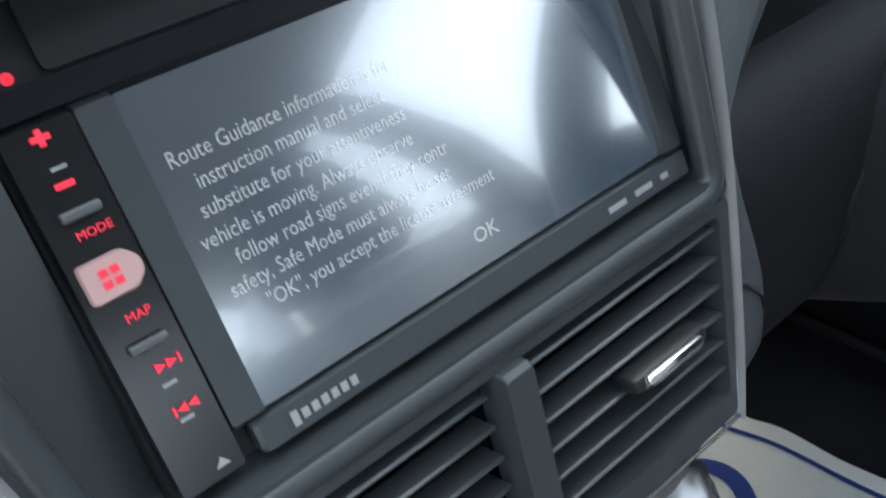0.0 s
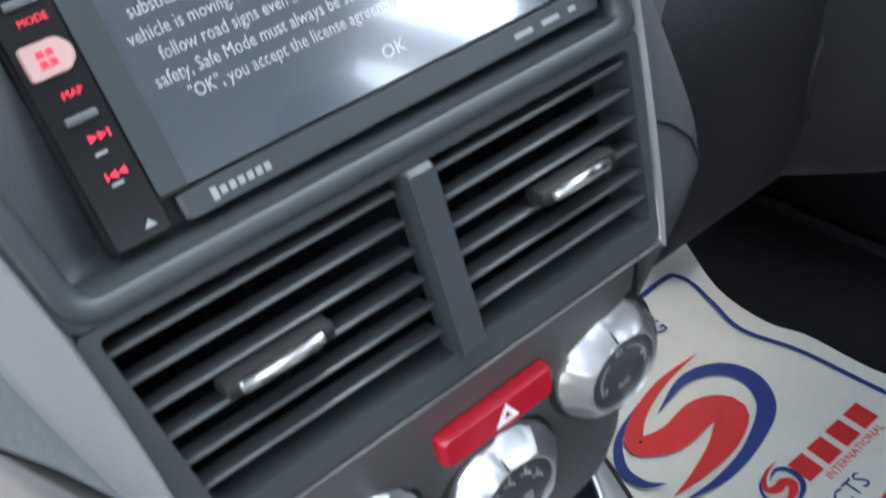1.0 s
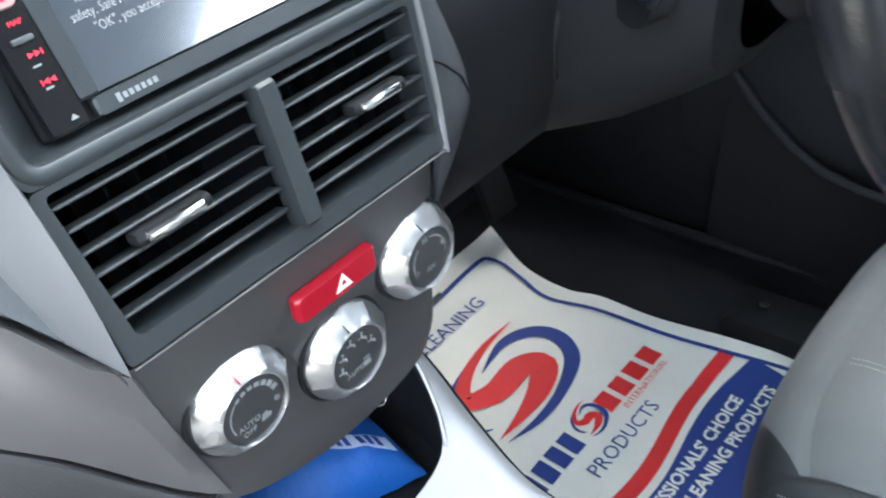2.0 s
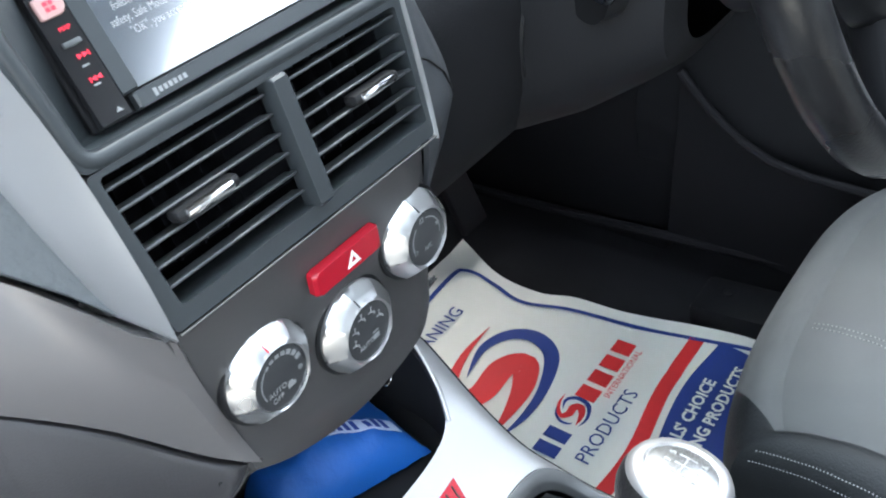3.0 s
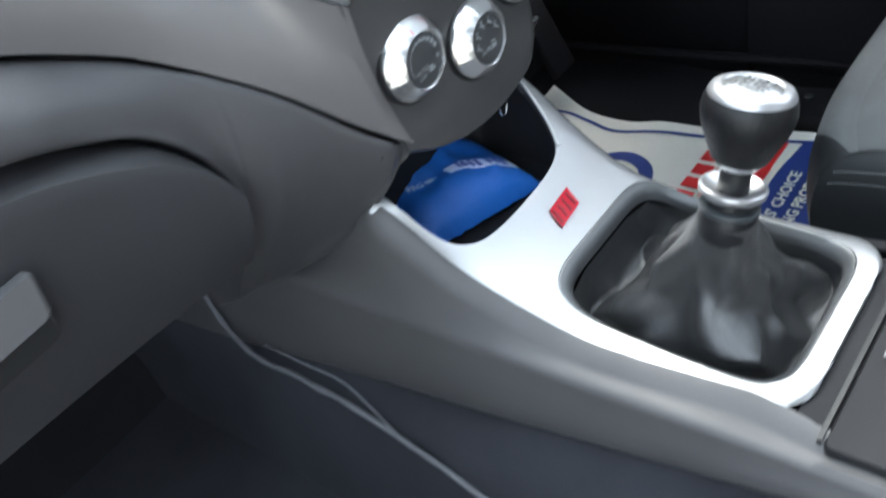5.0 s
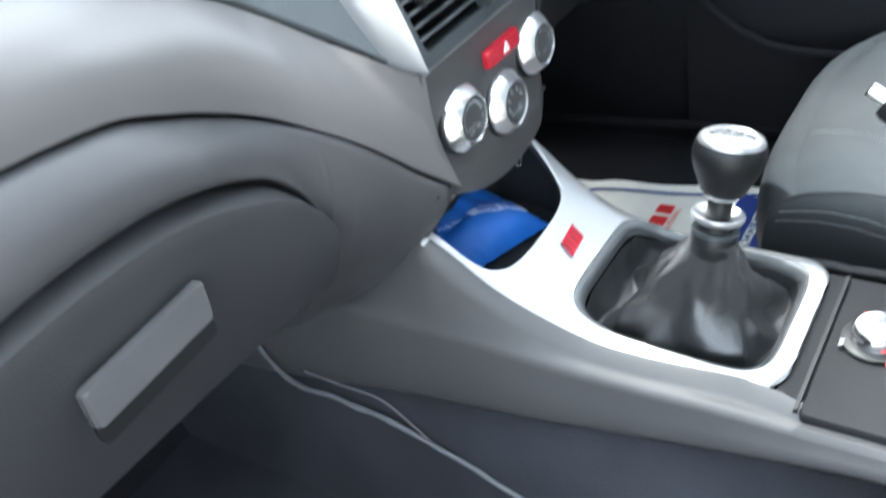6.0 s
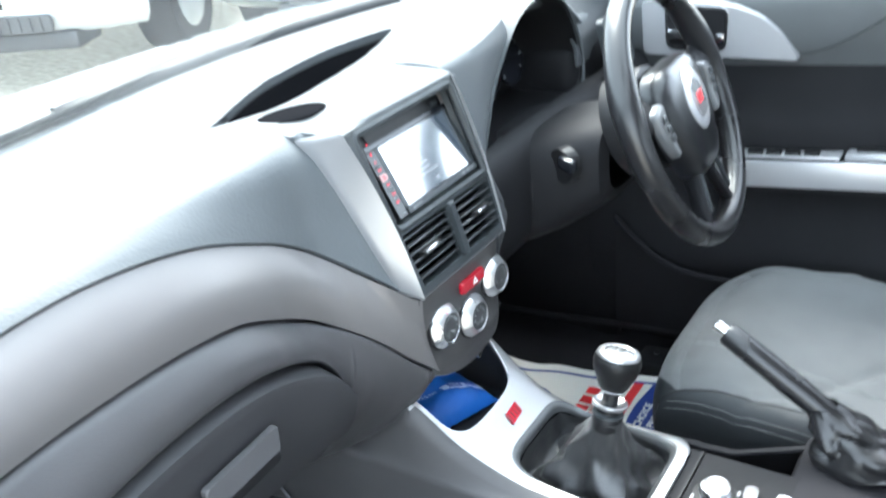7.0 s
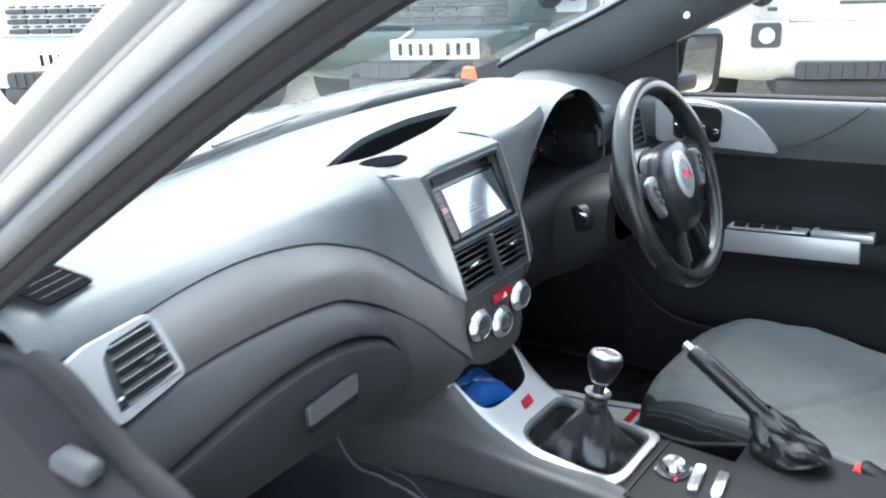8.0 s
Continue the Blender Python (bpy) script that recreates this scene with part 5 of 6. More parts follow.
def letter_blocks(x0, x1, y0, y1, n, mat):
    """A name shown as plain blocks of its colour."""
    step = (x1 - x0) / n
    for k in range(n):
        xa = x0 + step * k
        print_shape([(xa, y0), (xa + step * 0.74, y0), (xa + step * 0.74, y1), (xa, y1)], mat, "name_block")


def printed(body, size, x, y, angle, mat, bold=0.0, shear=0.0):
    ob = lettering(body, size, pose(x, y, 0.0, 0, 0, angle), mat, mat_thing, depth=0.0, bold=bold, shear=shear)
    bm = bmesh.new()
    bm.from_mesh(ob.data)
    for v in bm.verts:
        v.co = paper(v.co.x, v.co.y, 0.0024)
    bm.to_mesh(ob.data)
    bm.free()


BORDER = [(0.545, -0.15, 0), (0.533, -0.064, 0), (0.510, 0.054, 0), (0.497, 0.150, 0), (0.479, 0.213, 0), (0.489, 0.260, 0), (0.495, 0.290, 0), (0.490, 0.309, 0), (0.474, 0.316, 0), (0.40, 0.314, 0), (0.28, 0.308, 0), (0.15, 0.302, 0)]
border = [tuple(spline(BORDER, i / 90).xy) for i in range(91)]
ribbon(border, 0.0055, INK_BLUE, "border_line")
swirl(0.345, 0.165, 0.085, 0.055)
swirl(0.349, 0.069, 0.020, 0.018)
letter_blocks(0.372, 0.486, 0.056, 0.080, 4, INK_RED)
letter_blocks(0.236, 0.324, 0.053, 0.080, 4, INK_BLUE)
printed("INTERNATIONAL", 0.0108, 0.387, 0.045, 0, INK_RED)
printed("PRODUCTS", 0.0235, 0.290, 0.020, 0, INK_BLUE)
printed("CLEANING", 0.025, 0.306, 0.268, 0, INK_BLUE)
ribbon([(mix(0.20, 0.520, i / 40), -0.006 + 0.006 * math.sin(9 + 26 * mix(0.20, 0.520, i / 40)) + 0.008 * max(0.0, i / 40 - 0.8) / 0.2) for i in range(41)], 0.017, INK_RED, "red_band")
ribbon([(mix(0.20, 0.522, i / 40), -0.068 + 0.006 * math.sin(9 + 26 * mix(0.20, 0.520, i / 40))) for i in range(41)], 0.090, INK_BLUE, "blue_band")
printed("PROFESSIONALS' CHOICE", 0.0185, 0.255, -0.046, 0, PAPER, bold=0.0006)
printed("IN CLEANING PRODUCTS", 0.0185, 0.285, -0.068, 0, PAPER, bold=0.0006)

# ---- driver's side ----
# binnacle with its hood
bn = thing("instrument_binnacle", "dark hooded instrument binnacle with round gauges", "instrument cluster", at=(0.35, 0.12, 0.9))
arch = [(0.172, 0.080, 0.828), (0.188, 0.078, 0.874), (0.217, 0.080, 0.920), (0.286, 0.080, 0.985), (0.365, 0.080, 1.001), (0.440, 0.082, 0.970), (0.492, 0.085, 0.905), (0.504, 0.085, 0.850), (0.490, 0.085, 0.815)]
N = 40
front = [spline(arch, i / N) for i in range(N + 1)]
mid = Vector((0.345, 0, 0.87))
def scaled(p, k, dy):
    return (mid.x + (p.x - mid.x) * k, p.y + dy, mid.z + (p.z - mid.z) * k)
part("hood", grid([[scaled(p, 1.05, 0.16) for p in front], [scaled(p, 1.035, 0.06) for p in front], [scaled(p, 1.015, 0.012) for p in front], [scaled(p, 1.0, 0.0) for p in front], [scaled(p, 0.990, 0.002) for p in front]]), PAD, bn)
# black rather than grey, to hold the shade inside the hood
part("inner_shroud", grid([[scaled(p, 0.968, 0.006) for p in front], [scaled(p, 0.925, 0.05) for p in front], [scaled(p, 0.86, 0.13) for p in front]]), BLACK, bn)
# face between the centre stack and the hood
rows = []
for k in range(17):
    z = mix(0.816, 0.964, k / 16)
    left = [p for p in front[:24]]
    j = max(1, next((n for n, p in enumerate(left) if p.z >= z), 23))
    f = max(0.0, (z - left[j - 1].z) / (left[j].z - left[j - 1].z))
    edge_p = left[j - 1].lerp(left[j], f)
    yl = mix(0.042, 0.078, k / 16)
    rows.append([(mix(0.086, edge_p.x + 0.004, s), mix(yl, edge_p.y + 0.006, s) - 0.008 * math.sin(math.pi * s), z) for s in (n / 14 for n in range(15))])
top = [Vector(p) for p in rows[-1]]
for dy, dz in ((0.002, 0.004), (0.008, 0.0075), (0.020, 0.0095), (0.045, 0.0105), (0.070, 0.009)):
    rows.append([(p.x, p.y + dy, mix(p.z, 0.9655 + 0.022 * math.exp(-((p.x - 0.35) / 0.16) ** 2), min(1.0, dz / 0.0075)) + dz) for p in top])
part("hood_shoulder", thicken(grid(rows), 0.004), PAD, bn)
bmf = bmesh.new()
bmf.faces.new([bmf.verts.new(scaled(p, 0.90, 0.118)) for p in front])
part("gauge_panel", bmf, BLACK, bn, smooth=False)
# plain wall added behind the gauges to keep outside light from leaking in
part("binnacle_light_stop", box(0.34, 0.012, 0.17, pose(0.375, 0.222, 0.868), 0.004), BLACK, bn)
for gx, gz, gr in ((0.265, 0.890, 0.045), (0.352, 0.900, 0.060), (0.440, 0.885, 0.045)):
    g = basis((gx, 0.190, gz), (1, 0, 0), (0, 0.25, 1))
    gauge = part("gauge", lathe([(gr, 0.0), (gr, 0.004), (gr * 0.95, 0.005), (gr * 0.93, 0.002), (0.0005, 0.002)], g, 40), GLOSS, bn)
    for k in range(9):
        a = radians(225 - 33 * k)
        part("tick", box(0.006, 0.0018, 0.0006, g @ pose(gr * 0.82 * math.cos(a), gr * 0.82 * math.sin(a), 0.003, 0, 0, math.degrees(a)), 0), RED_GLOW if k > 6 and gr > 0.05 else GREY_MARK, gauge)
# shelf blackened too, for the shade under the hood
part("lower_shelf", thicken(grid([[(mix(0.092, 0.515, i / 20), y, mix(0.832, 0.822, i / 20) + dz - 0.006 * math.sin(math.pi * i / 20)) for y, dz in ((0.222, -0.002), (0.10, 0.0), (0.074, -0.001), (0.066, -0.006), (0.062, -0.03))] for i in range(21)]), 0.003), BLACK, bn)

# lower dashboard of the driver's side, its shade put into DARK
rows = []
for i in range(31):
    x = mix(0.098, 0.70, i / 30)
    pts = [(0.085, 0.830), (0.070, 0.825), (0.055, 0.795), (0.055, 0.72), (0.085, 0.665), (0.16, 0.63), (0.30, 0.60)]
    rows.append([(x, q.x, q.y) for q in (spline([(a, b, 0) for a, b in pts], k / 18) for k in range(19))])
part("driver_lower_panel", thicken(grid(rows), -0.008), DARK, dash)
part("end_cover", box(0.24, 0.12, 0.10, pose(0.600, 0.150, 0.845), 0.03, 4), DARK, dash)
rv = basis((0.560, 0.062, 0.885), (1, 0, 0), (0, 0.25, 1))
rvent = part("side_vent", slab(outline(rect(-0.045, -0.042, 0.045, 0.042), 0.01), 0.012, rv, hole=outline(rect(-0.038, -0.035, 0.038, 0.035), 0.008)), BEZEL, dash)
part("vent_shaft", slab(outline(rect(-0.04, -0.037, 0.04, 0.037), 0.008), 0.004, rv), BLACK, rvent)
for k in range(5):
    part("slat", box(0.074, 0.002, 0.010, rv @ pose(0, -0.026 + 0.013 * k, 0.007, 20), 0.0006, 1), BEZEL, rvent)

# steering column and ignition
col = thing("steering_column", "dark plastic steering column shroud with an ignition barrel", "steering column", at=(0.36, 0.0, 0.8))
rings = []
for y, sx, sz, dz in ((0.12, 0.118, 0.086, -0.080), (0.07, 0.118, 0.086, -0.078), (0.02, 0.110, 0.080, -0.058), (-0.02, 0.098, 0.070, -0.040), (-0.045, 0.090, 0.062, -0.028), (-0.052, 0.070, 0.048, -0.026)):
    rings.append([Vector((0.343 + sx * math.copysign(abs(math.cos(a)) ** 0.6, math.cos(a)), y, 0.822 + dz + sz * math.copysign(abs(math.sin(a)) ** 0.6, math.sin(a)))) for a in (2 * math.pi * i / 48 for i in range(48))])
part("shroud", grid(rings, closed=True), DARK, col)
part("shroud_seam", sweep([(0.343 + 0.1165 * math.cos(a), 0.045, 0.754 + 0.083 * math.sin(a)) for a in (math.pi * (0.6 + 0.8 * i / 20) for i in range(21))], 0.002, 6), BLACK, col)
part("ignition_barrel", lathe([(0.024, -0.012), (0.024, 0.004), (0.020, 0.007), (0.019, 0.003), (0.0005, 0.003)], basis((0.243, -0.005, 0.803), (0.45, 1, 0), (0, 0.1, 1)), 28), BLACK, col)
part("key_head", box(0.014, 0.030, 0.020, pose(0.227, -0.012, 0.809, 10, 0, -20), 0.006), GLOSS, col)
for sx in (1,):
    part("stalk", sweep([(0.36 + sx * 0.07, -0.040, 0.845), (0.36 + sx * 0.12, -0.052, 0.862), (0.36 + sx * 0.165, -0.056, 0.872)], [0.009, 0.008, 0.010], 12), BLACK, col)

# steering wheel
wheel = thing("steering_wheel", "black leather three spoke steering wheel with a round badge", "steering wheel", at=(0.339, -0.127, 0.861))
WT = radians(22)
WM = basis((0.339, -0.127, 0.861), (1, 0.058, 0), (-0.058 * math.sin(WT), math.sin(WT), math.cos(WT)))
R = 0.172
rb = bmesh.new()
rings = []
for i in range(72):
    a = 2 * math.pi * i / 72
    thick = 0.0155 + 0.0025 * (math.exp(-((a - radians(20)) / 0.25) ** 2) + math.exp(-((a - radians(160)) / 0.25) ** 2))
    rings.append([WM @ Vector(((R + thick * math.cos(t)) * math.cos(a), (R + thick * math.cos(t)) * math.sin(a), thick * 1.1 * math.sin(t))) for t in (2 * math.pi * k / 16 for k in range(16))])
rings.append(rings[0])
grid(rings, rb, closed=True)
bmesh.ops.remove_doubles(rb, verts=rb.verts, dist=1e-5)
part("rim", rb, LEATHER, wheel, "black leather rim")
hub = outline([(-0.084, 0.034), (-0.062, 0.066), (0.062, 0.066), (0.084, 0.034), (0.078, -0.030), (0.046, -0.092), (-0.046, -0.092), (-0.078, -0.030)], 0.026, 6)
rows = [[WM @ Vector((p[0] * k, p[1] * k + 0.004 * (1 - k), z)) for p in hub] for k, z in ((0.98, -0.016), (1.0, -0.004), (0.97, 0.008), (0.88, 0.0165), (0.70, 0.0215), (0.45, 0.0240), (0.20, 0.0245), (0.01, 0.0245))]
part("hub", grid(rows, closed=True), HUB, wheel, "smooth black airbag cover")
for a, w in ((12, 0.030), (168, 0.030), (250, 0.024), (290, 0.024)):
    ca, sa = math.cos(radians(a)), math.sin(radians(a))
    part("spoke", sweep([WM @ Vector((r * ca, r * sa, -0.004 - 0.01 * (1 - r / R))) for r in (0.045, 0.08, 0.12, R)], [w, w * 0.85, w * 0.75, w * 0.72], 14, flat=0.45), DARK, wheel)
for sx in (-1, 1):
    pod = part("switch_pod", slab(outline([(0.092 * sx, 0.036), (0.122 * sx, 0.028), (0.121 * sx, -0.004), (0.104 * sx, -0.036), (0.090 * sx, -0.040), (0.098 * sx, 0.0)], 0.009, 5), 0.012, WM @ Matrix.Translation((0, 0, 0.004)), 0.004), SLAT, wheel, "satin grey thumb switch pod")
    for k in range(3):
        part("thumb_key", box(0.010, 0.009, 0.003, WM @ pose(0.110 * sx - 0.003 * k * sx, 0.016 - 0.013 * k, 0.0185), 0.001), BEZEL, pod)
    part("lower_spoke_trim", slab(outline([(0.030 * sx, -0.070), (0.036 * sx, -0.069), (0.052 * sx, -0.135), (0.046 * sx, -0.138)], 0.002), 0.005, WM @ Matrix.Translation((0, 0, 0.004)), 0.002), BEZEL, wheel)
bd = WM @ Matrix.Translation((0, 0.008, 0.0245))
part("badge_ring", lathe([(0.0385, -0.006), (0.0385, 0.001), (0.0355, 0.003), (0.0290, 0.0032), (0.0005, 0.0030)], bd @ Matrix.Diagonal((0.92, 1.1, 1, 1)), 40), SILVER, wheel, "pale round badge")
part("badge_face", lathe([(0.024, 0.0), (0.024, 0.0012), (0.0005, 0.0016)], bd @ Matrix.Translation((0, 0, 0.0036)) @ Matrix.Diagonal((0.92, 1.1, 1, 1)), 32), KNOB, wheel)
part("switch_housing", lathe([(0.070, -0.085), (0.072, -0.060), (0.070, -0.030), (0.060, -0.026)], WM, 40), BLACK, wheel)
part("badge_mark", slab([(-0.010, -0.007), (0.006, -0.007), (0.010, 0.007), (-0.006, 0.007)], 0.0012, bd @ Matrix.Translation((0, 0, 0.0050))), INK_RED, wheel)

# foot well and inner side trims
kick = thing("footwell_trim", "black footwell side trims and bulkhead", "footwell trim", at=(0, 0.5, 0.4))
part("bulkhead", box(1.44, 0.04, 0.75, pose(0, 0.62, 0.56), 0.01), CARPET, kick)
for sx in (-1, 1):
    part("kick_panel", box(0.03, 0.50, 0.42, pose(0.70 * sx, 0.36, 0.44), 0.01), DARK, kick)
for k, (x, z) in enumerate(((0.30, 0.42), (0.42, 0.40), (0.53, 0.36))):
    pd = thing("foot_pedal", "rubber faced foot pedal under the dashboard", "pedal", "pedals", at=(x, 0.36, z))
    part("pad", box(0.05 if k == 2 else 0.065, 0.012, 0.11 if k == 2 else 0.05, pose(x, 0.34, z, -25), 0.004), RUBBER, pd)
    part("arm", sweep([(x, 0.35, z), (x, 0.45, z + 0.10), (x, 0.50, z + 0.25)], 0.008, 8), DARK, pd)
seat_rail = thing("seat_rail_cover", "black plastic seat rail end cover on the carpet", "rail cover", at=(0.55, -0.05, 0.27))
part("cover", box(0.07, 0.11, 0.035, pose(0.585, -0.03, 0.275, -6), 0.008), DARK, seat_rail)
part("bolt", lathe([(0.006, 0), (0.006, 0.004), (0.0005, 0.005)], pose(0.583, -0.01, 0.294), 12), CHROME, seat_rail)

# driver's door
door = thing("driver_door", "closed driver door with dark trim, silver handle panel and armrest", "car door", at=(0.74, -0.3, 0.5))
rows = []
for i in range(31):
    y = mix(0.16, -1.05, i / 30)
    prof = [(0.702, 0.920), (0.690, 0.912), (0.688, 0.890), (0.694, 0.840), (0.708, 0.800), (0.712, 0.730), (0.700, 0.690), (0.700, 0.630), (0.690, 0.560), (0.672, 0.480), (0.670, 0.440), (0.682, 0.400), (0.700, 0.28)]
    rows.append([(q.x, y, q.y + 0.06 * (0.16 - y)) for q in (spline([(a, b, 0) for a, b in prof], k / 30) for k in range(31))])
part("upper_card", thicken(grid([r[:11] for r in rows]), 0.01, (1, 0, 0)), DOOR_UPPER, door, "dark grey grained upper door lining")
part("door_card", thicken(grid([r[10:] for r in rows]), 0.01, (1, 0, 0)), CLOTH, door, "black cloth door insert")
DM = basis((0.700, -0.14, 0.888), (0, -1, 0.01), (-0.10, 0, 1))
panel_pts = [(-0.20, -0.055), (0.060, -0.055), (0.052, -0.040), (0.030, -0.008), (0.000, 0.018), (-0.040, 0.034), (-0.100, 0.040), (-0.20, 0.038)]
part("handle_panel", slab(outline(panel_pts, 0.012, 5), 0.016, DM, 0.003), SILVER, door, "satin silver handle panel")
part("handle_recess", slab(outline([(-0.105, -0.034), (-0.012, -0.034), (-0.008, 0.030), (-0.105, 0.034)], 0.014), 0.004, DM @ Matrix.Translation((-0.048, -0.004, 0.0145))), BLACK, door)
part("handle_rim", slab(outline([(-0.110, -0.039), (-0.008, -0.039), (-0.004, 0.035), (-0.110, 0.038)], 0.016), 0.003, DM @ Matrix.Translation((-0.048, -0.004, 0.0155)), hole=outline([(-0.105, -0.034), (-0.012, -0.034), (-0.008, 0.030), (-0.105, 0.034)], 0.014)), CHROME, door)
part("pull_handle", box(0.070, 0.016, 0.010, DM @ pose(-0.118, -0.014, 0.024, 0, 0, 2), 0.004), CHROME, door, "chrome pull handle")
part("lock_button", box(0.014, 0.012, 0.008, DM @ pose(-0.066, -0.018, 0.020), 0.003), CHROME, door)
part("armrest", box(0.055, 0.62, 0.05, pose(0.678, -0.34, 0.655, -5, 0, 0), 0.012), DARK, door)
part("armrest_strip", box(0.006, 0.30, 0.046, pose(0.6500, -0.235, 0.658, -5, 4, 0), 0.004), SILVER, door, "satin silver armrest strip")
part("switch_plate", box(0.034, 0.16, 0.006, pose(0.676, -0.200, 0.680, -5), 0.003), SILVER, door)
for k in range(4):
    part("window_switch", box(0.018, 0.024, 0.008, pose(0.672, -0.145 - 0.030 * k, 0.680 + 0.0026 * k, -2), 0.002), BLACK, door)
part("pull_cup", box(0.03, 0.12, 0.020, pose(0.680, -0.345, 0.690, -5), 0.006), SILVER, door, "satin silver pull cup")
part("pull_cup_well", box(0.014, 0.09, 0.004, pose(0.680, -0.345, 0.7015, -5), 0.002), BLACK, door)
part("map_pocket", thicken(grid([[(0.655 - 0.012 * math.sin(math.pi * i / 20), mix(0.10, -0.70, i / 20), z) for z in (0.30, 0.38, 0.44 + 0.09 * max(0, (4 - i) / 4) ** 2)] for i in range(21)]), 0.008, (1, 0, 0)), DARK, door)
part("pocket_rim", sweep([(0.650 - 0.012 * math.sin(math.pi * i / 20), mix(0.10, -0.70, i / 20), 0.442 + 0.09 * max(0, (4 - i) / 4) ** 2) for i in range(21)], 0.005, 8), RUBBER, door)
part("sill_trim", sweep([(0.655, mix(0.46, -0.30, i / 12), mix(0.268, 0.335, (i / 12) ** 1.3)) for i in range(13)], 0.007, 8), RUBBER, door)
part("window_sill", box(0.03, 1.22, 0.020, pose(0.716, -0.445, 0.951, -3.4, 0, 0), 0.006), RUBBER, door)
part("card_seam", sweep([(0.684, mix(-0.20, -0.36, i / 12), mix(0.846, 0.944, (i / 12) ** 1.6)) for i in range(13)], 0.0013, 6), BLACK, door)
# outside mirror of the driver's side
wm = thing("wing_mirror", "black housed wing mirror on the driver side", "wing mirror", at=(0.86, 0.03, 0.96))
mm = basis((0.890, 0.040, 0.968), (0.92, -0.38, 0), (0, -0.04, 1))
part("housing", slab(outline([(-0.092, -0.084), (0.060, -0.078), (0.066, 0.068), (-0.076, 0.078)], 0.028, 6), 0.075, mm @ Matrix.Translation((0, 0, -0.070)), 0.012), BLACK, wm)
part("glass", slab(outline([(-0.078, -0.068), (0.026, -0.062), (0.032, 0.056), (-0.064, 0.062)], 0.022, 6), 0.002, mm @ Matrix.Translation((0, 0, 0.0055)) ), MIRROR, wm, "mirror glass")
part("bracket", box(0.12, 0.05, 0.04, pose(0.79, 0.07, 0.935, 0, 0, -20), 0.012), BLACK, wm)

part("sail_panel", slab([(-0.33, 0.860), (-0.02, 0.905), (-0.03, 1.075), (-0.08, 1.050), (-0.127, 1.015), (-0.20, 0.980), (-0.33, 0.920)], 0.012, basis((0.712, 0, 0), (0, -1, 0), (0, 0, 1)), 0.004), RUBBER, door, "dark triangular panel inside the mirror")

# driver's seat
seat = thing("driver_seat", "dark driver seat with suede centre and stitched leather edges", "car seat", at=(0.41, -0.4, 0.3))
rows = []
for j in range(81):
    v = j / 80
    row = []
    for i in range(81):
        u = 2 * i / 80 - 1
        x = 0.437 + (0.245 if u < 0 else 0.205) * u
        y = mix(-0.144, -0.68, v) - 0.062 * abs(u) ** 4 * (1 - v) ** 2
        bol = (0.024 if u < 0 else 0.036) * math.exp(-((abs(u) - 0.80) / 0.16) ** 2)
        z = 0.496 + bol * min(1, v * 3) - 0.085 * v ** 1.15 - 0.016 * max(0, (0.12 - v) / 0.12) ** 2 - 0.05 * max(0, (abs(u) - 0.90) / 0.10) ** 2
        z -= 0.006 * max(0.0, 1 - abs(noise.noise(Vector((x * 2.5 + y * 4.0, y * 1.2 - x * 1.5, 0.7)))) / 0.16) ** 2 * min(1, v * 4)
        z += 0.0035 * noise.noise(Vector((x * 9, y * 14 + x * 6, 0))) + 0.0022 * noise.noise(Vector((x * 22, y * 30, 2)))
        row.append((x, y, z))
    rows.append(row)
part("cushion_centre", thicken(grid([r[8:73] for r in rows]), 0.03), SUEDE, seat, "dark grey suede centre")
for col in (27, 28):                                  # twin seam across the suede
    st = bmesh.new()
    run = [spline([Vector(rows[j][col]) + Vector((0, 0, 0.0008)) for j in range(1, 42)], i / 160) for i in range(161)]
    for i in range(0, 158, 2):
        sweep([run[i], run[i].lerp(run[i + 1], 0.8)], 0.00055, 5, st)
    part("stitching", st, STITCH, seat)
skirt = bmesh.new()
edge_l = [rows[j][8] for j in range(80, -1, -1)] + [rows[0][i] for i in range(9, 72)] + [rows[j][72] for j in range(81)]
def pushed(p, k, dz):
    dirn = Vector((p[0] - 0.437, (p[1] + 0.42) * 0.8, 0)).normalized()
    return (p[0] + dirn.x * k, p[1] + dirn.y * k, p[2] + dz)
ROLL_LINE = [(0.0, 0.0, 0.0), (0.012, 0.0025, 0.0), (0.026, -0.005, 0.0), (0.036, -0.022, 0.0), (0.040, -0.050, 0.0), (0.036, -0.085, 0.0), (0.022, -0.115, 0.0), (0.0, -0.125, 0.0)]
ROLL = [tuple(spline(ROLL_LINE, i / 28).xy) for i in range(29)]
def roll_at(s):
    q = spline(ROLL_LINE, s)
    return q.x, q.y


def leather_from(i):
    """How far down the roll the leather begins, beside the i-th point of the edge."""
    u = max(0.0, min(1.0, (i - 72) / 40))
    return u * u * (3 - 2 * u)


grid([[pushed(p, *roll_at(mix(leather_from(i), 1.0, k / 28))) for i, p in enumerate(edge_l[:112])] for k in range(29)], skirt)
part("cushion_edge", skirt, SEAT_LEATHER, seat, "dark leather cushion edge with pale stitching")
part("cushion_edge", grid([[pushed(p, k, dz) for p in edge_l[139:]] for k, dz in ROLL]), SUEDE, seat)
part("cushion_front", grid([[pushed(p, *roll_at(leather_from(i) * k / 28)) for i, p in enumerate(edge_l[:140]) if i >= 73] for k in range(29)]), SUEDE, seat, "grey suede front edge")
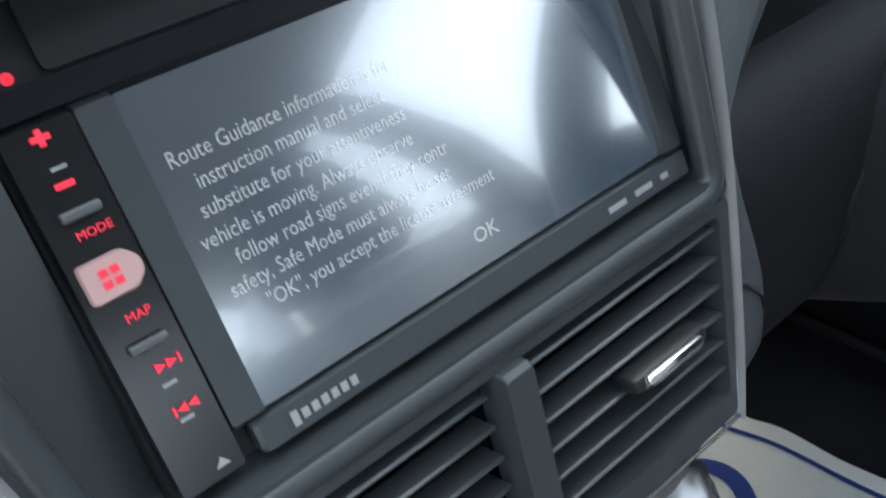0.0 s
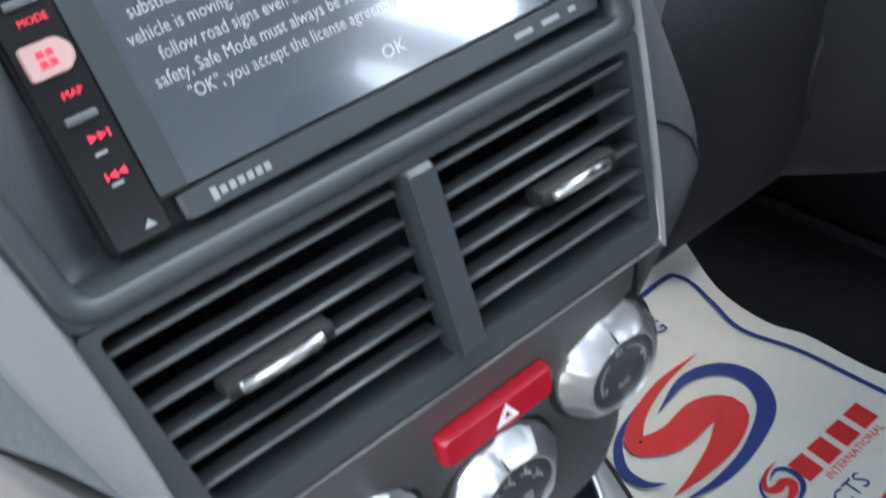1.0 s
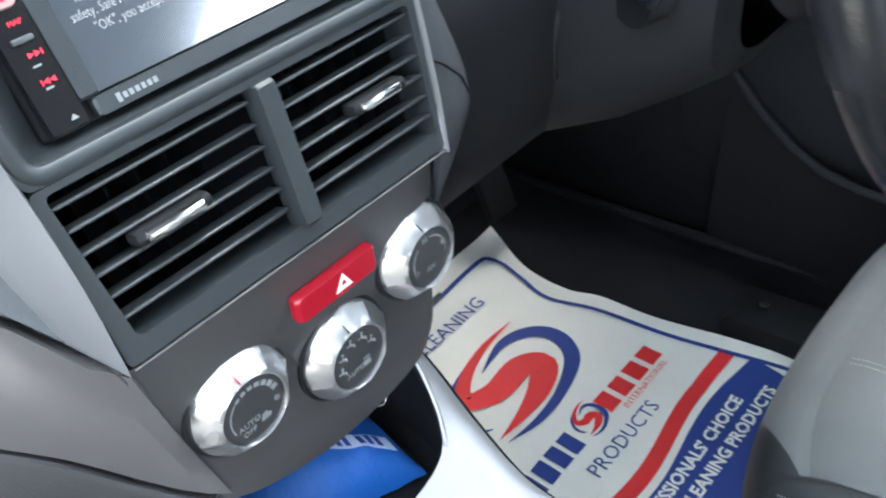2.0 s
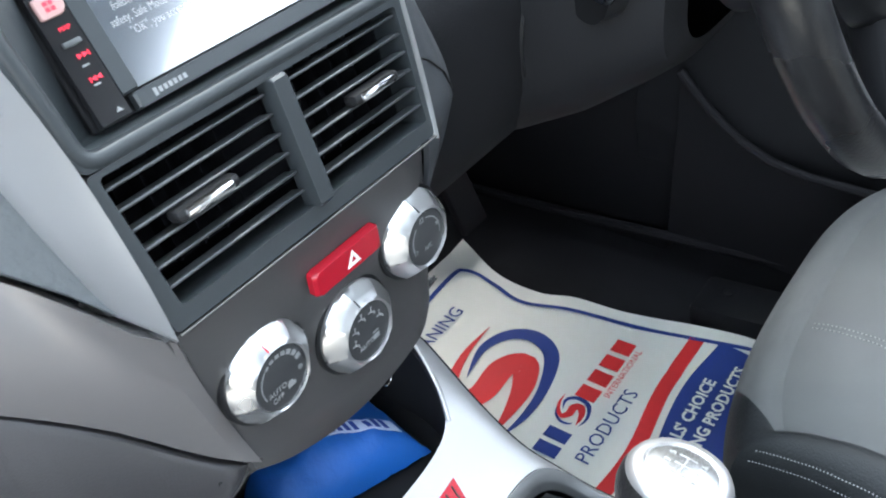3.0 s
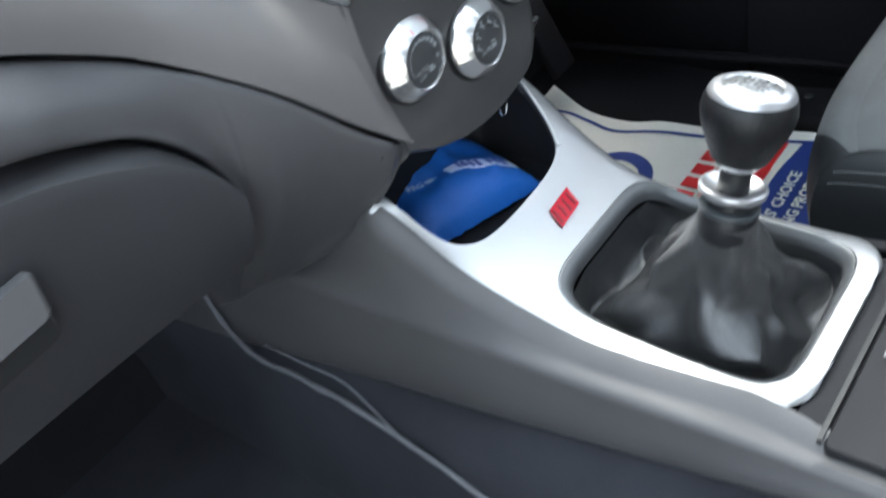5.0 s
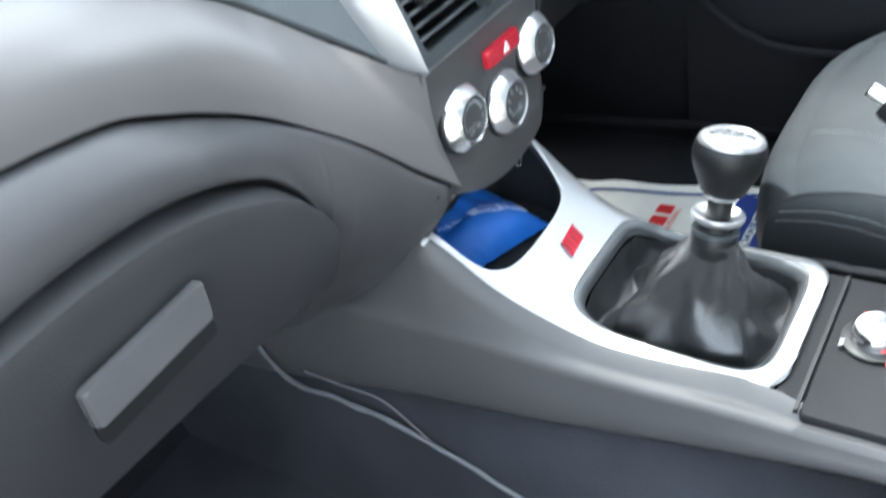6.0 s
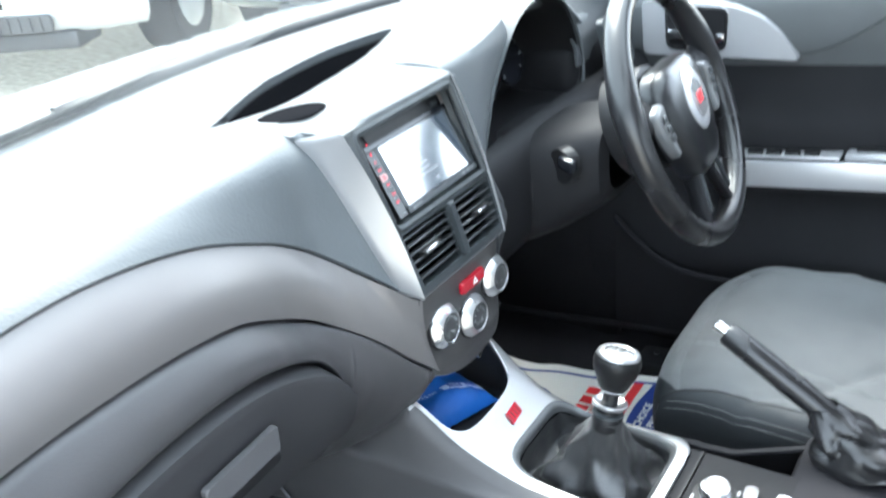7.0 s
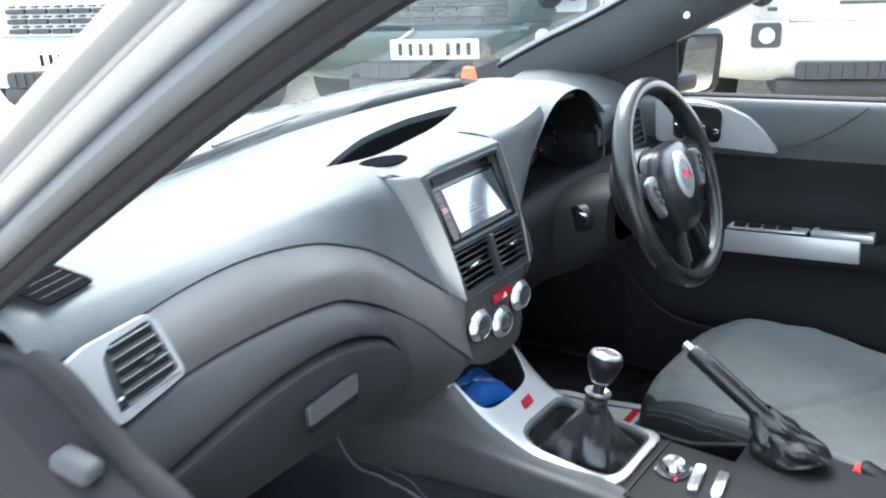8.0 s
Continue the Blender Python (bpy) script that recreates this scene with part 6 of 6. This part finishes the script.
for k, dz in ((0.0320, -0.0130), (0.0365, -0.0235)):
    pts = [Vector(pushed(p, k, dz + 0.0006)) for p in edge_l[:80]]
    run = [spline(pts, i / 400) for i in range(401)]
    st = bmesh.new()
    for i in range(0, 398, 2):
        a, b = run[i], run[i + 1]
        sweep([a, a + (b - a) * 0.8], 0.00055, 5, st)
    part("stitching", st, STITCH, seat)
back = [[(0.415 + 0.235 * (2 * i / 20 - 1), -0.66 - 0.24 * v - 0.02 + 0.045 * abs(2 * i / 20 - 1) ** 4, 0.46 + 0.56 * v) for i in range(21)] for v in (k / 20 for k in range(21))]
part("backrest", thicken(grid(back), 0.09, (0, -1, 0)), SUEDE, seat)
part("headrest", slab(outline([(-0.125, -0.10), (0.125, -0.10), (0.085, 0.0), (0.045, 0.09), (-0.075, 0.09), (-0.115, 0.0)], 0.03, 5), 0.09, basis((0.405, -0.945, 1.165), (1, 0, 0), (0, -0.2, 1)) @ Matrix.Translation((0, 0, -0.045)), 0.02), SEAT_LEATHER, seat)
part("base", box(0.44, 0.46, 0.14, pose(0.415, -0.42, 0.32), 0.02), DARK, seat)
bk = thing("seat_belt_buckle", "black seat belt buckle with a red release button", "buckle", at=(0.17, -0.53, 0.5))
part("shell", box(0.03, 0.07, 0.05, pose(0.165, -0.545, 0.495, 20), 0.006), BLACK, bk)
part("release", box(0.022, 0.012, 0.034, pose(0.158, -0.512, 0.508, 20), 0.003), INK_RED, bk, "red release button")

# passenger seat, only its front corner is ever near the view
pseat = thing("passenger_seat", "dark leather passenger seat with pale stitching", "car seat", at=(-0.4, -0.55, 0.3))
prow = []
for j in range(31):
    v = j / 30
    prow.append([(-0.375 + 0.255 * (2 * i / 30 - 1), mix(-0.245, -0.80, v) - 0.05 * abs(2 * i / 30 - 1) ** 4, 0.505 + 0.02 * abs(2 * i / 30 - 1) ** 2 - 0.05 * v - 0.07 * max(0, (0.10 - v) / 0.10) ** 2 - 0.08 * max(0, (abs(2 * i / 30 - 1) - 0.86) / 0.14) ** 2) for i in range(31)])
part("cushion", thicken(grid(prow), 0.12), SEAT_LEATHER, pseat)
part("backrest", box(0.48, 0.11, 0.62, pose(-0.375, -0.93, 0.78, -16), 0.045), SUEDE, pseat)
part("headrest", box(0.26, 0.09, 0.17, pose(-0.375, -1.05, 1.17, -12), 0.035), SEAT_LEATHER, pseat)
part("base", box(0.42, 0.42, 0.14, pose(-0.375, -0.56, 0.32), 0.02), DARK, pseat)

# ---- body shell: pillars, roof, windscreen, rear ----
shell = thing("car_body", "silver car body around the cabin, passenger door open", "car body", at=(0, -0.6, 0.1))
pil = [(-0.69, 0.245, 0.900), (-0.685, 0.039, 1.031), (-0.668, -0.186, 1.172), (-0.640, -0.330, 1.258), (-0.600, -0.480, 1.335), (-0.575, -0.62, 1.385)]
def strip_rows(offs, n=36):
    """Sheets beside the pillar's lower edge, each offset being (x, y, z)."""
    return [[spline(pil, s / n) + Vector(o) for o in offs] for s in range(n + 1)]
part("pillar_trim", grid(strip_rows([(0.012, 0.03, 0.044), (-0.004, 0.012, 0.027), (-0.012, 0.004, 0.018), (-0.018, 0.0, 0.014), (-0.025, -0.002, 0.018), (-0.0275, -0.001, 0.025), (-0.0270, 0.0, 0.027), (-0.031, 0.0, 0.031), (-0.033, 0.001, 0.040), (-0.031, 0.003, 0.0435)])), RUBBER, shell, "dark plastic windscreen pillar lining")
part("door_seal", grid(strip_rows([(-0.030, 0.004, 0.0420), (-0.037, 0.002, 0.0440), (-0.043, 0.003, 0.0500), (-0.045, 0.005, 0.0570), (-0.042, 0.008, 0.0640), (-0.036, 0.012, 0.0690), (-0.030, 0.015, 0.0700)])), SEAL_GREY, shell, "soft grey rubber door seal")
part("door_flange", grid(strip_rows([(-0.030, 0.013, 0.0690), (-0.036, 0.012, 0.0715), (-0.044, 0.012, 0.0780), (-0.048, 0.014, 0.0860), (-0.047, 0.018, 0.0930), (-0.041, 0.021, 0.0980), (-0.036, 0.023, 0.1000)])), PAINT, shell, "silver painted door flange")
part("pillar_skin", grid(strip_rows([(-0.0365, 0.0225, 0.0995), (-0.038, 0.023, 0.1035), (-0.047, 0.023, 0.1090), (-0.053, 0.025, 0.1160), (-0.053, 0.029, 0.1230), (-0.042, 0.036, 0.1300), (-0.016, 0.048, 0.1330), (0.03, 0.06, 0.130)])), PAINT, shell, "silver painted windscreen pillar")
pil_r = [(0.705, 0.400, 0.870), (0.698, 0.270, 0.938), (0.690, 0.12, 1.010), (0.665, -0.10, 1.130), (0.635, -0.30, 1.235), (0.600, -0.48, 1.325), (0.575, -0.62, 1.385)]
rows = [[spline(pil_r, s / 30) + Vector(o) for o in ((0.06, 0.0, -0.02), (0.01, -0.01, -0.012), (-0.012, 0.0, 0.010), (-0.022, 0.03, 0.050), (-0.012, 0.06, 0.085), (0.03, 0.08, 0.10))] for s in range(31)]
part("pillar_trim", thicken(grid(rows), 0.004, (1, 1, 0)), PILLAR, shell)
rows = []
for i in range(17):
    x = mix(0.485, 0.725, i / 16)
    rise = 0.5 - 0.5 * math.cos(math.pi * i / 16)
    rows.append([(x, y + 0.02 * rise, z + up * rise) for y, z, up in ((0.088, 0.862, 0.02), (0.090, 0.892, 0.02), (0.098, 0.908, 0.02), (0.130, 0.925, 0.02), (0.200, 0.945, 0.018), (0.290, 0.955, 0.015), (0.360, 0.950, 0.010), (0.400, 0.930, 0.0))])
part("pillar_base", thicken(grid(rows), 0.005), PILLAR, shell, "dark trim at the foot of the windscreen pillar")
part("glass_edge", sweep([spline(pil_r, s / 30) + Vector((-0.012, 0.062, 0.090)) for s in range(31)], 0.005, 8), BLACK, shell)
part("pillar_cap", lathe([(0.007, 0), (0.006, 0.005), (0.0005, 0.007)], basis((0.628, -0.02, 1.105), (0, 1, -0.5), (0.4, 0.3, 0.8)), 16), SILVER, shell)
# front door jamb with its seal
jam = [(-0.715, 0.20, 0.905), (-0.714, 0.118, 0.922), (-0.714, 0.06, 0.915), (-0.712, 0.014, 0.880), (-0.711, -0.032, 0.852), (-0.713, -0.108, 0.826), (-0.716, -0.16, 0.77), (-0.715, -0.19, 0.60), (-0.72, -0.20, 0.35)]
part("door_seal", sweep([spline(jam, i / 60) for i in range(61)], 0.014, 12), RUBBER, shell)
rows = []
for i in range(41):
    p = spline(jam, i / 40)
    rows.append([p + Vector((0.006, 0.0, 0)), p + Vector((-0.02, 0.02, 0.002)), p + Vector((-0.05, 0.06, -0.005)), p + Vector((-0.06, 0.20, -0.03)), p + Vector((-0.06, 0.45, -0.10))])
part("door_jamb", thicken(grid(rows), 0.003), RUBBER, shell)
part("hinge", box(0.030, 0.050, 0.022, pose(-0.748, 0.002, 0.860, 14, 0, 10), 0.0105, 5), PILLAR, shell, "rounded grey door check bracket")
# windscreen, roof, rear and sides
rows = []
for k in range(13):
    v = k / 12
    a = spline(pil, v) + Vector((0.03, 0.055, mix(0.06, 0.115, v)))
    b = spline(pil_r, v) + Vector((0.01, 0.078, 0.10))
    c = Vector((0.0, mix(0.44, -0.46, v), mix(0.945, 1.42, v) + 0.02 * math.sin(math.pi * v)))
    rows.append([c + (b - a) * (u / 2) + ((a + b) / 2 - c) * (u * u) for u in (i / 8 - 1 for i in range(17))])
ws = part("windscreen", grid(rows), GLASS, shell, "clear laminated windscreen")
ws.visible_shadow = False
rows = [[(x, y, 1.415 + 0.02 * math.sin(math.pi * (y + 2.0) / 1.5) - 0.03 * (x / 0.6) ** 2) for x in (mix(-0.60, 0.60, i / 12) for i in range(13))] for y in (mix(-0.52, -2.0, k / 14) for k in range(15))]
part("roof", thicken(grid(rows), 0.04), material("grey_headlining", (0.15, 0.15, 0.152), 0.95, spec=0.1, grain=0.5), shell, "grey cloth roof lining")
for sx in (-1, 1):
    part("roof_rail", sweep([(0.585 * sx, -0.50, 1.385), (0.600 * sx, -0.9, 1.405), (0.600 * sx, -1.5, 1.40), (0.58 * sx, -2.0, 1.36)], 0.032, 10), PAINT, shell)
    part("middle_pillar", grid([[Vector((x * sx + 0.028 * math.copysign(abs(math.cos(a)) ** 0.5, math.cos(a)), y + w * math.copysign(abs(math.sin(a)) ** 0.5, math.sin(a)), z)) for a in (2 * math.pi * i / 24 for i in range(24))] for x, y, z, w in ((0.71, -0.90, 0.25, 0.12), (0.71, -0.89, 0.85, 0.08), (0.695, -0.89, 1.00, 0.058), (0.675, -0.94, 1.15, 0.052), (0.645, -1.04, 1.29, 0.050), (0.605, -1.14, 1.41, 0.055))], closed=True), RUBBER, shell)
    part("rear_side", box(0.05, 0.95, 0.72, pose(0.72 * sx, -1.62, 0.58), 0.02), PAINT, shell)
    part("rear_pillar", box(0.06, 0.30, 0.50, pose(0.66 * sx, -2.05, 1.14, 20), 0.02), PAINT, shell)
part("rear_seat", box(1.30, 0.20, 0.60, pose(0, -1.85, 0.68, -14), 0.05), SUEDE, shell)
part("tailgate", box(1.36, 0.06, 0.62, pose(0, -2.28, 0.66), 0.03), PAINT, shell)
part("sill", box(0.12, 1.20, 0.14, pose(-0.78, -0.55, 0.28), 0.02), PAINT, shell)
part("sill", box(0.10, 1.20, 0.14, pose(0.80, -0.55, 0.28), 0.02), PAINT, shell)
# added filler between floor and sill, blocks sun from the gap
part("sill_gap_stop", box(0.03, 1.75, 0.18, pose(0.735, -0.22, 0.305), 0.006), RUBBER, shell)
part("door_skin", box(0.03, 1.22, 0.62, pose(0.805, -0.445, 0.57), 0.02), PAINT, shell)
# bonnet, cowl and wings
rows = [[(x, y, 0.948 - 0.26 * max(0, (y - 0.5) / 0.8) ** 1.8 - 0.10 * max(0, (abs(x) - 0.55) / 0.27) ** 2 + (0.0 if abs(x) > 0.5 else 0.012 * math.cos(math.pi * x))) for x in (mix(-0.82, 0.82, i / 24) for i in range(25))] for y in (mix(0.50, 1.30, k / 12) for k in range(13))]
part("bonnet", thicken(grid(rows), 0.01), PAINT, shell, "silver bonnet")
part("screen_edge_band", sweep([(x, curve_at_x(COWL, x)[0] + 0.012, curve_at_x(COWL, x)[1] + 0.004) for x in (mix(-0.70, 0.40, i / 30) for i in range(31))], 0.011, 10, flat=0.6), BLACK, shell)
part("scuttle", box(1.40, 0.13, 0.012, pose(0, 0.455, 0.928, -8), 0.004), TRIM_BLACK, shell)
for sx in (-1, 1):
    part("wing", box(0.10, 1.05, 0.42, pose(0.81 * sx, 0.78, 0.44), 0.05), PAINT, shell)
for sx in (-1, 1):
    for wy in (0.95, -1.65):
        wheel_m = pose(0.775 * sx, wy, 0.31, 0, 90)
        road_wheel = part("wheel", lathe([(0.19, -0.10), (0.29, -0.105), (0.31, -0.08), (0.31, 0.08), (0.29, 0.105), (0.19, 0.10)], wheel_m, 36), RUBBER, shell, "black road tyre")
        part("wheel_rim", lathe([(0.20, -0.102), (0.18, -0.08), (0.06, -0.075), (0.06, 0.075), (0.18, 0.08), (0.20, 0.102)], wheel_m, 28), STACK_SILVER, road_wheel)
part("front_bumper", box(1.66, 0.20, 0.42, pose(0, 1.36, 0.43), 0.08), PAINT, shell)
wp = thing("windscreen_wiper", "black windscreen wiper resting on the glass", "wiper", at=(0, 0.45, 0.96))
part("blade", sweep([(mix(-0.55, 0.05, i / 10), mix(0.36, 0.43, i / 10), 0.985) for i in range(11)], 0.006, 8), BLACK, wp)
part("arm", sweep([(0.15, 0.46, 0.965), (0.0, 0.44, 0.985), (-0.22, 0.40, 0.990)], [0.010, 0.007, 0.005], 8), BLACK, wp)
rm = thing("interior_mirror", "black interior rear view mirror under the roof", "rear view mirror", at=(0.0, -0.28, 1.27))
mi = basis((0.045, -0.225, 1.285), (0.95, -0.30, 0.02), (0, 0.15, 1))
part("shell", slab(outline(rect(-0.115, -0.036, 0.115, 0.036), 0.026, 6), 0.03, mi @ Matrix.Translation((0, 0, -0.03)), 0.008), BLACK, rm)
part("glass", slab(outline(rect(-0.106, -0.029, 0.106, 0.029), 0.022, 6), 0.002, mi), MIRROR, rm)
part("stem", sweep([(0.03, -0.19, 1.28), (0.03, -0.19, 1.33), (0.03, -0.22, 1.37)], 0.010, 10), BLACK, rm)

# ---- the yard: parked off-roaders facing the car ----
def parked(x, y, yaw, paint, lower, label, plate=True, grille=True):
    car = thing("parked_car", label, "car", "cars parked in the yard", at=(x, y, 0))
    M = pose(x, y, 0, 0, 0, yaw)     # local -y is the front
    def P(name, bm, mat, parent=car, lab=""):
        bm.transform(M)
        return part(name, bm, mat, parent, lab)
    rows = []
    for yy, zz, hw in ((0.0, 0.52, 0.90), (-0.02, 0.70, 0.93), (0.02, 0.86, 0.93), (0.05, 1.02, 0.92), (0.12, 1.08, 0.90), (0.95, 1.14, 0.88), (1.05, 1.16, 0.88)):
        rows.append([(hw * math.copysign(abs(u) ** 0.9, u), yy + 0.16 * abs(u) ** 4, zz - 0.02 * abs(u) ** 3) for u in (2 * i / 20 - 1 for i in range(21))])
    body = P("body", thicken(grid(rows), 0.02), paint)
    P("side", box(0.06, 3.2, 0.62, pose(0.90, 2.1, 0.82), 0.03), paint)
    P("side", box(0.06, 3.2, 0.62, pose(-0.90, 2.1, 0.82), 0.03), paint)
    P("cabin", slab(outline(rect(-0.80, 1.4, 0.80, 4.2), 0.15), 0.10, pose(0, 0, 1.72), 0.03), paint)
    P("windscreen", thicken(grid([[(u * 0.80, 1.0, 1.15), (u * 0.72, 1.45, 1.72)] for u in (-1, -0.5, 0, 0.5, 1)]), 0.01), GLOSS)
    for sx in (-1, 1):
        P("cabin_side", thicken(grid([[(sx * 0.88, yv, 1.10), (sx * 0.78, yv + 0.2, 1.74)] for yv in (1.05, 2.0, 3.0, 4.0)]), 0.02), GLOSS)
    bump = []
    for zz, dy, hw in ((0.64, 0.0, 0.92), (0.60, -0.06, 0.94), (0.45, -0.08, 0.94), (0.36, -0.05, 0.92), (0.30, 0.03, 0.86)):
        bump.append([(hw * u, dy + 0.16 * abs(u) ** 4, zz) for u in (2 * i / 20 - 1 for i in range(21))])
    P("bumper", thicken(grid(bump), 0.02), lower)
    P("lower_grille", slab(outline(rect(-0.46, 0.335, 0.46, 0.425), 0.03), 0.02, basis((0, -0.075, 0), (1, 0, 0), (0, 0, 1)), 0.004), TRIM_BLACK)
    for k in range(14):
        P("grille_rib", box(0.012, 0.012, 0.075, pose(-0.40 + 0.0615 * k, -0.098, 0.38), 0), TRIM_BLACK)
    P("skid_plate", box(1.1, 0.30, 0.10, pose(0, 0.12, 0.27, 0), 0.03), TRIM_BLACK)
    P("grille", slab(outline(rect(-0.50, 0.63, 0.50, 0.83), 0.02), 0.012, basis((0, -0.020, 0), (1, 0, 0), (0, 0.02, 1)), 0.003), paint)
    if not grille:
        P("grille_slot", box(0.62, 0.03, 0.012, pose(0.05, -0.028, 0.725), 0.003, 1), TRIM_BLACK)
    for r in range(3 if grille else 0):
        for k in range(6):
            P("grille_slot", box(0.125, 0.03, 0.026, pose(-0.355 + 0.142 * k, -0.028, 0.660 + 0.058 * r), 0.004, 1), TRIM_BLACK)
        for k in range(11):
            P("grille_slot", box(0.035, 0.03, 0.007, pose(-0.375 + 0.075 * k, -0.028, 0.689 + 0.058 * r), 0), TRIM_BLACK)
    P("maker_oval", lathe([(0.045, 0), (0.045, 0.006), (0.0005, 0.008)], basis((0.24, -0.046, 0.705), (1, 0, 0), (0, 0, 1)) @ Matrix.Diagonal((1.2, 0.6, 1, 1)), 24), paint)
    for sx in (-1, 1):
        lamp = P("headlamp", slab(outline([(0.54 * sx, 0.68), (0.86 * sx, 0.68), (0.86 * sx, 0.88), (0.54 * sx, 0.88)], 0.03), 0.03, basis((0, 0.02, 0), (1, 0, 0), (0, 0.05, 1)), 0.006), LAMP)
        P("lamp_bowl", lathe([(0.07, 0.0), (0.07, 0.012), (0.0005, 0.02)], basis((0.66 * sx, -0.03, 0.78), (1, 0, 0), (0, 0.1, 1)), 24), GLOSS, lamp)
        P("lamp_bowl", lathe([(0.045, 0.0), (0.045, 0.012), (0.0005, 0.02)], basis((0.79 * sx, 0.0, 0.79), (1, 0, 0), (0, 0.1, 1)), 24), GLOSS, lamp)
        fog = P("fog_lamp", slab(outline(rect(0.62 * sx - 0.075, 0.50, 0.62 * sx + 0.075, 0.63), 0.02), 0.02, basis((0, -0.055, 0), (1, 0, 0), (0, 0, 1)), 0.004), TRIM_BLACK)
        P("fog_glass", lathe([(0.042, 0.0), (0.040, 0.012), (0.0005, 0.016)], basis((0.62 * sx, -0.075, 0.565), (1, 0, 0), (0, 0, 1)), 24), LAMP, fog)
        P("tow_cover", box(0.05, 0.02, 0.02, pose(0.60 * sx, -0.06, 0.70), 0.004), TRIM_BLACK)
        for yy in (0.75, 3.5):
            tyre = P("wheel", lathe([(0.20, -0.11), (0.34, -0.12), (0.365, -0.08), (0.365, 0.08), (0.34, 0.12), (0.20, 0.11)], pose(0.80 * sx, yy, 0.365, 0, 90), 36), RUBBER)
            P("wheel_rim", lathe([(0.22, -0.115), (0.20, -0.09), (0.10, -0.08), (0.10, 0.08), (0.20, 0.09), (0.22, 0.115)], pose(0.80 * sx, yy, 0.365, 0, 90), 24), LAMP, tyre)
    if plate:
        pl = P("number_plate", slab(outline(rect(-0.26, 0.4425, 0.26, 0.5575), 0.01), 0.008, basis((0, -0.085, 0), (1, 0, 0), (0, 0, 1)), 0.001), PLATE)
        for k in range(7):
            P("plate_bar", box(0.024, 0.002, 0.070, pose(-0.20 + 0.060 * k + (0.04 if k > 3 else 0), -0.0945, 0.4995), 0), DARK, pl)
    return car


parked(3.22, 2.53, -64, GREY_PAINT, GREY_PAINT, "dark grey off-road car parked facing the silver car")
parked(2.063, 4.348, -64, WHITE_PAINT, WHITE_PAINT, "white off-road car parked beside the grey one")
parked(4.20, 0.30, -64, CREAM_PAINT, CREAM_PAINT, "pale silver off-road car with a wide bumper, parked in the row", plate=False, grille=False)
parked(2.75, -3.3, 165, WHITE_PAINT, GREY_PAINT, "white off-road car parked behind the driver side")
cone = thing("traffic_cone", "orange and white plastic traffic cone on the gravel", "traffic cone", at=(3.0, 2.15, 0))
CM = pose(2.92, 2.10, 0.0)
part("base", slab(outline(rect(-0.17, -0.17, 0.17, 0.17), 0.03), 0.03, CM, 0.005), RUBBER, cone)
part("body", lathe([(0.125, 0.03), (0.085, 0.22)], CM, 28, cap=False), CONE, cone)
part("sleeve", lathe([(0.086, 0.22), (0.065, 0.30)], CM, 28, cap=False), WHITE_PAINT, cone, "white reflective sleeve")
part("tip", lathe([(0.065, 0.30), (0.032, 0.46), (0.022, 0.465)], CM, 28), CONE, cone)
